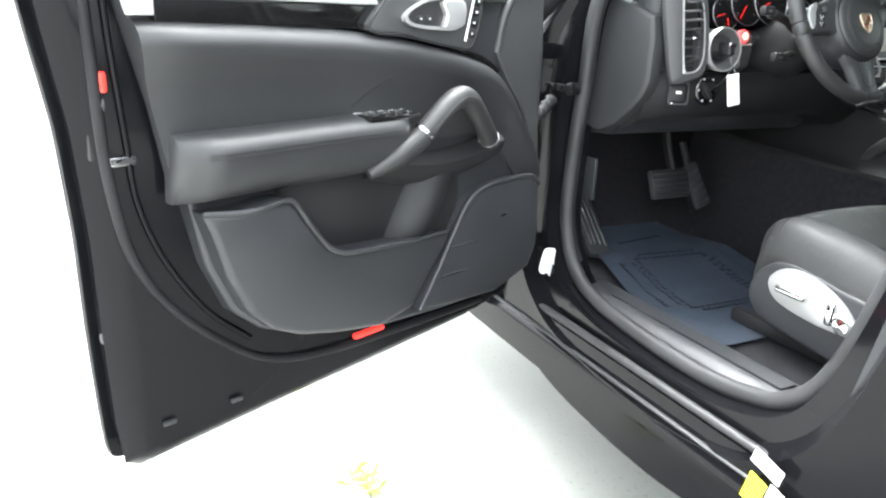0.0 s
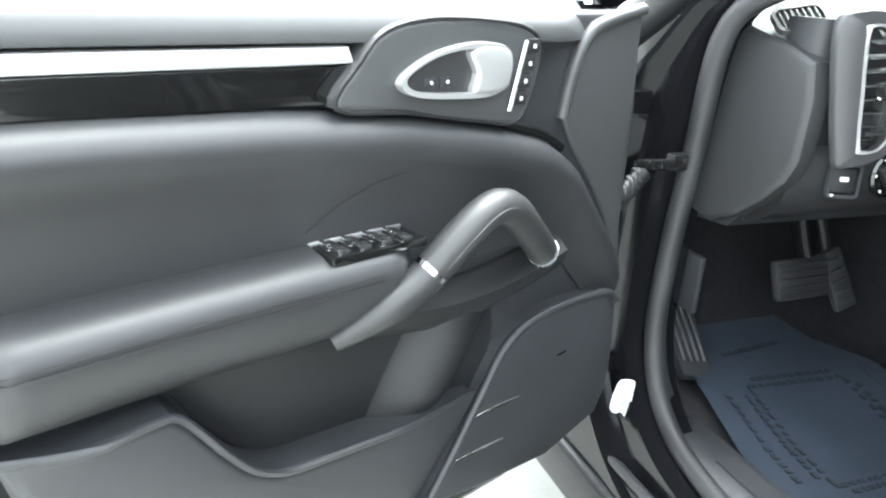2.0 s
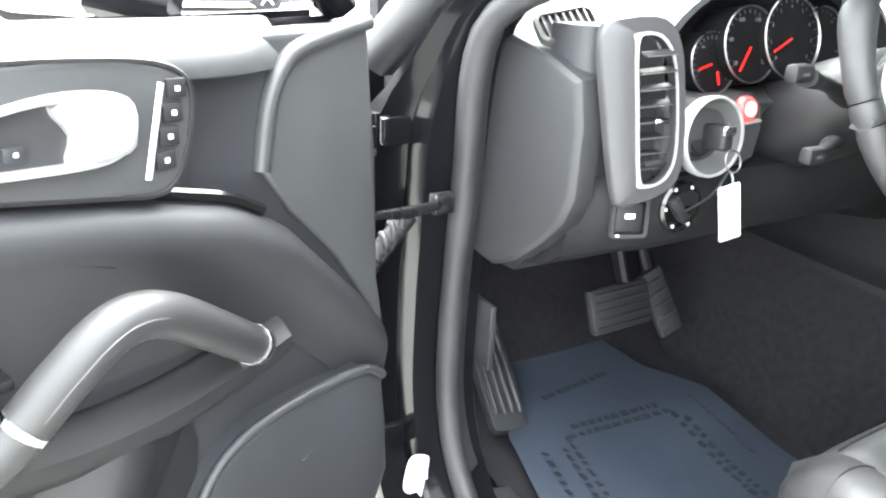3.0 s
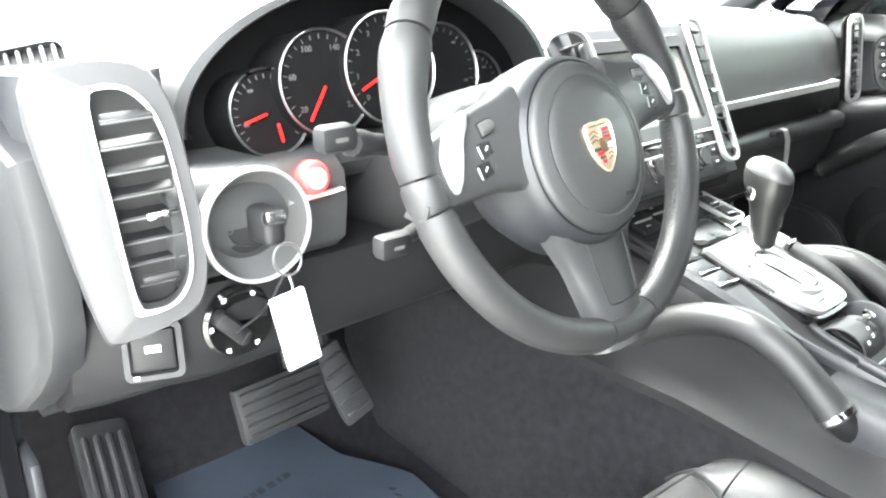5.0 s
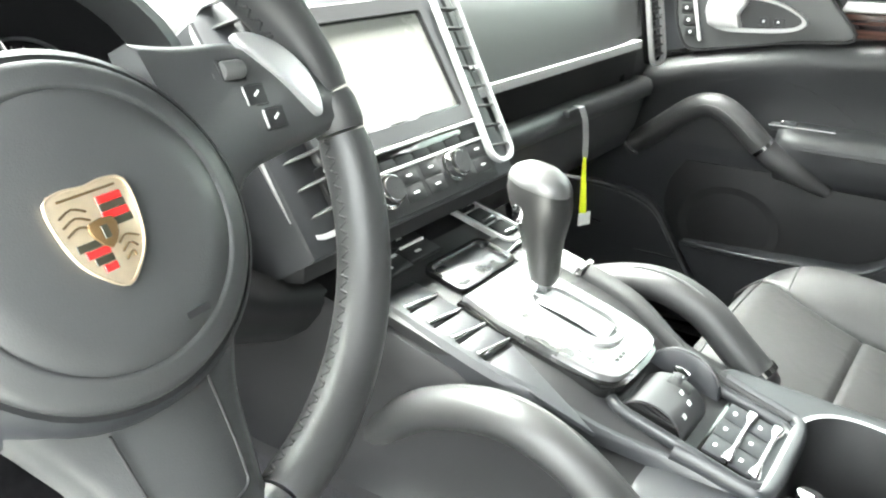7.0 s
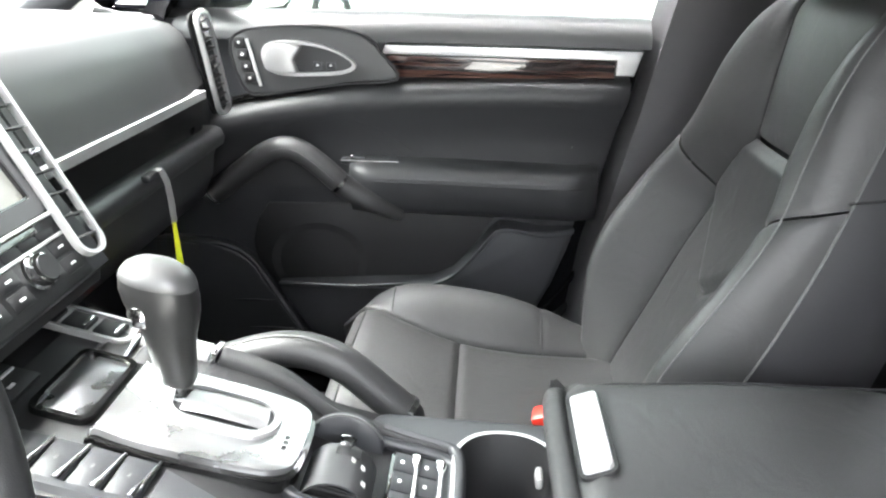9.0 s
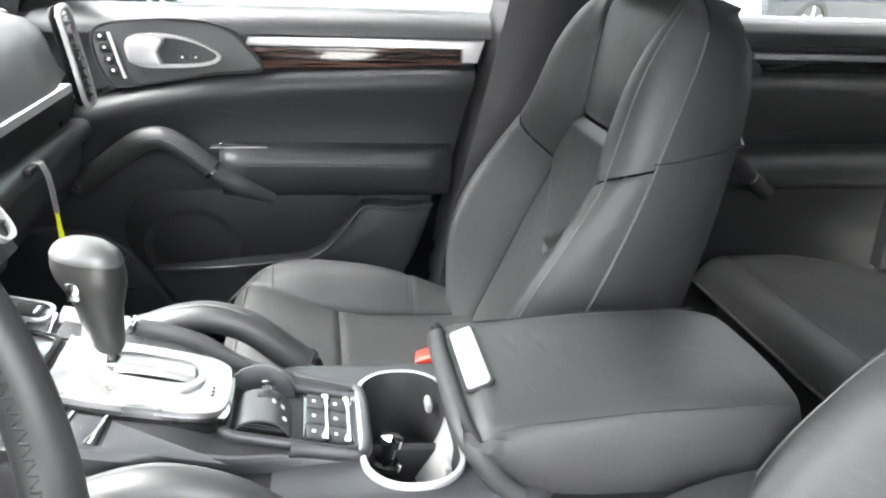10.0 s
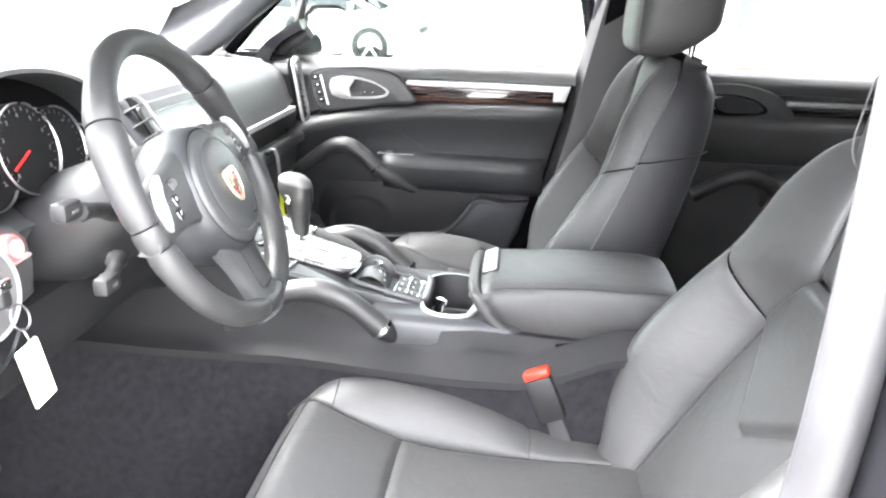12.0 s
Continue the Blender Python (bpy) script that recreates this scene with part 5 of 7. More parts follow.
# crest: shield with quarters
shield = [(p[0], p[1]) for p in spline([(-0.0175, 0.0185), (-0.009, 0.0215), (0.0, 0.0205), (0.009, 0.0215), (0.0175, 0.0185), (0.0180, 0.004), (0.0145, -0.011), (0.0075, -0.021), (0.0, -0.0265), (-0.0075, -0.021), (-0.0145, -0.011), (-0.0180, 0.004)], 3, True)]
cz = Matrix.Translation((-0.0035, -0.0005, 0)) @ Matrix.Diagonal((0.98, 0.90, 1, 1))
cr = part("crest", h_(put(put(plate(shield, 0.0026, 0.0008), Matrix.Translation((0, 0, 0.0305))), cz)), GOLD, cov, "small gold shield crest")
for i in range(4):
    part("crest_field", h_(put(rbox(0.0125 - 0.0004 * (3 - i), 0.0036, 0.0008, (0.0080, 0.0128 - 0.0037 * i, 0.0333), 0.0002, 1), cz)), CREST_RED if i % 2 == 0 else CREST_DARK, cr)
    part("crest_field", h_(put(rbox(0.0125 - 0.0022 * i, 0.0036, 0.0008, (-0.0074 + 0.0012 * i, -0.0045 - 0.0039 * i, 0.0333), 0.0002, 1), cz)), CREST_RED if i % 2 else CREST_DARK, cr)
    if i < 3:
        part("crest_line", h_(put(tube(spline([(-0.0150, 0.0105 - 0.0042 * i, 0.0335), (-0.0090, 0.0130 - 0.0042 * i, 0.0335), (-0.0035, 0.0100 - 0.0042 * i, 0.0335)], 3), 0.00055, 5), cz)), CREST_BROWN, cr)
        part("crest_line", h_(put(tube(spline([(0.0035, -0.0080 - 0.0040 * i, 0.0335), (0.0075, -0.0052 - 0.0040 * i, 0.0335), (0.0128 - 0.0024 * i, -0.0080 - 0.0040 * i, 0.0335)], 3), 0.00055, 5), cz)), CREST_BROWN, cr)
part("crest_line", h_(put(rbox(0.026, 0.0012, 0.0006, (0.0, 0.0176, 0.0333), 0.0002, 1), cz)), CREST_BROWN, cr)
part("crest_centre", h_(put(plate([(p[0], p[1]) for p in spline([(-0.0052, 0.0056), (0.0052, 0.0056), (0.0052, -0.002), (0.0, -0.0078), (-0.0052, -0.002)], 2, True)], 0.0012, 0.0003), cz @ Matrix.Translation((0.0, -0.001, 0.0332)))), CREST_BROWN, cr)
part("crest_centre", h_(put(rbox(0.0030, 0.0062, 0.0006, (0.0, -0.001, 0.0346), 0.0002, 1), cz)), CREST_DARK, cr)
part("crest_rim", h_(put(tube([(x, y, 0.0330) for x, y in shield], 0.0007, 6, (0, 0, 1), True), cz)), GOLD, cr)
# side spokes: broad plate with a silver shift blade and three small controls
s_ = lambda bm: put(bm, WM @ Matrix.Translation((-0.003, -0.012, 0.001)) @ pose(0, 0, 0, 0, 0, 3.5))
l_ = lambda bm: put(bm, WM @ Matrix.Translation((-0.006, -0.005, 0.0)))
SPOKE_HI = [(0.055, 0.064), (0.078, 0.057), (0.110, 0.052), (0.137, 0.044), (0.150, 0.037), (0.160, 0.022), (0.170, 0.008)]
SPOKE_LO = [(0.055, -0.050), (0.072, -0.022), (0.085, -0.012), (0.115, -0.009), (0.143, -0.009), (0.170, -0.009)]
SPOKE_Z = [(0.055, 0.017), (0.085, 0.016), (0.130, 0.012), (0.170, 0.010)]
for k in (-1, 1):
    rings = []
    for x in np.linspace(0.058, 0.172, 20):
        hi, lo, zt = curve(x, SPOKE_HI), curve(x, SPOKE_LO), curve(x, SPOKE_Z)
        mid = (hi + lo) / 2
        rings.append([(k * x, hi, -0.004), (k * x, hi - 0.001, zt - 0.006), (k * x, hi - 0.006, zt - 0.001), (k * x, mid, zt + 0.001), (k * x, lo + 0.006, zt - 0.001), (k * x, lo + 0.001, zt - 0.006), (k * x, lo, -0.004), (k * x, mid, -0.016)])
    sp = part("side_spoke", s_(loft(rings)), SOFT, wheel, "black wheel spoke", 50)
    blade = [(k * p[0], p[1]) for p in spline([(0.112, 0.051, 0), (0.122, 0.052, 0), (0.137, 0.043, 0), (0.148, 0.027, 0), (0.149, 0.010, 0), (0.144, 0.001, 0), (0.137, 0.010, 0), (0.126, 0.030, 0)], 4, True)]
    part("shift_paddle", s_(put(plate(blade, 0.005, 0.002, 3), Matrix.Translation((0, 0, 0.0105)))), SILVER_PAINT, sp, "satin silver shift blade")
    for j, (x, y) in enumerate(((0.101, 0.037), (0.1075, 0.0225), (0.1135, 0.0090))):
        z = curve(x, SPOKE_Z)
        bed = s_(put(rbox(0.0150, 0.0118, 0.0012, (0, 0, 0), 0.0005, 1), pose(k * x, y, z + 0.0002, 0, 0, -8 * k)))
        wb = part("wheel_button_bed", bed, DARK, sp)
        if j == 0:
            part("wheel_roller", s_(put(lathe([(0.0005, -0.006), (0.0042, -0.006), (0.0048, -0.0045), (0.0048, 0.0045), (0.0042, 0.006), (0.0005, 0.006)], 16), pose(k * x, y, z + 0.0005, 0, 90, -8 * k))), BOWL, wb, "satin grey roller", 40)
        else:
            part("wheel_button", s_(put(rbox(0.0130, 0.0098, 0.0014, (0, 0, 0.0006), 0.0006), pose(k * x, y, z + 0.0002, 0, 0, -8 * k))), DARK, wb)
            part("button_edge", s_(put(rbox(0.0012, 0.0094, 0.0016, (-0.0062, 0, 0.0008), 0.0003, 1), pose(k * x, y, z + 0.0002, 0, 0, -8 * k))), SILVER_PAINT, wb)
            part("button_mark", s_(put(rbox(0.0040, 0.0012, 0.0004, (0.001, 0, 0.0014), 0.0), pose(k * x, y, z + 0.0002, 0, 0, -8 * k + 35))), WHITE_INK, wb)
        part("button_mark", s_(rbox(0.0008, 0.0028, 0.0003, (k * (x - 0.0115), y, z + 0.0012), 0.0)), DIAL_INK, wb)
# lower spoke
rings = []
for y in np.linspace(-0.055, -0.172, 12):
    h = lerp(-y, [(0.05, 0.064), (0.075, 0.052), (0.10, 0.041), (0.14, 0.033), (0.175, 0.031)])
    zt = lerp(-y, [(0.05, 0.016), (0.09, 0.010), (0.175, 0.012)])
    rings.append([(-h, y, -0.008), (-h + 0.002, y, zt - 0.008), (-h + 0.010, y, zt - 0.001), (0, y, zt + 0.002), (h - 0.010, y, zt - 0.001), (h - 0.002, y, zt - 0.008), (h, y, -0.008), (0, y, -0.018)])
ls = part("lower_spoke", l_(loft(rings)), SOFT, wheel, "black lower spoke", 60)
part("spoke_groove", l_(tube(spline([(-0.024, -0.085, 0.0120), (-0.021, -0.125, 0.0122), (-0.015, -0.137, 0.0128), (0.015, -0.137, 0.0128), (0.021, -0.125, 0.0122), (0.024, -0.085, 0.0120)], 4), 0.0008, 6)), DARK, ls)

column = thing("steering_column", "grey steering column cover with two control stalks", "steering column", (-0.388, 0.70, 0.98))
ax = (0, math.cos(radians(20)), -math.sin(radians(20)))
rings = []
for d, w, h, dz in ((0.055, 0.055, 0.045, 0.0), (0.075, 0.075, 0.060, 0.0), (0.13, 0.082, 0.068, -0.005), (0.22, 0.085, 0.072, -0.01)):
    c = WC + Vector(ax) * d + Vector((0, 0, dz))
    rings.append([c + Vector((w * math.cos(t), 0, h * math.sin(t))) for t in np.linspace(0, 2 * math.pi, 25)[:-1]])
part("column_cover", loft(rings), DARK, column, "", 60)
def stalk(a, b, c, r, tip):
    s = part("stalk", tube(spline([a, b, c], 6), [(r * 1.5, r), (r, r * 0.8), (r, r * 0.8), (r * 1.3, r)], 10), DARK, column, "black control stalk", 60)
    part("stalk_tip", put(rbox(0.030, 0.017, 0.019, (0, 0, 0), 0.005), pose(*tip)), DARK, s, "black stalk end")
    part("stalk_mark", put(rbox(0.010, 0.0005, 0.003, (0, 0, 0), 0.0), pose(tip[0], tip[1] - 0.0088, tip[2])), DIAL_INK, s)
stalk((-0.455, 0.670, 1.034), (-0.51, 0.660, 1.054), (-0.558, 0.654, 1.065), 0.010, (-0.570, 0.654, 1.070))
stalk((-0.455, 0.675, 0.985), (-0.49, 0.662, 0.982), (-0.515, 0.655, 0.980), 0.008, (-0.522, 0.652, 0.980))
stalk((-0.32, 0.670, 1.035), (-0.28, 0.662, 1.045), (-0.25, 0.655, 1.055), 0.009, (-0.243, 0.655, 1.056))

# ---------------------------------------------------------------- centre console
con = thing("centre_console", "raised black centre console with silver shift plate and grab rails", "console", (MID, 0.40, 0.42))


def deck(y):
    """Height of the console's sloping deck."""
    return lerp(y, [(0.0, 0.760), (0.28, 0.774), (0.38, 0.776), (0.42, 0.776), (0.47, 0.788), (0.55, 0.812), (0.645, 0.842), (0.76, 0.875)])


# body: side walls with a ledge low down, darkened for the shade there
def console_sides(y):
    h = lerp(y, [(-0.02, 0.125), (0.30, 0.125), (0.42, 0.118), (0.60, 0.112), (0.80, 0.140), (1.20, 0.170)])
    lo = lerp(y, [(-0.02, 0.765), (0.09, 0.750), (0.138, 0.727), (0.177, 0.711), (0.22, 0.699), (0.33, 0.698), (0.415, 0.700), (0.54, 0.706), (0.67, 0.712), (0.78, 0.719), (1.20, 0.75)])
    return h, lo


rings, low = [], []
for y in np.linspace(1.20, -0.02, 40):
    z = deck(min(y, 0.76)) - 0.012
    h, lo = console_sides(y)
    up = max(z - 0.03, lo + 0.032)
    zr = z - 0.085 if 0.27 < y < 0.42 else z
    sec = [(-h - 0.046, lo - 0.012), (-h - 0.044, lo), (-h - 0.032, lo + 0.009), (-h - 0.014, lo + 0.026), (-h - 0.004, up), (-h, z - 0.006), (-h + 0.006, z), (-h + 0.010, z), (-h + 0.011, zr), (h - 0.011, zr), (h - 0.010, z), (h - 0.006, z), (h, z - 0.006), (h + 0.004, up), (h + 0.014, lo + 0.026), (h + 0.032, lo + 0.009), (h + 0.044, lo), (h + 0.046, lo - 0.012)]
    rings.append([(MID + x, y, zz) for x, zz in sec])
    low.append([(MID + x, y, zz) for x, zz in ((-h - 0.062, 0.39), (-h - 0.046, lo - 0.06), (-h - 0.040, lo - 0.008), (h + 0.040, lo - 0.008), (h + 0.046, lo - 0.06), (h + 0.062, 0.39))])
part("console_body", loft(rings), CONSOLE_SHADE, con, "console body, plastic darkened for shade", 40)
part("tunnel_carpet", loft(low), CARPET, con, "dark carpet below the console", 40)
# the deck's own frame: x across, y uphill (forward), z out of the deck
DK = frame_of((MID, 0.55, 0.8155), (1, 0, 0), (0, -0.237, 0.97))
dk = lambda bm: put(bm, DK)


def ramp(x):
    x = max(0.0, min(1.0, x))
    return x * x * (3 - 2 * x)


def bend(bm):
    """The deck narrows like a boat's stern and sinks a little towards the rear."""
    return put(warp(bm, lambda x, y, z: (x * (1 - 0.42 * ramp((0.055 - y) / 0.19)), y, z - 0.012 * ramp((0.01 - y) / 0.07))), DK)


STERN = DK @ Matrix.Translation((0.001, 0, -0.009)) @ Matrix.Diagonal((0.76, 1, 1, 1))
ds = lambda bm: put(bm, STERN)
part("deck_panel", bend(loft([[(-w, y, -0.030), (-w, y, 0.002), (-w + 0.004, y, 0.004), (0, y, 0.004), (w - 0.004, y, 0.004), (w, y, 0.002), (w, y, -0.030)] for y, w in zip(np.linspace(-0.168, 0.20, 24), np.linspace(0.100, 0.112, 24))])), DARK, con, "black sloping deck")
rail_sec = ((-0.006, 0.010), (-0.005, 0.002), (0.0, -0.003), (0.008, -0.004), (0.014, 0.0), (0.017, 0.006), (0.017, 0.02), (-0.006, 0.02))
part("side_rail", bend(loft([[(0.094 + d, y, 0.012 - e) for d, e in rail_sec] for y in np.linspace(-0.160, 0.062, 16)])), DARK, con, "dark side rail", 40)
part("side_rail", bend(loft([[(0.094 + d, y, 0.012 - e) for d, e in rail_sec] for y in (0.072, 0.10, 0.135)])), SILVER_PAINT, con, "silver side rail", 40)
part("rail_joint", bend(rbox(0.026, 0.006, 0.020, (0.1000, 0.067, 0.007), 0.004)), CHROME, con)
part("left_flank", bend(loft([[(-0.094 - d, y, 0.007 - e) for d, e in ((0, 0.006), (0.003, 0.0), (0.009, 0.0), (0.014, 0.005), (0.015, 0.02), (0, 0.02))] for y in np.linspace(-0.160, 0.19, 22)])), HARD, con, "smooth grey deck edge", 40)
part("deck_lip", bend(tube(spline([(-0.101, -0.10, 0.012), (-0.100, -0.150, 0.012), (-0.086, -0.169, 0.012), (0.0, -0.172, 0.012), (0.086, -0.169, 0.012), (0.100, -0.150, 0.012), (0.101, -0.10, 0.012)], 6), (0.006, 0.007), 8)), HARD, con, "", 60)
# shift plate with a raised gate ring, on a black wedge
gate = [(p[0], p[1]) for p in spline([(-0.047, -0.010, 0), (-0.041, -0.029, 0), (-0.024, -0.038, 0), (0.028, -0.038, 0), (0.044, -0.029, 0), (0.050, -0.010, 0), (0.0525, 0.03, 0), (0.052, 0.075, 0), (0.049, 0.110, 0), (0.044, 0.113, 0), (-0.042, 0.113, 0), (-0.047, 0.110, 0), (-0.051, 0.075, 0), (-0.050, 0.03, 0)], 3, True)]
sp_ = part("shift_plate", dk(put(plate(gate, 0.007, 0.003, 3), Matrix.Translation((0.0, 0.0, 0.008)))), BRUSHED, con, "satin silver shift plate")
part("plate_wedge", dk(put(plate([(x * 1.05 - 0.003, y * 1.04 - 0.003) for x, y in gate], 0.012, 0.003), Matrix.Translation((0.0, 0.0, -0.003)))), GLOSS, con, "gloss black wedge under the plate")
ring_o, ring_i = rrect(0.056, 0.096, 0.026, 6), rrect(0.042, 0.082, 0.019, 6)
part("gate_ring", dk(put(frame_ring(ring_o, ring_i, 0.005), Matrix.Translation((0.010, 0.032, 0.0145)))), SILVER_PAINT, sp_, "raised silver gate ring", 50)
part("shift_gate", dk(put(plate(rrect(0.043, 0.083, 0.019), 0.001, 0.0), Matrix.Translation((0.010, 0.032, 0.0148)))), VENT_TRIM, sp_)
part("gate_plug", dk(tube(spline([(0.010, 0.062, 0.018), (0.008, 0.035, 0.021), (0.010, 0.010, 0.019), (0.012, -0.004, 0.016)], 4), (0.015, 0.004), 10)), SILVER_PAINT, sp_, "", 60)
for i in range(3):
    part("gear_mark", dk(rbox(0.0035, 0.0035, 0.0005, (-0.016 + 0.0065 * i, -0.025, 0.0153), 0.0)), DARK, sp_)
# covered tray in front of the plate
part("tray_lid", dk(put(plate(rrect(0.084, 0.040, 0.007), 0.004, 0.001), Matrix.Translation((0.010, 0.146, 0.003)))), STEEL, con, "polished tray lid")
part("tray_rim", dk(put(frame_ring(rrect(0.094, 0.050, 0.010), rrect(0.084, 0.040, 0.007), 0.007), Matrix.Translation((0.010, 0.146, 0.003)))), GLOSS, con, "gloss black tray rim")


def spoon(x0, y0, x1, y1, z, wide=0.0032, thin=0.0016):
    """A slim blade that widens towards one end."""
    n = 9
    return tube([(x0 + (x1 - x0) * i / (n - 1), y0 + (y1 - y0) * i / (n - 1), z) for i in range(n)], [(thin + (wide - thin) * smooth_step(i / (n - 1)), 0.0012) for i in range(n)], 8)


def smooth_step(x):
    x = max(0.0, min(1.0, (x - 0.55) / 0.3))
    return x * x * (3 - 2 * x)


# flush rocker keys beside the plate, each with a slim bright blade on its rear edge
for k in (-1, 1):
    part("key_bed", dk(rbox(0.046, 0.118, 0.004, (k * 0.0775, 0.108, 0.002), 0.001)), SILVER_PAINT if k > 0 else HARD, con)
    for i in range(4 if k < 0 else 2):
        y = (0.068 + 0.0265 * i) if k < 0 else (0.118 + 0.030 * i)
        b = part("console_key", dk(rbox(0.0415, 0.0248, 0.006, (k * 0.0775, y, 0.004), 0.0015)), HARD if k < 0 else DARK, con, "flush grey console key")
        part("key_blade", dk(spoon(k * 0.058, y - 0.0125, k * 0.097, y - 0.0065, 0.0082)), CHROME, b, "slim bright blade", 60)
        part("key_mark", dk(rbox(0.0035, 0.002, 0.0004, (k * 0.076, y + 0.003, 0.0071), 0.0)), DIAL_INK, b)
    if k < 0:
        part("rear_wedge", dk(put(plate([(k * 0.060, 0.050), (k * 0.0985, 0.050), (k * 0.0985, -0.05), (k * 0.090, -0.03)], 0.004, 0.001), Matrix.Translation((0, 0, 0.002)))), HARD, con)
for i, (x, y) in enumerate(((-0.062, 0.188), (-0.062, 0.214), (-0.016, 0.192), (-0.016, 0.217))):
    b = part("console_key", dk(rbox(0.043, 0.0235, 0.006, (x, y, 0.008), 0.002)), DARK, con, "dark climate key")
    part("key_blade", dk(rbox(0.036, 0.0030, 0.0025, (x, y + 0.0095, 0.0115), 0.001)), SILVER, b)
    part("key_mark", dk(rbox(0.008, 0.003, 0.0004, (x - 0.004, y - 0.002, 0.0112), 0.0)), WHITE_INK, b)
tr = part("switch_tray", dk(put(frame_ring(rrect(0.040, 0.105, 0.012), rrect(0.032, 0.096, 0.009), 0.006), Matrix.Translation((0.096, 0.195, 0.004)))), SILVER_PAINT, con, "silver switch tray rim")
part("tray_floor", dk(put(plate(rrect(0.033, 0.097, 0.009), 0.002, 0.0), Matrix.Translation((0.096, 0.195, 0.003)))), SILVER_PAINT, tr)
for i in range(3):
    part("tray_switch", dk(rbox(0.026, 0.024, 0.006, (0.096, 0.166 + 0.029 * i, 0.007), 0.002)), DARK, tr)
    part("switch_tip", dk(rbox(0.018, 0.003, 0.002, (0.096, 0.158 + 0.029 * i, 0.0105), 0.0008)), CHROME, tr)
# height control: tilted drum with a toggle, a dark hooded bay beside it
part("drum_bay", ds(put(plate(rrect(0.112, 0.070, 0.010), 0.002, 0.0), Matrix.Translation((0.0, -0.072, -0.002)))), DARK, con)
part("bay_rim", ds(tube([(x, -0.101 + y, 0.005) for x, y in rrect(0.126, 0.136, 0.022, 6)], (0.006, 0.006), 10, (0, 0, 1), True)), HARD, con, "rounded dark frame", 60)
drum = []
for x in np.linspace(-0.054, 0.014, 8):
    drum.append([(x, -0.074 - 0.029 * math.cos(t), -0.004 + 0.026 * math.sin(t)) for t in np.linspace(0, math.pi, 18)])
dr = part("control_drum", ds(loft(drum)), VENT_TRIM, con, "satin grey rounded control drum", 50)
part("drum_side", ds(loft([[(-0.0546 - 0.0006 * i, -0.074 - 0.0275 * math.cos(t) * (1 - 0.1 * i), -0.004 + 0.0245 * math.sin(t) * (1 - 0.1 * i)) for t in np.linspace(0, math.pi, 18)] for i in range(2)])), GLOSS, dr, "gloss black end", 50)
hood_rings = []
for y in np.linspace(-0.0375, -0.1045, 16):
    z = -0.004 + 0.034 * math.sqrt(max(0.0, 1 - ((y + 0.071) / 0.0345) ** 2))
    hood_rings.append([(0.046, y, -0.008), (0.047, y, z - 0.004), (0.050, y, z), (0.056, y, z), (0.060, y, z - 0.005), (0.062, y, -0.008)])
part("drum_hood", ds(loft(hood_rings)), HARD, con, "dark arched hood", 50)
part("hood_edge", ds(tube([(r[2][0], r[2][1], r[2][2]) for r in hood_rings[1:-1]], 0.0012, 6)), BOWL, con, "thin bright hood edge", 60)
part("drum_slot", ds(rbox(0.014, 0.022, 0.004, (0.002, -0.076, 0.0205), 0.002)), DARK, dr)
part("drum_toggle", ds(put(lathe([(0.0035, 0.0), (0.004, 0.008), (0.0065, 0.010), (0.0065, 0.015), (0.0005, 0.017)], 16), Matrix.Translation((0.002, -0.073, 0.020)))), CHROME, dr, "chrome toggle", 50)
for x, y, z in ((-0.014, -0.090, 0.0187), (-0.034, -0.093, 0.0160), (-0.010, -0.081, 0.0217)):
    part("drum_mark", ds(put(rbox(0.006, 0.004, 0.0005, (0, 0, 0), 0.0), pose(x, y, z, 35, 0, 0))), WHITE_INK, dr)
# button plate behind the drum: two rows of keys, each with a long bright blade
bp = part("button_plate", ds(put(plate(rrect(0.112, 0.048, 0.010), 0.004, 0.001), Matrix.Translation((0.0, -0.136, 0.001)))), GLOSS, con, "gloss black button plate")
for i in range(3):
    for j in range(2):
        part("plate_key", ds(rbox(0.0315, 0.0195, 0.004, (-0.033 + 0.033 * i, -0.125 - 0.0215 * j, 0.005), 0.001)), HARD, bp)
        part("key_mark", ds(rbox(0.005, 0.003, 0.0004, (-0.033 + 0.033 * i, -0.122 - 0.0215 * j, 0.0071), 0.0)), WHITE_INK, bp)
for j in range(2):
    part("plate_blade", ds(join(spoon(0.0, -0.1345 - 0.0215 * j, -0.048, -0.1345 - 0.0215 * j, 0.0085, 0.0045, 0.0020), spoon(0.0, -0.1345 - 0.0215 * j, 0.048, -0.1345 - 0.0215 * j, 0.0085, 0.0045, 0.0020))), CHROME, bp, "long bright rocker blade", 60)
# cup holder with a silver ring
CUP = frame_of((MID - 0.008, 0.342, 0.772), (1, 0, 0), (0, -0.03, 1))
cup_o, cup_i = rrect(0.193, 0.097, 0.044, 8), rrect(0.183, 0.087, 0.039, 8)
cup = part("cup_holder_ring", put(frame_ring(cup_o, cup_i, 0.006), CUP), SILVER_PAINT, con, "satin silver cup holder ring", 50)
def shoulder(i, z):
    """Outline of the console's shoulder, drawn in by i, at height z."""
    return [(x + 0.008, y + 0.006, z) for x, y in rrect(0.244 - 2 * i, 0.272 - 2 * i, max(0.008, 0.034 - i), 8)]


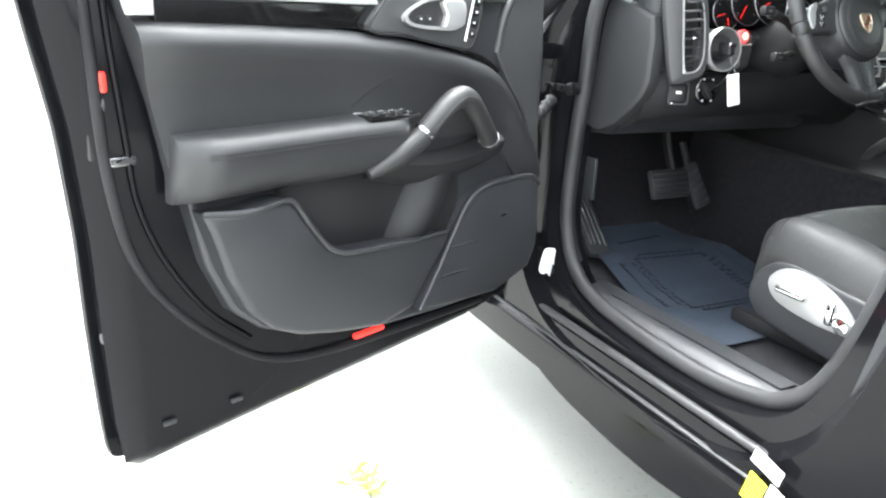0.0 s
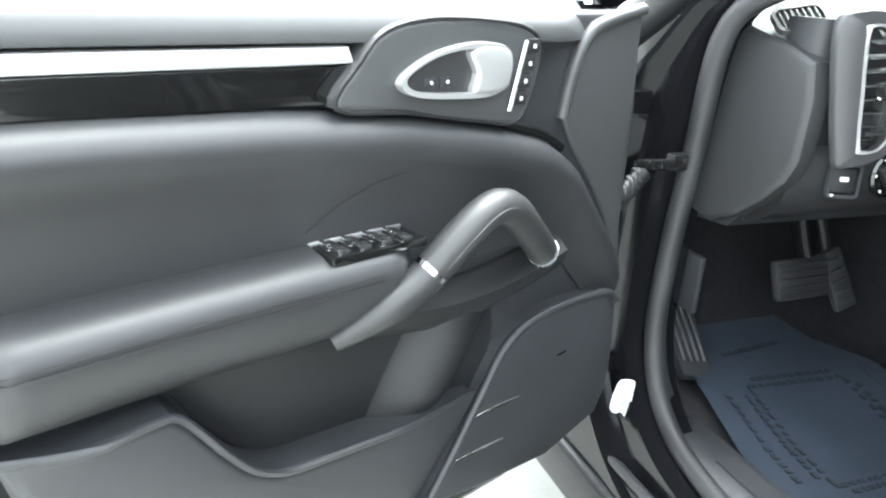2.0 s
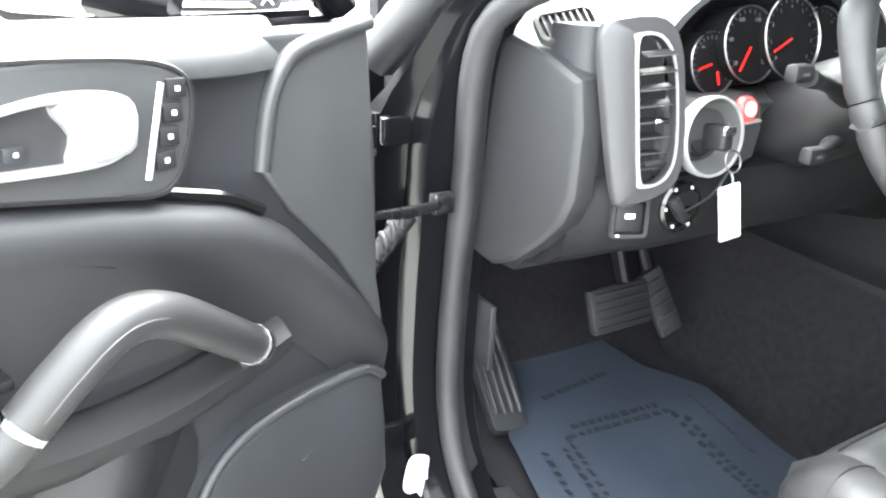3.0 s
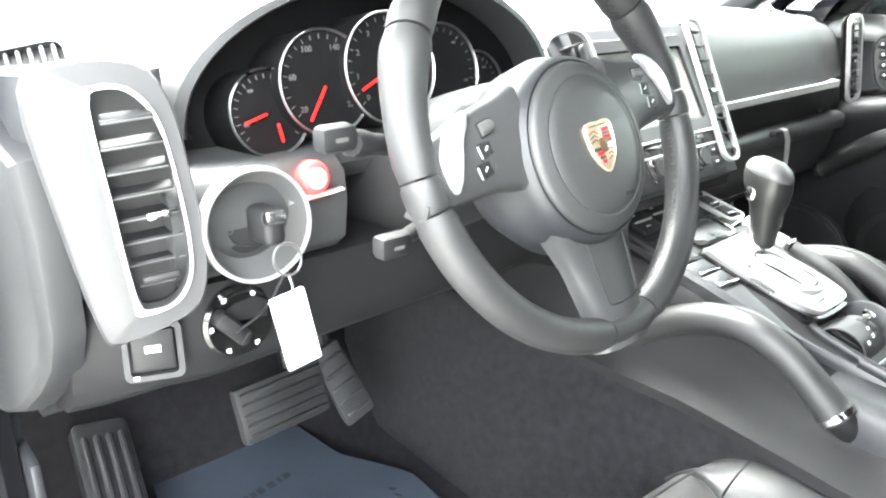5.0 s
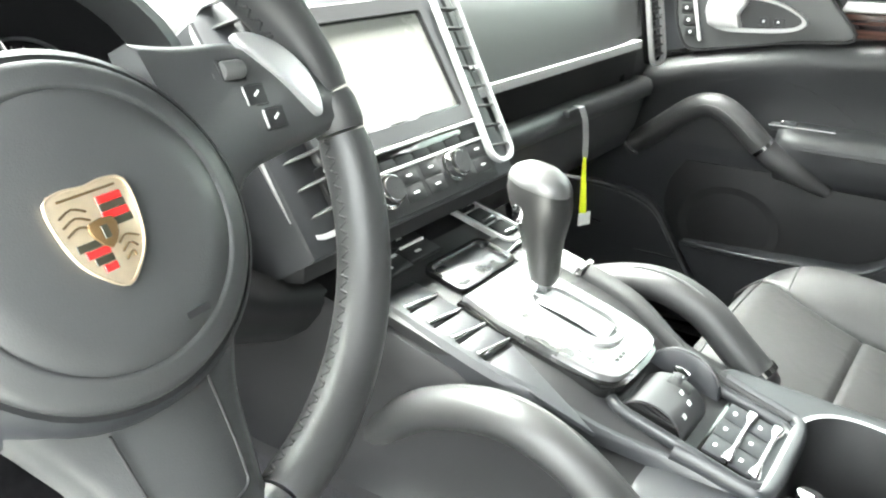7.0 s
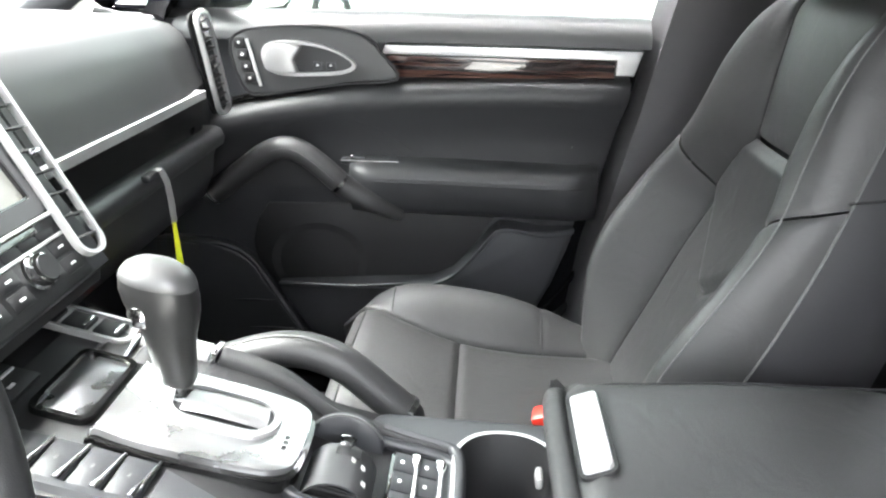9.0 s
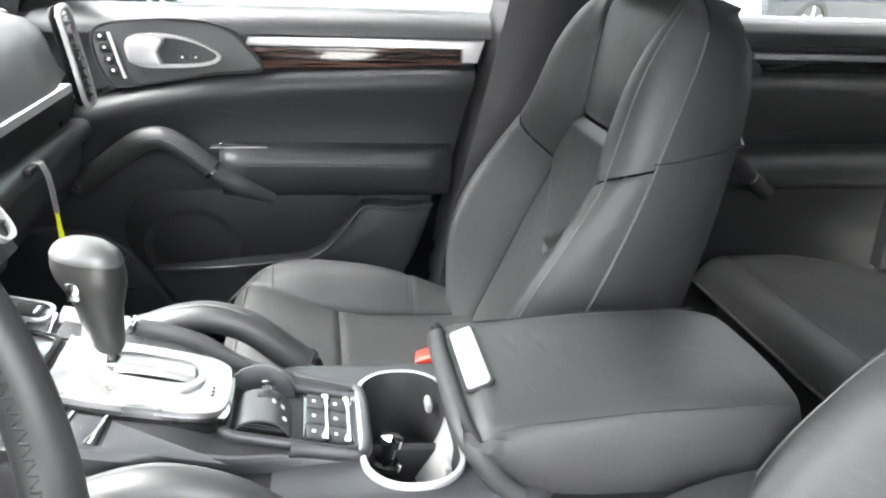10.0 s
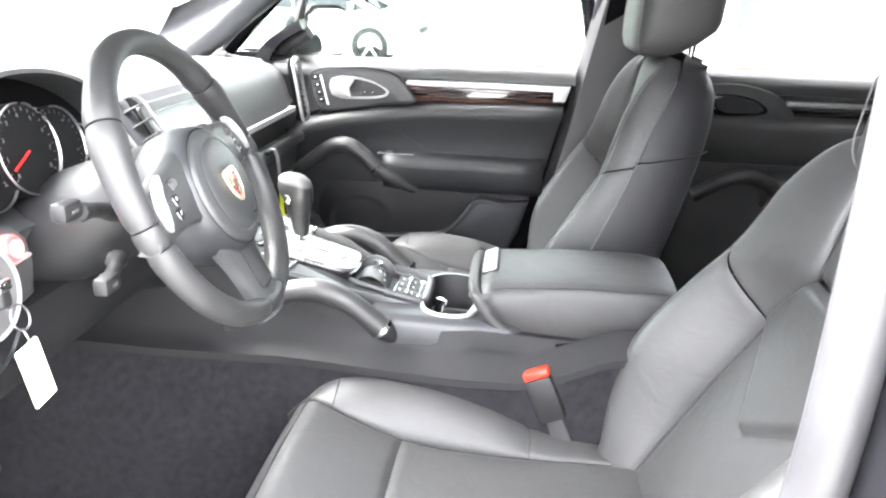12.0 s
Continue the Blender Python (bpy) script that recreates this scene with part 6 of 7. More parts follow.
# lighter plastic than the body, for the light on the shoulder's top
part("cup_deck", put(loft([[(x, y, -0.012) for x, y in rrect(0.192, 0.096, 0.042, 8)], [(x, y, 0.001) for x, y in rrect(0.192, 0.096, 0.042, 8)], shoulder(0.018, 0.001), shoulder(0.010, -0.001), shoulder(0.004, -0.006), shoulder(0.0, -0.014), shoulder(-0.003, -0.034), shoulder(-0.004, -0.062), shoulder(-0.004, -0.090)], True, False), CUP), HARD, con, "smooth grey shoulder round the cup holder", 60)
well = loft([[(x, y, 0.006) for x, y in cup_i], [(x * 0.97, y * 0.97, -0.004) for x, y in cup_i], [(x * 0.90, y * 0.90, -0.070) for x, y in cup_i]], True, False)
part("cup_well", put(join(well, put(plate([(x * 0.90, y * 0.90) for x, y in cup_i], 0.002, 0.0), Matrix.Translation((0, 0, -0.071)))), CUP), DARK, cup, "dark cup well", 50)
part("cup_divider", put(rbox(0.012, 0.072, 0.045, (0.0, 0, -0.046), 0.004), CUP), DARK, cup)
for x, y in ((0.055, -0.030), (-0.050, -0.033)):
    part("cup_tab", put(rbox(0.020, 0.007, 0.012, (x, y, -0.012), 0.003), CUP), SILVER_PAINT, cup, "pale rubber tab")
part("lighter", put(join(lathe([(0.016, -0.030), (0.016, -0.026), (0.012, -0.024)], 20), lathe([(0.007, -0.026), (0.007, -0.010), (0.011, -0.008), (0.011, 0.0), (0.0005, 0.002)], 20)), CUP @ Matrix.Translation((-0.020, 0.016, 0.002)) @ pose(0, 0, 0, 12, 8, 0)), CHROME, cup, "chrome cigarette lighter", 50)
# the pale colour also carries the light on this upward slope
liner = lambda a, b: (-0.004 + 0.036 * (2 * a - 1) * (0.75 + 0.25 * b), -0.0425 + 0.006 * b + 0.026 * b * math.sin(math.pi * a), -0.003 - 0.056 * b)
part("cup_liner", put(sheet(liner, 20, 10), CUP), SILVER_PAINT, cup, "pale sloping wall between the cups", 80)
# armrest: a thick padded lid over a base, its front edge swept up and back
arm = thing("console_armrest", "black leather centre armrest lid with a silver release button", "armrest", (MID, 0.14, 0.74))
ARM_Z = lambda y: 0.832 + 0.008 * smooth_step2((0.29 - y) / 0.18)
ARM_LO = [(-0.03, 0.738), (0.14, 0.738), (0.19, 0.741), (0.225, 0.750), (0.25, 0.763), (0.27, 0.780), (0.285, 0.797), (0.297, 0.812)]


def smooth_step2(x):
    x = max(0.0, min(1.0, x))
    return x * x * (3 - 2 * x)


def arm_ring(y, grow=0.0):
    e = min(1.0, max(0.0, (0.300 - y) / 0.022)) ** 0.5
    e2 = min(1.0, max(0.0, (y + 0.022) / 0.045)) ** 0.5
    lo = lerp(y, ARM_LO) - grow
    z = max(lo + 0.008, 0.800 + (ARM_Z(y) - 0.800) * e * (0.80 + 0.20 * e2)) + grow
    h = 0.109 * (0.93 + 0.07 * e) * (0.90 + 0.10 * e2) + grow
    m = lo + (z - lo) * 0.45
    half = [(h - 0.022, lo), (h - 0.008, lo + 0.005), (h - 0.001, lo + 0.016), (h, m), (h - 0.003, lo + (z - lo) * 0.78), (h - 0.009, z - 0.010), (h - 0.0125, z - 0.0055), (h - 0.018, z - 0.002), (h - 0.030, z + 0.001), (h * 0.45, z + 0.004)]
    return [(MID - x, y, zz) for x, zz in half] + [(MID, y, z + 0.005)] + [(MID + x, y, zz) for x, zz in reversed(half)]


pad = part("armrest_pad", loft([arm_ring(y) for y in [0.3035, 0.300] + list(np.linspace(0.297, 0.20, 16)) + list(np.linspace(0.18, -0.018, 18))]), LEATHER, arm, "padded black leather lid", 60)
for k in (-1, 1):
    part("pad_seam", tube(spline([(MID + k * 0.088, 0.292, 0.806)] + [(MID + k * (0.0968 if y > 0.27 else 0.0972), y, ARM_Z(y) - (0.010 if y > 0.27 else 0.0045)) for y in np.linspace(0.276, 0.0, 12)], 3), 0.0010, 5), DARK, pad)
part("release_button", put(plate(rrect(0.104, 0.024, 0.005), 0.006, 0.002), frame_of((MID + 0.010, 0.278, 0.8345), (1, 0, 0), (0, 0.36, 0.94))), SILVER_PAINT, arm, "bright silver release button")
part("button_gap", put(frame_ring(rrect(0.112, 0.031, 0.008), rrect(0.104, 0.024, 0.005), 0.003), frame_of((MID + 0.010, 0.278, 0.8335), (1, 0, 0), (0, 0.36, 0.94))), DARK, arm)
lip = [(-0.104, 0.19, 0.737), (-0.106, 0.222, 0.746), (-0.106, 0.247, 0.758), (-0.105, 0.268, 0.775), (-0.102, 0.284, 0.795), (-0.094, 0.2965, 0.812), (-0.070, 0.3015, 0.819)]
lip = lip + [(0.0, 0.303, 0.821)] + [(-x, y, z) for x, y, z in reversed(lip)]
part("armrest_lip", tube(spline([(MID + x, y, z) for x, y, z in lip], 5), (0.0105, 0.0105), 12), LEATHER, arm, "grey front lip under the lid", 60)
part("armrest_base", rbox(0.190, 0.30, 0.05, (MID, 0.125, 0.728), 0.012), HARD, arm, "grey armrest base")
# grab rails on both flanks
for k in (-1, 1):
    x, r_ = MID + k * (0.126 if k < 0 else 0.140), (0.006 if k < 0 else 0.014)
    path = spline([(x - k * 0.004, 0.700, 0.735), (x, 0.655, 0.772 + r_), (x + k * 0.002, 0.605, 0.799 + r_), (x + k * 0.003, 0.552, 0.810 + r_), (x + k * 0.002, 0.505, 0.797 + r_), (x, 0.465, 0.771 + r_ * 0.6), (x - k * 0.001, 0.438, 0.750 + r_ * 0.4)], 6)
    rail = part("grab_rail", tube(path, (0.019, 0.018), 14), LEATHER_WORN, con, "arched black leather grab rail", 60)
    part("rail_seam", tube([(p[0] - k * 0.006, p[1], p[2] + 0.0175) for p in path[4:-3]], 0.0013, 5), SEAM, rail)
    a, b = Vector(path[-3]), Vector(path[-2])
    part("rail_collar", tube([a, a + (b - a).normalized() * 0.006], 0.0205, 14), CHROME, rail, "chrome collar")
    part("rail_foot", tube([path[-2], path[-1], Vector(path[-1]) + Vector((-k * 0.016, -0.012, -0.022))], [(0.018, 0.017), (0.017, 0.016), (0.012, 0.012)], 12), DARK, rail, "", 60)

# ---------------------------------------------------------------- gear selector
gear = thing("gear_selector", "black leather gear lever with a silver collar", "gear lever", (0.035, 0.618, 0.83))
g0 = Vector((0.037, 0.616, 0.832))
part("lever_shaft", tube([g0, g0 + Vector((0, 0.004, 0.045))], 0.0075, 12), CHROME, gear, "chrome shaft", 60)
part("lever_collar", put(lathe([(0.020, 0.0), (0.019, 0.006), (0.012, 0.014), (0.010, 0.022)], 20), frame_of(g0 + Vector((0, 0, -0.004)), (1, 0, 0), (0, -0.1, 1))), SILVER, gear, "", 60)
rings = []
for z, a, b, dy in ((0.028, 0.0115, 0.0125, 0.0), (0.034, 0.0142, 0.0155, 0.0), (0.055, 0.0160, 0.0178, 0.001), (0.072, 0.0178, 0.0200, 0.002), (0.085, 0.0196, 0.0242, 0.003), (0.097, 0.0214, 0.0288, 0.005), (0.108, 0.0220, 0.0302, 0.006), (0.118, 0.0212, 0.0290, 0.006), (0.127, 0.0178, 0.0248, 0.005), (0.133, 0.010, 0.015, 0.004)):
    rings.append([g0 + Vector((a * math.copysign(abs(math.cos(t)) ** 0.85, math.cos(t)), dy + b * math.copysign(abs(math.sin(t)) ** 0.85, math.sin(t)), z + 0.22 * (b * math.sin(t)))) for t in np.linspace(0, 2 * math.pi, 33)[:-1]])
knob = part("lever_knob", loft(rings), KNOB_LEATHER, gear, "black leather knob", 60)
# the cap's paler grey holds the highlight on the knob's top
cap = []
for z, a, b, dy in ((0.1165, 0.0208, 0.0288, 0.006), (0.1185, 0.0216, 0.0294, 0.006), (0.1230, 0.0204, 0.0280, 0.0057), (0.1276, 0.0178, 0.0250, 0.005), (0.1338, 0.0102, 0.0152, 0.004), (0.1352, 0.003, 0.005, 0.004)):
    cap.append([g0 + Vector((a * math.copysign(abs(math.cos(t)) ** 0.85, math.cos(t)), dy + b * math.copysign(abs(math.sin(t)) ** 0.85, math.sin(t)), z + 0.0004 + 0.22 * (b * math.sin(t)))) for t in np.linspace(0, 2 * math.pi, 33)[:-1]])
part("knob_top", loft(cap), BOWL, knob, "knob top plate, paled for the light on it", 60)
part("knob_button", put(rbox(0.006, 0.012, 0.018, (0, 0, 0), 0.003), pose(g0.x - 0.0185, g0.y + 0.016, g0.z + 0.094)), CHROME, knob, "chrome unlock button")

# ---------------------------------------------------------------- seat belt buckles
def buckle(x, y, z, lean, turn=0, tip=6, across=True):
    b = thing("belt_buckle", "black seat belt buckle with a red release button", "seat belt buckle", (x, y, z - 0.20), "belt buckles")
    m = pose(x, y, z, tip, lean, turn) @ pose(0, 0, 0, 0, 0, 0 if across else 80)
    part("buckle_body", put(rbox(0.044, 0.026, 0.075, (0, 0, -0.050), 0.006), m), DARK, b)
    part("buckle_button", put(rbox(0.041, 0.023, 0.014, (0, 0, -0.007), 0.004), m), RED_PLASTIC, b, "red release button")
    part("buckle_stem", put(rbox(0.030, 0.012, 0.150, (0, 0, -0.155), 0.004), m), RUBBER, b)


buckle(-0.140, 0.198, 0.722, 6, 0, -24, False)
buckle(0.182, 0.294, 0.756, -4, 0, -24, False)

# ---------------------------------------------------------------- front seats
HW = [(-0.06, 0.200), (0.05, 0.224), (0.15, 0.236), (0.25, 0.229), (0.33, 0.214), (0.42, 0.194), (0.48, 0.173), (0.515, 0.148), (0.535, 0.112)]
HW_WIDE = [(-0.06, 0.210), (0.05, 0.246), (0.15, 0.266), (0.25, 0.266), (0.33, 0.256), (0.42, 0.234), (0.48, 0.208), (0.515, 0.176), (0.535, 0.132)]
BD = [(-0.06, 0.050), (0.05, 0.084), (0.12, 0.087), (0.22, 0.066), (0.30, 0.047), (0.36, 0.046), (0.42, 0.046), (0.48, 0.034), (0.535, 0.006)]
AI = [(-0.10, 0.118), (-0.03, 0.132), (0.05, 0.144), (0.15, 0.149), (0.22, 0.148), (0.255, 0.141), (0.29, 0.121), (0.32, 0.096), (0.345, 0.083), (0.40, 0.086), (0.46, 0.096), (0.50, 0.108), (0.535, 0.104)]
MD = [(-0.10, 0.016), (-0.03, 0.006), (0.05, -0.006), (0.15, -0.016), (0.24, -0.026), (0.30, -0.020), (0.34, -0.012), (0.42, 0.002), (0.50, 0.008), (0.535, -0.002)]
PD = [(-0.06, 0.020), (0.10, 0.016), (0.20, 0.008), (0.31, -0.002), (0.42, -0.008), (0.535, -0.020)]


def smooth01(x):
    x = max(0.0, min(1.0, x))
    return x * x * (3 - 2 * x)


def seat(name, label, x0, base, recline, driver):
    """base: y and z of the crease at the foot of the backrest's middle."""
    s = thing(name, label, "car seat", (x0, base[0] + 0.25, 0.42), "front seats")
    rc = radians(recline)
    hw_at = HW_WIDE if driver else HW
    up, fw = Vector((0, -math.sin(rc), math.cos(rc))), Vector((0, math.cos(rc), math.sin(rc)))
    org = Vector((x0, base[0], base[1]))
    B = lambda a, t, d: org + Vector((a, 0, 0)) + up * t + fw * d

    def edge_drop(q, width):
        """How far a panel's surface sinks next to a seam."""
        return -0.0035 * math.exp(-(q / (0.62 * width)) ** 2)

    # middle panels: lower and upper insert, neck
    def middle(t0, t1, nm, lab, bulge):
        def f(u, v):
            t = t0 + (t1 - t0) * v
            ai = curve(t, AI)
            a = (2 * u - 1) * (ai - 0.0015)
            q = min((1 - abs(2 * u - 1)) * ai, (t - t0) if t0 > 0 else 1.0, t1 - t)
            d = curve(t, MD) + bulge * (1 - (2 * u - 1) ** 2) + edge_drop(q, 0.006)
            if nm == "back_insert":
                # a padded field over a seam in the shape of a V from the upper corners to the middle
                line = 0.138 + 0.77 * abs(a)
                h = (t - line) * 0.79
                d += 0.0115 * smooth01(h / 0.012) - 0.006 * math.exp(-(h / 0.004) ** 2) - 0.0095 * smooth01((0.338 - t) / -0.02 + 1.0)
            return B(a, t, d)
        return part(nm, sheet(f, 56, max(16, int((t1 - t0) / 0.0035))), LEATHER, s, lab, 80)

    middle(-0.10, 0.338, "back_insert", "smooth black leather back insert", 0.006)
    middle(0.344, 0.535, "neck_panel", "black leather upper back panel", 0.010)
    # bolsters and shoulder wings: curl from the seam round the side to the shell
    for k in (-1, 1):
        for t0, t1, nm in ((-0.10, 0.300, "back_bolster"), (0.303, 0.535, "shoulder_wing")):
            def f(u, v, k=k, t0=t0, t1=t1, nm=nm):
                # the wing's seam runs down towards the outside
                tilt = -0.095 * (u - 0.65)
                lo, hi = (t0 if t0 < 0 else t0 - tilt), (t1 if t1 > 0.5 else t1 - tilt)
                v = v - 0.10 * math.sin(2 * math.pi * v)
                t = lo + (hi - lo) * v
                ai, hw, bd = curve(t, AI), curve(t, hw_at), curve(t, BD)
                w = hw - ai
                md, pd = curve(t, MD), curve(t, PD)
                sec = [(ai, md - 0.006), (ai + 0.05 * w, md + 0.12 * (bd - md) + 0.003), (ai + 0.28 * w, md + 0.60 * (bd - md)), (ai + 0.50 * w, md + 0.93 * (bd - md)), (ai + 0.70 * w, bd), (ai + 0.87 * w, pd + 0.78 * (bd - pd)), (ai + 0.97 * w, pd + 0.40 * (bd - pd)), (hw + 0.001, pd)]
                x = u * (len(sec) - 1)
                i = min(int(x), len(sec) - 2)
                g = x - i
                p = [Vector(sec[min(max(i + j, 0), len(sec) - 1)]) for j in (-1, 0, 1, 2)]
                c = 0.5 * (2 * p[1] + (p[2] - p[0]) * g + (2 * p[0] - 5 * p[1] + 4 * p[2] - p[3]) * g * g + (3 * p[1] - p[0] - 3 * p[2] + p[3]) * g ** 3)
                q = min((t - lo) if t0 > 0 else 1.0, (hi - t) if t1 < 0.5 else 1.0)
                return B(k * c.x, t, c.y + edge_drop(q, 0.006))
            pn = part(nm, sheet(f, 36, 40), LEATHER, s, "rounded black leather side bolster" if nm == "back_bolster" else "black leather shoulder wing", 80)
        # dark tube along the seam paints the shadow in the backrest's crease
        crease = [B(k * curve(t, AI), t, curve(t, MD) - 0.0015) for t in np.linspace(-0.09, 0.53, 60)]
        part("crease_seam_shade", tube(crease, 0.0024, 6), DARK, pn)
        # piping along the shell
        pip = [B(k * (curve(t, hw_at) + 0.001), t, curve(t, PD) - 0.001) for t in np.linspace(-0.05, 0.50, 24)]
        part("piping", tube(pip, 0.0015, 6), PIPING, pn)
        st = [B(k * (curve(t, AI) + 0.80 * (curve(t, hw_at) - curve(t, AI))), t, curve(t, PD) + 0.90 * (curve(t, BD) - curve(t, PD)) + 0.0008) for t in np.linspace(-0.03, 0.515, 40)]
        part("stitching", tube(st, 0.0011, 5), SEAM, pn)
    # back shell, in a darker material that holds its shade
    rings = []
    for t in list(np.linspace(-0.10, 0.50, 14)) + [0.52, 0.535, 0.545]:
        hw = curve(t, hw_at) + 0.0
        k = 1.0 if t < 0.5 else max(0.25, 1 - (t - 0.5) / 0.06)
        bf = curve(t, PD) - 0.003
        dp = curve(t, [(-0.1, 0.12), (0.1, 0.135), (0.40, 0.125), (0.5, 0.105), (0.545, 0.07)])
        rings.append([B(a, t, d) for a, d in ((-hw, bf), (-hw - 0.004, bf - 0.020), (-hw - 0.004, -0.070), (-hw + 0.012, -dp * 0.85), (-hw * 0.7, -dp), (0, -dp - 0.006), (hw * 0.7, -dp), (hw - 0.012, -dp * 0.85), (hw + 0.004, -0.070), (hw + 0.004, bf - 0.020), (hw, bf), (hw * 0.55, -0.030), (0, -0.030), (-hw * 0.55, -0.030))])
    shell = part("back_shell", loft(rings), SHADED_SHELL, s, "black seat back shell with its shade in the colour", 70)
    for k in (-1, 1):
        part("shell_seam", tube([B(k * a, t, d) for a, d, t in ((0.2125, 0.000, 0.338), (0.2145, -0.020, 0.348), (0.2120, -0.068, 0.374), (0.199, -0.106, 0.394), (0.15, -0.130, 0.40))], 0.0018, 5), DARK, shell)
    # head restraint on two posts
    H = frame_of(B(0, 0.468, 0.016) if driver else B(0, 0.515, 0.051), (1, 0, 0), (0, -math.sin(radians(recline - 17)), math.cos(radians(recline - 17))))
    for k in (-1, 1):
        part("headrest_post", tube([B(k * 0.052, 0.49, -0.060), H @ Vector((k * 0.052, -0.105, 0.07))], 0.0065, 10), CHROME, s, "chrome post", 60)
        part("post_guide", tube([B(k * 0.052, 0.525, -0.058), B(k * 0.052, 0.552, -0.058)], 0.014, 12), DARK, s)
    rings = []
    for z, w, f0, b0 in ((0.0, 0.080, -0.006, -0.036), (0.003, 0.098, 0.006, -0.052), (0.012, 0.112, 0.015, -0.078), (0.030, 0.121, 0.020, -0.108), (0.055, 0.126, 0.021, -0.138), (0.070, 0.127, 0.021, -0.145), (0.13, 0.128, 0.018, -0.148), (0.17, 0.124, 0.010, -0.142), (0.195, 0.110, -0.008, -0.126), (0.207, 0.08, -0.035, -0.10)):
        rings.append([H @ Vector((w * math.copysign(abs(math.cos(q)) ** 0.42, math.cos(q)), (f0 + b0) / 2 + (f0 - b0) / 2 * math.copysign(abs(math.sin(q)) ** 0.45, math.sin(q)), z)) for q in np.linspace(0, 2 * math.pi, 45)[:-1]])
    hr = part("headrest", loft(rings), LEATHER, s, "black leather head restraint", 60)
    for k in (-1, 1):
        part("headrest_seam", tube(spline([H @ Vector((k * w, f, z)) for z, w, f in ((0.006, 0.094, 0.004), (0.030, 0.1135, 0.0125), (0.070, 0.1195, 0.0135), (0.13, 0.1205, 0.0105), (0.175, 0.1130, 0.001))], 4), 0.0014, 5), SEAM, hr)

    # cushion: y forward from the crease; the middle rises towards the front, the bolsters stand proud
    yb = 0.135 if not driver else 0.05
    zc = lambda y: curve(y, [(0.0, 0.612), (0.20, 0.608), (0.33, 0.614), (0.40, 0.626), (0.47, 0.650), (0.53, 0.668), (0.565, 0.660)])
    crest = lambda y: curve(y, [(0.0, 0.600), (0.15, 0.612), (0.20, 0.626), (0.26, 0.650), (0.32, 0.668), (0.38, 0.678), (0.44, 0.684), (0.49, 0.682), (0.53, 0.668), (0.56, 0.640), (0.585, 0.600)])
    AY = [(0.0, 0.140), (0.10, 0.148), (0.40, 0.146), (0.50, 0.156), (0.565, 0.182)]

    def cushion_mid(y0, y1, nm):
        def f(u, v):
            y = y0 + (y1 - y0) * v
            ai = curve(y, AY)
            a = (2 * u - 1) * (ai - 0.0015)
            q = min((1 - abs(2 * u - 1)) * ai, abs(y - 0.395))
            z, yy = zc(y), y
            if y > 0.525:
                r = (y - 0.525) / 0.040
                z, yy = zc(0.525) - 0.045 * (1 - math.cos(r * 1.5)), 0.525 + 0.045 * math.sin(r * 1.5)
            sag = -0.006 * math.exp(-((y - 0.20) / 0.10) ** 2) * (1 - (2 * u - 1) ** 2)
            return (x0 + a, yy, z + 0.009 * (1 - (2 * u - 1) ** 2) + sag + edge_drop(q, 0.009) * 1.7)
        return part(nm, sheet(f, 44, 48), LEATHER, s, "smooth black leather cushion panel", 80)

    cushion_mid(yb - 0.03, 0.3945, "cushion_insert")
    tp = cushion_mid(0.3955, 0.565, "thigh_panel")
    # seam across the front edge
    part("front_seam", tube([(x0 + x, 0.5455 - 0.10 * max(0.0, abs(x) - 0.12) ** 1.5, zc(0.525) - 0.0045 + 0.009 * (1 - (x / 0.172) ** 2)) for x in np.linspace(-0.168, 0.168, 17)], 0.0014, 5), DARK, tp)
    front = []
    for x in np.linspace(-0.245, 0.245, 28):
        e = smooth01((abs(x) - 0.16) / 0.085)
        front.append([(x0 + x, 0.556 - 0.03 * e, 0.648 - 0.012 * e), (x0 + x, 0.572 - 0.04 * e, 0.624), (x0 + x, 0.572 - 0.045 * e, 0.58), (x0 + x, 0.550 - 0.05 * e, 0.52), (x0 + x, 0.50, 0.505), (x0 + x, 0.50, 0.62)])
    part("cushion_front", loft(front), LEATHER, s, "black leather cushion front", 60)
    for k in (-1, 1):
        def f(u, v, k=k):
            y = yb - 0.04 + (0.585 - yb + 0.04) * v
            ai = curve(y, AY)
            hw = curve(y, [(0.0, 0.236), (0.20, 0.250), (0.35, 0.262), (0.48, 0.258), (0.55, 0.232), (0.585, 0.20)])
            z0 = zc(min(y, 0.55)) - max(0.0, y - 0.55) * 0.9
            zt = crest(y)
            w = hw - ai
            ys = 0.200 if driver else 0.266
            dip = -0.004 * math.exp(-((y - ys) / 0.005) ** 2)
            sec = [(ai, z0 - 0.012), (ai + 0.05 * w, z0 + 0.20 * (zt - z0) - 0.002), (ai + 0.30 * w, z0 + 0.76 * (zt - z0)), (ai + 0.56 * w, zt), (ai + 0.80 * w, zt - 0.006), (hw - 0.004, zt - 0.030), (hw + 0.004, zt - 0.075), (hw - 0.01, zt - 0.13)]
            x = u * (len(sec) - 1)
            i = min(int(x), len(sec) - 2)
            g = x - i
            p = [Vector(sec[min(max(i + j, 0), len(sec) - 1)]) for j in (-1, 0, 1, 2)]
            c = 0.5 * (2 * p[1] + (p[2] - p[0]) * g + (2 * p[0] - 5 * p[1] + 4 * p[2] - p[3]) * g * g + (3 * p[1] - p[0] - 3 * p[2] + p[3]) * g ** 3)
            return (x0 + k * c.x, y, c.y + dip)
        cb = part("cushion_bolster", sheet(f, 36, 72), LEATHER, s, "rounded black leather cushion bolster", 80)
        ys = 0.200 if driver else 0.266
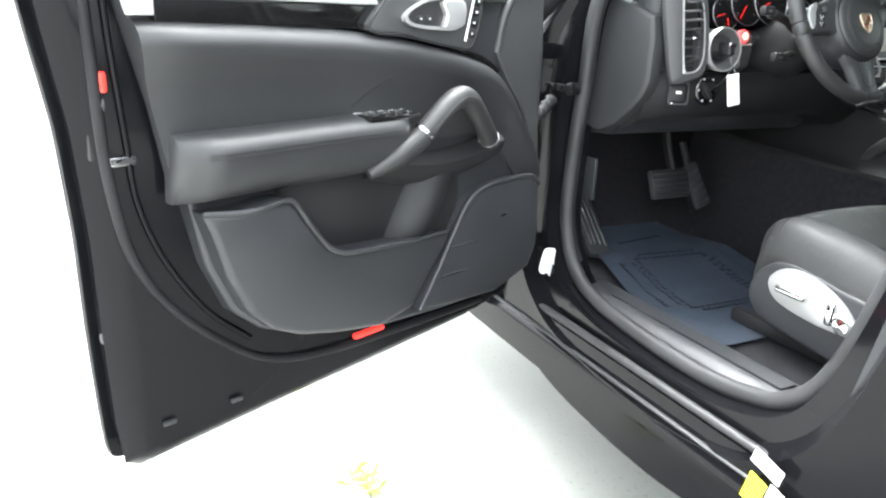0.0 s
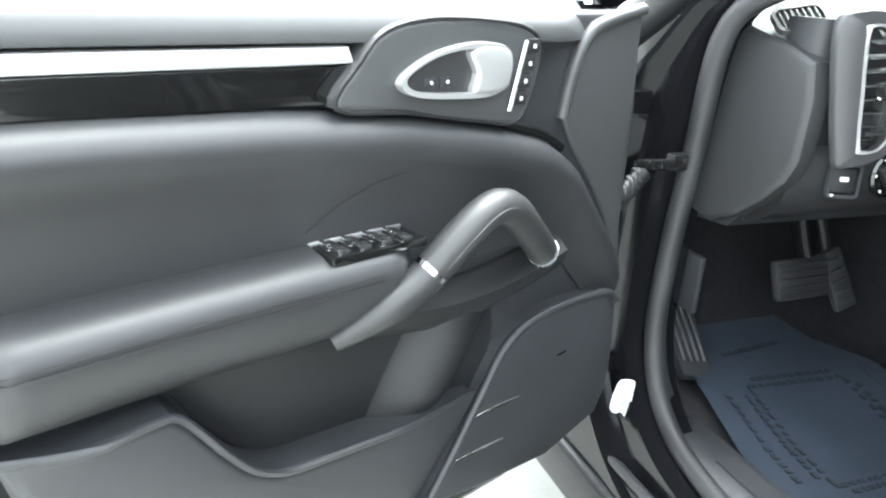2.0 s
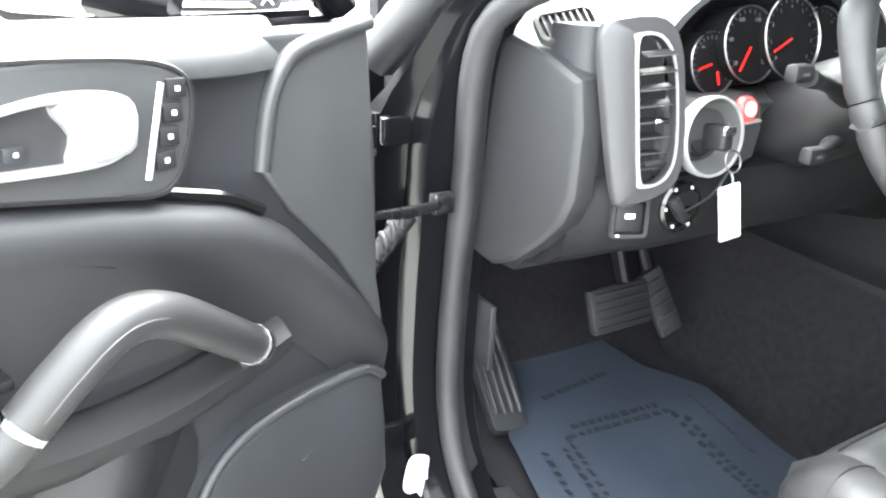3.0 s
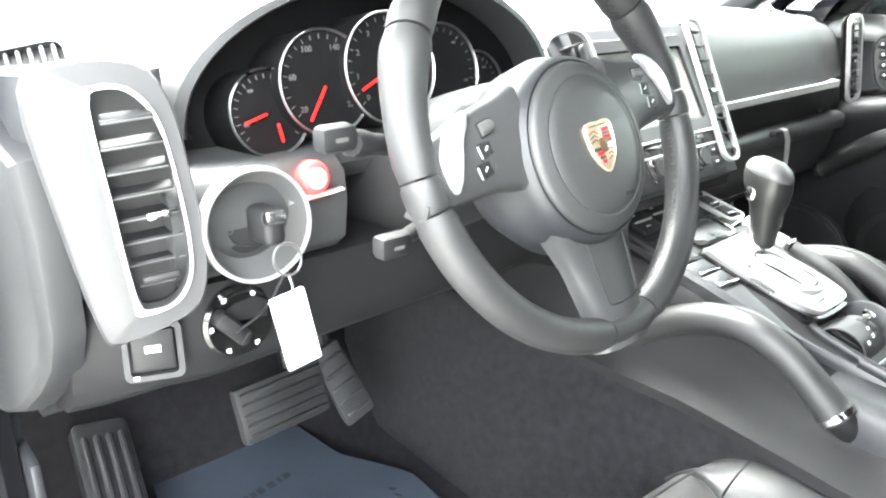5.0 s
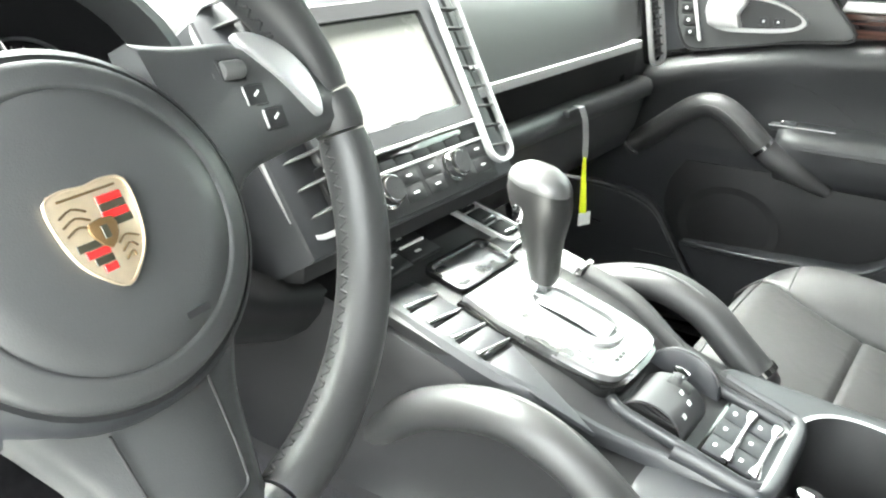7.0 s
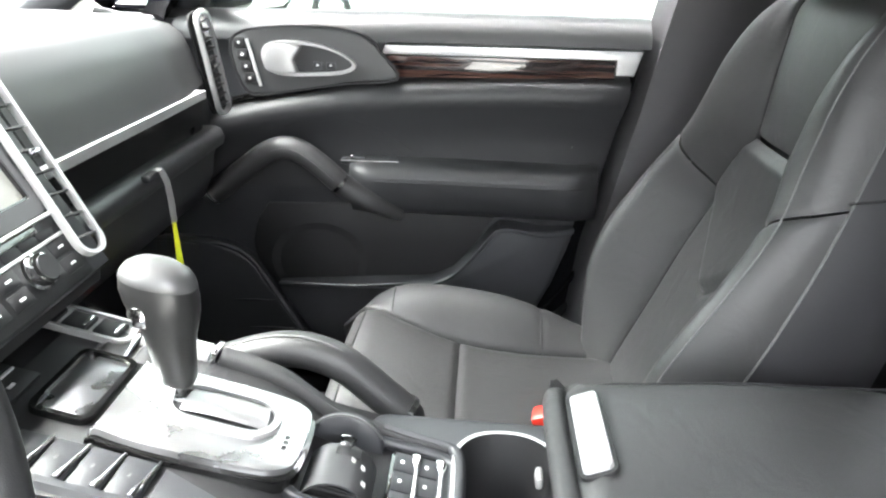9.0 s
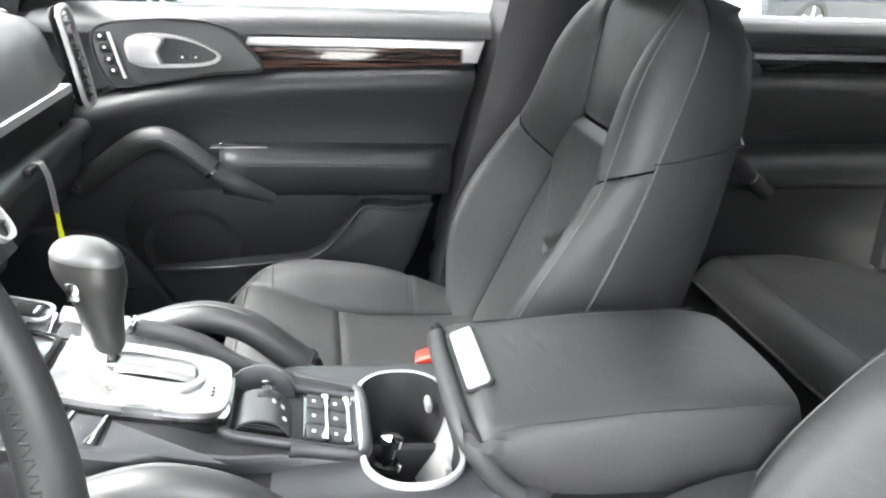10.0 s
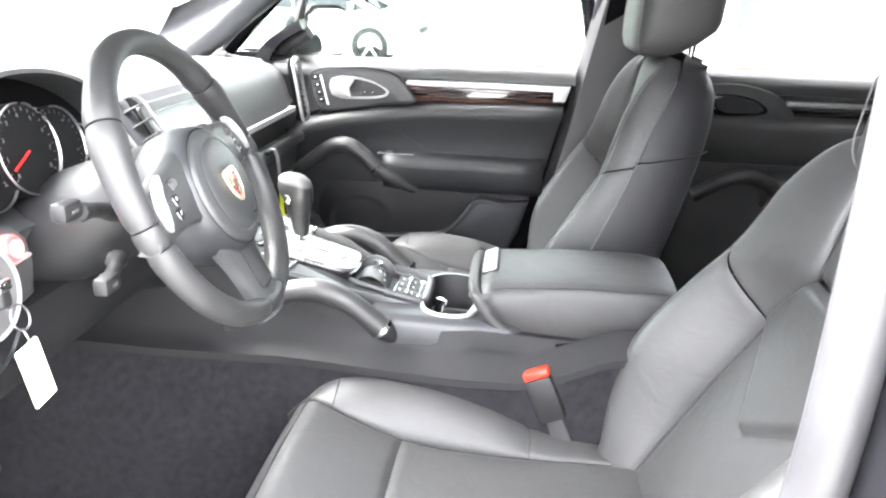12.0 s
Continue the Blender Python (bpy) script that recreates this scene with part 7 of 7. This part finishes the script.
        cross = [f(u, (ys - yb + 0.04) / (0.585 - yb + 0.04)) for u in np.linspace(0.03, 0.80, 20)]
        part("bolster_seam", tube([(p[0], p[1], p[2] + 0.0008) for p in cross], 0.0016, 5), DARK, cb)
        # dark tube here too, for the shadow in the cushion's crease
        crease = [(x0 + k * curve(y, AY), y, zc(y) - 0.008) for y in np.linspace(yb - 0.02, 0.53, 40)]
        part("crease_seam_shade", tube(crease, 0.0022, 6), DARK, cb)
        nose = [f(u, (0.505 - yb + 0.04) / (0.585 - yb + 0.04)) for u in np.linspace(0.10, 0.72, 14)]
        part("bolster_seam", tube([(p[0], p[1], p[2] + 0.0003) for p in nose], 0.0014, 5), DARK, cb)
    # base: side valance, rails
    for k in (-1, 1):
        val = [(yb - 0.10, 0.60), (0.28, 0.585), (0.44, 0.605), (0.52, 0.570), (0.535, 0.50), (0.46, 0.462), (0.25, 0.455), (yb - 0.10, 0.47)]
        o = [(p[0], p[1]) for p in spline([(a, b, 0) for a, b in val], 4, True)]
        v = part("side_valance", put(plate(o, 0.030, 0.010, 3), frame_of((x0 + k * 0.240, 0, 0), (0, 1, 0), (k, 0, 0)) if k > 0 else Matrix(((0, 0, -1, x0 - 0.240), (1, 0, 0, 0), (0, 1, 0, 0), (0, 0, 0, 1)))), HARD, s, "grey plastic seat side cover", 50)
        if driver and k < 0:
            pan = spline([(0.485, 0.565, 0), (0.455, 0.592, 0), (0.40, 0.598, 0), (0.33, 0.575, 0), (0.285, 0.535, 0), (0.30, 0.512, 0), (0.38, 0.510, 0), (0.45, 0.520, 0), (0.48, 0.538, 0)], 4, True)
            mm = Matrix(((0, 0, -1, x0 - 0.2705), (1, 0, 0, 0), (0, 1, 0, 0), (0, 0, 0, 1)))
            part("seat_switch_panel", put(plate([(p[0], p[1]) for p in pan], 0.006, 0.002), mm), SILVER_PAINT, v, "pale silver seat switch panel")
            part("seat_switch", put(rbox(0.070, 0.016, 0.016, (0.425, 0.553, 0.012), 0.006, 3), mm), CHROME, v, "chrome seat switch")
            part("seat_switch", put(rbox(0.018, 0.045, 0.016, (0.335, 0.545, 0.012), 0.006, 3), mm), CHROME, v, "chrome seat switch")
            part("seat_switch", put(lathe([(0.016, 0.0), (0.015, 0.012), (0.0005, 0.014)], 18), mm @ Matrix.Translation((0.310, 0.530, 0.004))), CHROME, v, "chrome seat switch")
        part("seat_rail", rbox(0.030, 0.62, 0.030, (x0 + k * 0.20, 0.31, 0.425), 0.006), DARK, s, "dark seat rail")
    part("seat_base", rbox(0.46, 0.42, 0.11, (x0, 0.32, 0.535), 0.02), DARK, s)
    return s


passenger_seat = seat("passenger_seat", "black leather front seat upright beside the console", 0.421, (0.135, 0.660), 18.5, False)
driver_seat = seat("driver_seat", "black leather driver seat with chrome side switches", -0.352, (0.021, 0.643), 25.5, True)

# ---------------------------------------------------------------- rear bench
bench = thing("rear_bench", "black leather rear bench seat", "car seat", (MID, -0.65, 0.42))
for x, w in ((-0.42, 0.50), (0.06, 0.34), (0.46, 0.50)):
    rings = []
    for y in np.linspace(-0.333, -0.82, 20):
        e = smooth01((-0.320 - y) / 0.055)
        z = 0.604 + 0.050 * e ** 0.6 - 0.045 * smooth01((-y - 0.50) / 0.30)
        h = w / 2 - 0.003
        lo = 0.588 - 0.05 * smooth01((-0.345 - y) / 0.05)
        rings.append([(x - h + 0.012, y, lo), (x - h, y, z - 0.022), (x - h + 0.012, y, z - 0.006), (x - h + 0.06, y, z + 0.004), (x, y, z), (x + h - 0.06, y, z + 0.004), (x + h - 0.012, y, z - 0.006), (x + h, y, z - 0.022), (x + h - 0.012, y, lo)])
    c = part("bench_cushion", loft(rings), LEATHER, bench, "black leather bench cushion", 60)
    part("bench_seam", tube([(x + a, -0.384, 0.6535 + 0.004 * min(1.0, abs(a) * 5)) for a in np.linspace(-w / 2 + 0.03, w / 2 - 0.03, 9)], 0.0016, 5), DARK, c)
    part("bench_piping", tube([(x - w / 2 + 0.012, -0.331, 0.594), (x, -0.330, 0.594), (x + w / 2 - 0.012, -0.331, 0.594)], 0.0026, 6), PIPING, c, "thin grey piping", 60)
    rings = []
    for z in np.linspace(0.62, 1.18, 12):
        e = smooth01((1.20 - z) / 0.08)
        y = -0.80 - 0.35 * (z - 0.62)
        h = (w / 2 - 0.003) * (0.85 + 0.15 * e)
        rings.append([(x - h, y - 0.10, z), (x - h, y - 0.02, z), (x - h + 0.03, y + 0.012 * e, z), (x, y + 0.016 * e, z), (x + h - 0.03, y + 0.012 * e, z), (x + h, y - 0.02, z), (x + h, y - 0.10, z)])
    part("bench_back", loft(rings), LEATHER, bench, "black leather bench back", 60)
part("bench_base", rbox(1.36, 0.42, 0.17, (MID, -0.60, 0.475), 0.02), CARPET, bench)

# ---------------------------------------------------------------- rear passenger door
rd = thing("rear_door", "closed black rear car door with leather trim and silver strip", "car door", (0.85, -0.60, 0.40))
part("door_shell", rbox(0.09, 0.98, 0.72, (0.895, -0.60, 0.74), 0.02), PAINT_IN, rd)
part("trim_panel", rbox(0.05, 0.96, 0.64, (0.825, -0.60, 0.74), 0.02, 3), DARK, rd, "black rear door trim")
rings = [[(0.83 - w, y, v) for w, v in ((-0.03, 1.094), (0.030, 1.100), (0.048, 1.090), (0.055, 1.074), (0.048, 1.055), (0.0, 1.045))] for y in np.linspace(-0.12, -1.08, 10)]
part("window_ledge", loft(rings), SOFT, rd, "padded black window ledge", 50)
rings = [[(0.83 - w, y, v) for w, v in ((0.0, 1.005), (0.05, 1.004), (0.068, 0.985), (0.070, 0.965), (0.055, 0.93), (0.042, 0.88), (0.0, 0.86))] for y in np.linspace(-0.14, -1.06, 10)]
part("upper_pad", loft(rings), LEATHER, rd, "padded black leather upper panel", 60)
part("silver_strip", rbox(0.02, 0.56, 0.012, (0.785, -0.70, 1.034), 0.003), SILVER_PAINT, rd, "satin silver strip")
part("strip_insert", rbox(0.016, 0.56, 0.026, (0.790, -0.70, 1.014), 0.002), GLOSS, rd)
pl = spline([(-0.18, 0.975, 0), (-0.16, 1.03, 0), (-0.20, 1.07, 0), (-0.30, 1.078, 0), (-0.38, 1.06, 0), (-0.42, 1.03, 0), (-0.435, 0.995, 0), (-0.30, 0.985, 0)], 4, True)
RD = Matrix(((0, 0, -1, 0.80), (1, 0, 0, 0), (0, 1, 0, 0), (0, 0, 0, 1)))
part("handle_plate", put(plate([(p[0], p[1]) for p in pl], 0.030, 0.006, 3), RD), SOFT, rd, "black handle surround")
ov = spline([(-0.215, 1.020, 0), (-0.22, 1.048, 0), (-0.27, 1.056, 0), (-0.33, 1.046, 0), (-0.365, 1.026, 0), (-0.37, 1.012, 0), (-0.34, 1.003, 0), (-0.25, 1.000, 0)], 4, True)
oi = [(-0.300 + (p[0] + 0.29) * 0.72, 1.027 + (p[1] - 1.027) * 0.70) for p in ov]
part("release_handle", put(put(frame_ring([(p[0], p[1]) for p in ov], oi, 0.012), Matrix.Translation((0, 0, 0.030))), RD), CHROME, rd, "chrome inner door handle", 50)
part("handle_bowl", put(put(plate(oi, 0.001, 0.0), Matrix.Translation((0, 0, 0.0305))), RD), DARK, rd)
rings = [[(0.83 - w, y, v) for w, v in ((0.02, 0.855), (0.07, 0.850), (0.095, 0.83), (0.09, 0.79), (0.06, 0.765), (0.02, 0.765))] for y in np.linspace(-0.40, -1.0, 8)]
part("armrest", loft(rings), LEATHER, rd, "padded black leather armrest", 60)
gp = spline([(0.755, -0.49, 0.765), (0.742, -0.44, 0.798), (0.735, -0.39, 0.838), (0.735, -0.34, 0.855), (0.745, -0.29, 0.84), (0.765, -0.22, 0.79)], 6)
gh = part("grab_handle", tube(gp, (0.019, 0.019), 12), DARK, rd, "black leather arched grab handle", 60)
part("handle_collar", tube([gp[6], Vector(gp[6]) + (Vector(gp[7]) - Vector(gp[6])).normalized() * 0.007], 0.0208, 12), CHROME, gh, "chrome collar")
part("switch_bar", rbox(0.016, 0.05, 0.006, (0.775, -0.36, 0.952), 0.002), HARD, rd)
part("window_frame", tube(spline([(0.84, -0.10, 1.09), (0.80, -0.12, 1.32), (0.72, -0.16, 1.54)], 4) + spline([(0.70, -0.5, 1.57), (0.72, -0.95, 1.50), (0.82, -1.10, 1.10)], 5), (0.025, 0.030), 8), PAINT_IN, rd, "", 60)
rp = part("window_pane", sheet(lambda a, b: (0.865 - 0.13 * b, -0.12 - 0.95 * a + 0.06 * b * (2 * a - 1), 1.08 + 0.46 * b), 4, 4), REAR_TINT, rd, "lightly tinted window glass")
rp.visible_shadow = False
# seat belt by the rear door
belt = thing("seat_belt", "dark seat belt hanging beside the rear bench", "seat belt", (0.70, -0.80, 0.70))
part("belt_webbing", loft([[(x - 0.022, y, z), (x + 0.022, y - 0.012, z), (x + 0.022, y - 0.014, z), (x - 0.022, y - 0.002, z)] for x, y, z in ((0.735, -0.74, 1.22), (0.72, -0.735, 1.0), (0.70, -0.73, 0.78), (0.68, -0.72, 0.62))]), RUBBER, belt, "dark woven webbing")
part("belt_tongue", rbox(0.05, 0.008, 0.030, (0.720, -0.722, 0.955), 0.003), CHROME, belt, "chrome belt tongue")
part("belt_guide", rbox(0.07, 0.03, 0.05, (0.735, -0.735, 1.04), 0.01), DARK, belt)

# ---------------------------------------------------------------- pedals, foot rest, floor mat
brake = thing("brake_pedal", "ribbed black rubber brake pedal", "pedal", (-0.43, 1.02, 0.62), "pedals")
BM = frame_of((-0.432, 1.012, 0.624), (1, 0.05, 0), (0, -0.93, 0.36))
part("pedal_pad", put(rbox(0.135, 0.078, 0.020, (0, 0, 0), 0.008), BM), RUBBER, brake, "black rubber pad")
for i in range(5):
    part("pad_rib", put(rbox(0.122, 0.006, 0.006, (0, -0.028 + 0.014 * i, 0.0115), 0.002, 1), BM), RUBBER, brake)
part("pedal_arm", tube(spline([(-0.41, 1.03, 0.65), (-0.40, 1.08, 0.74), (-0.40, 1.09, 0.86)], 4), (0.010, 0.016), 8), DARK, brake)
gas = thing("accelerator_pedal", "tall ribbed black accelerator pedal", "pedal", (-0.33, 1.0, 0.50), "pedals")
GM = frame_of((-0.334, 1.015, 0.612), (0.94, 0.0, 0.34), (0.10, -0.93, 0.36))
part("pedal_pad", put(rbox(0.050, 0.125, 0.016, (0, 0, 0), 0.006), GM), RUBBER, gas, "black rubber pad")
for i in range(5):
    part("pad_rib", put(rbox(0.038, 0.006, 0.005, (0, -0.045 + 0.022 * i, 0.0095), 0.002, 1), GM), HARD, gas)
part("pedal_arm", tube([(-0.33, 1.03, 0.60), (-0.34, 1.08, 0.72)], 0.010, 8), DARK, gas)
rest = thing("foot_rest", "ribbed grey plastic foot rest in the footwell", "foot rest", (-0.62, 1.05, 0.43))
RM = frame_of((-0.640, 1.085, 0.512), (0.98, 0.0, -0.18), (0.12, -0.62, 0.78))
part("rest_plate", put(plate(rrect(0.074, 0.23, 0.012), 0.016, 0.005), RM), HARD, rest)
for i in range(4):
    part("rest_rib", put(rbox(0.010, 0.180, 0.007, (-0.024 + 0.016 * i, 0.004, 0.018), 0.003, 1), RM), HARD, rest)

mat = thing("floor_mat", "blue-grey protective floor mat with dark printing", "floor mat", (-0.45, 0.85, 0.41))
def mat_z(y):
    return lerp(y, [(0.3, 0.402), (0.70, 0.404), (0.80, 0.412), (0.95, 0.449), (1.05, 0.456), (1.16, 0.475), (1.25, 0.55)])
def mat_pt(u, v):
    y = 0.52 + (1.25 - 0.52) * v
    l = lerp(y, [(0.5, -0.705), (0.80, -0.700), (0.98, -0.668), (1.08, -0.585), (1.22, -0.56)])
    r = lerp(y, [(0.5, -0.22), (0.80, -0.235), (0.95, -0.255), (1.05, -0.32), (1.22, -0.36)])
    x = l + (r - l) * u
    return (x, y, mat_z(y) + 0.004 + 0.0025 * math.sin(9 * x + 4 * y) * math.sin(7 * y - 3 * x))
part("mat_sheet", sheet(mat_pt, 30, 36), MAT_FILM, mat, "smooth blue-grey sheet", 60)
# printing: rows of dark bars about a square
def bars(x0, y0, x1, y1, n, h):
    rnd = random.Random(int(1000 * (x0 + y1)))
    out, d = [], Vector((x1 - x0, y1 - y0, 0))
    ang = math.degrees(math.atan2(d.y, d.x))
    t = 0.0
    while t < 0.97:
        w = rnd.uniform(0.035, 0.10)
        c = Vector((x0, y0, 0)) + d * min(0.98, t + w / 2)
        out.append(put(rbox(d.length * w * 0.86, h * rnd.uniform(0.75, 1.0), 0.0008, (0, 0, 0), 0.0), pose(c.x, c.y, mat_z(c.y) + 0.0065, math.degrees(math.atan2(mat_z(c.y + 0.03) - mat_z(c.y - 0.03), 0.06)), 0, ang)))
        t += w + rnd.uniform(0.008, 0.03)
    return join(*out)
SQ = [(-0.600, 0.700), (-0.580, 0.935), (-0.365, 0.925), (-0.370, 0.700)]
for i in range(4):
    a, b = Vector((*SQ[i], 0)), Vector((*SQ[(i + 1) % 4], 0))
    part("print_line", bars(a.x, a.y, b.x, b.y, 12, 0.010), MAT_INK, mat, "line of dark print")
    n = (b - a).normalized().cross(Vector((0, 0, 1))) * -0.017
    a2, b2 = a + n + (b - a) * 0.08, b + n - (b - a) * 0.08
    part("print_line", bars(a2.x, a2.y, b2.x, b2.y, 10, 0.011), MAT_INK, mat, "line of dark print")
part("print_line", bars(-0.56, 1.035, -0.40, 1.055, 8, 0.012), MAT_INK, mat, "line of dark print")
part("print_line", bars(-0.29, 0.80, -0.30, 0.95, 8, 0.012), MAT_INK, mat, "line of dark print")
part("print_line", bars(-0.655, 0.72, -0.635, 0.93, 10, 0.012), MAT_INK, mat, "line of dark print")

# ---------------------------------------------------------------- outside: forecourt, parked cars, building
def parked_car(name, label, m, body_mat, length=4.4, width=1.78, height=1.48):
    c = thing(name, label, "car", m.translation)
    c.location = m.translation
    prof = [(-0.50, 0.30, 0.62), (-0.49, 0.24, 0.70), (-0.40, 0.20, 0.86), (-0.36, 0.20, 0.90), (-0.20, 0.20, 1.28), (-0.12, 0.20, 1.42), (0.06, 0.20, 1.48), (0.22, 0.20, 1.40), (0.36, 0.20, 1.05), (0.46, 0.22, 0.96), (0.495, 0.28, 0.72)]
    rings = []
    for a, lo, hi in prof:
        y, k = a * length, height / 1.48
        w = width / 2 * (1 - 0.12 * max(0.0, abs(a) - 0.40) / 0.1)
        g = 0.74 if hi > 1.1 else 0.92
        rings.append([(-w * 0.95, y, lo), (-w, y, 0.45), (-w, y, min(hi, 0.82) * k - 0.03), (-w * 0.97, y, min(hi, 0.90) * k), (-w * g, y, hi * k - 0.03), (-w * g * 0.8, y, hi * k), (0, y, hi * k + 0.01), (w * g * 0.8, y, hi * k), (w * g, y, hi * k - 0.03), (w * 0.97, y, min(hi, 0.90) * k), (w, y, min(hi, 0.82) * k - 0.03), (w, y, 0.45), (w * 0.95, y, lo)])
    part("car_shell", put(loft(rings), m), body_mat, c, "", 50)
    for sx in (-1, 1):
        for a0, a1 in ((0, 0.49), (0.51, 1)):
            q = lambda f: (lerp(f, [(0, -0.30), (1, 0.30)]), lerp(f, [(0, -0.13), (1, 0.17)]))
            b0, t0 = q(a0)
            b1, t1 = q(a1)
            w = width / 2
            part("side_window", put(loft([[(sx * (w * 0.965 + 0.004), b0 * length, 0.93), (sx * (w * 0.79 + 0.004), t0 * length, 1.36), (sx * (w * 0.79 - 0.01), t0 * length, 1.36), (sx * (w * 0.965 - 0.01), b0 * length, 0.93)], [(sx * (w * 0.965 + 0.004), b1 * length, 0.93), (sx * (w * 0.79 + 0.004), t1 * length, 1.36), (sx * (w * 0.79 - 0.01), t1 * length, 1.36), (sx * (w * 0.965 - 0.01), b1 * length, 0.93)]]), m), CAR_GLASS, c)
        part("side_mirror", put(rbox(0.16, 0.10, 0.12, (sx * (width / 2 + 0.08), -0.24 * length, 1.0), 0.03, 3), m), body_mat, c)
        part("door_handle", put(rbox(0.02, 0.16, 0.025, (sx * (width / 2 + 0.01), 0.02 * length, 0.80), 0.008), m), CHROME, c)
        for a in (-0.31, 0.31):
            wm = m @ pose(sx * (width / 2 - 0.08), a * length, 0.33, 0, 90 * sx, 0)
            wh = part("wheel", put(lathe([(0.20, -0.10), (0.30, -0.10), (0.325, -0.06), (0.33, 0.06), (0.31, 0.10), (0.235, 0.105), (0.225, 0.09)], 32), wm), TYRE, c, "black tyre", 60)
            part("rim_dish", put(lathe([(0.228, 0.088), (0.215, 0.05), (0.06, 0.06), (0.0005, 0.075)], 28), wm), DARK, wh)
            for i in range(5):
                part("rim_spoke", put(rbox(0.19, 0.045, 0.03, (0.115, 0, 0.082), 0.01), wm @ pose(0, 0, 0, 0, 0, 72 * i)), SILVER, wh)
        for sy, mat in ((-0.485, LABEL), (0.485, RED_PLASTIC)):
            part("lamp", put(rbox(0.34, 0.10, 0.12, (sx * width * 0.36, sy * length, 0.70), 0.03, 3), m), mat, c)
    part("windscreen", put(loft([[(-0.66, -0.335 * length, 0.99), (0.66, -0.335 * length, 0.99), (0.66, -0.345 * length, 0.97), (-0.66, -0.345 * length, 0.97)], [(-0.55, -0.185 * length, 1.36), (0.55, -0.185 * length, 1.36), (0.55, -0.195 * length, 1.34), (-0.55, -0.195 * length, 1.34)]]), m), CAR_GLASS, c)
    part("bumper", put(rbox(width * 0.96, 0.12, 0.26, (0, -0.495 * length, 0.42), 0.05, 3), m), body_mat, c)
    part("grille", put(rbox(0.90, 0.04, 0.12, (0, -0.508 * length, 0.62), 0.02), m), DARK, c)
    return c


parked_car("parked_car", "silver car parked across the forecourt", pose(13.2, 4.25, 0, 0, 0, 0), CAR_SILVER)
parked_car("parked_car", "dark car parked across the forecourt", pose(11.6, -8.3, 0, 0, 0, 12), CAR_DARK)
parked_car("parked_car", "white car parked close to the building", pose(7.6, -3.0, 0, 0, 0, 74), BUILDING)
parked_car("parked_car", "dark car parked in front by the grass", pose(2.2, 17.5, 0, 0, 0, 80), CAR_DARK)

hall = thing("building", "white building with a blue panel and a grey shutter", "building", (20, -4, 0))
part("wall", rbox(0.4, 34, 6.0, (20.2, -2, 3.0), 0.02), BUILDING, hall)
part("roof_edge", rbox(0.7, 34.4, 0.25, (20.1, -2, 6.1), 0.03), GREY_WALL, hall)
part("blue_panel", rbox(0.08, 1.55, 3.0, (19.97, -6.15, 1.80), 0.02), BLUE, hall, "bright blue painted panel")
part("shutter", rbox(0.08, 2.6, 2.2, (19.97, -10.2, 2.55), 0.02), GREY_WALL, hall, "grey roller shutter")
for i in range(9):
    part("shutter_slat", rbox(0.03, 2.5, 0.02, (19.92, -10.2, 1.6 + 0.23 * i), 0.004), GREY_WALL, hall)
for y in (2.5, 7.0):
    w = part("window", rbox(0.06, 2.0, 1.3, (19.98, y, 2.3), 0.01), CAR_GLASS, hall, "dark window")
    part("window_frame", rbox(0.10, 2.2, 0.08, (19.97, y, 1.62), 0.01), GREY_WALL, w)
    part("window_frame", rbox(0.10, 2.2, 0.08, (19.97, y, 2.98), 0.01), GREY_WALL, w)
    part("mullion", rbox(0.10, 0.07, 1.3, (19.96, y, 2.3), 0.01), GREY_WALL, w)

# low hedge and grass strip ahead of the car
rnd = random.Random(7)
verts, faces = [], []
for _ in range(2600):
    x, y, z = rnd.uniform(-1.5, 7), 21 + rnd.uniform(-0.5, 0.5), rnd.uniform(0.02, 1.15)
    a, b, s = rnd.uniform(0, 6.28), rnd.uniform(-1, 1), rnd.uniform(0.06, 0.14)
    d1 = Vector((math.cos(a), math.sin(a), b)) * s
    d2 = Vector((-math.sin(a), math.cos(a), rnd.uniform(-0.6, 0.6))) * s * 0.6
    p, n = Vector((x, y, z)), len(verts)
    verts += [p - d1, p + d2, p + d1, p - d2]
    faces.append((n, n + 1, n + 2, n + 3))
me = bpy.data.meshes.new("hedge")
me.from_pydata(verts, [], faces)
me.materials.append(LEAF)
tagged(new("hedge", me), "low green hedge along the forecourt edge", "hedge", kind="stuff")
# crack and a weed in the concrete
solid("ground_crack", join(*[tube([(x, y, 0.0005), (x + dx, y + dy, 0.0005)], (0.0025, 0.0006), 5) for x, y, dx, dy in ((-1.25, 1.34, -0.03, -0.10), (-1.28, 1.24, 0.03, -0.08), (-1.25, 1.16, -0.05, -0.10), (-1.30, 1.06, 0.01, -0.09), (-1.29, 0.97, -0.04, -0.08))]), GREY_WALL, "thin grey crack in the concrete", "crack", "structure")
verts, faces = [], []
for _ in range(34):
    a, l = rnd.uniform(0, 6.28), rnd.uniform(0.02, 0.06)
    x, y = -1.335 + rnd.uniform(-0.02, 0.02), 0.885 + rnd.uniform(-0.05, 0.05)
    d, n = Vector((math.cos(a), math.sin(a), 0)), len(verts)
    s = Vector((-d.y, d.x, 0)) * 0.003
    p = Vector((x, y, 0))
    verts += [p - s, p + s, p + d * l * 0.6 + s + Vector((0, 0, l * 0.5)), p + d * l + Vector((0, 0, l * 0.4))]
    faces.append((n, n + 1, n + 2, n + 3))
me = bpy.data.meshes.new("weed")
me.from_pydata(verts, [], faces)
me.materials.append(WEED)
tagged(new("weed", me), "small yellow-green weed growing in the crack", "weed")
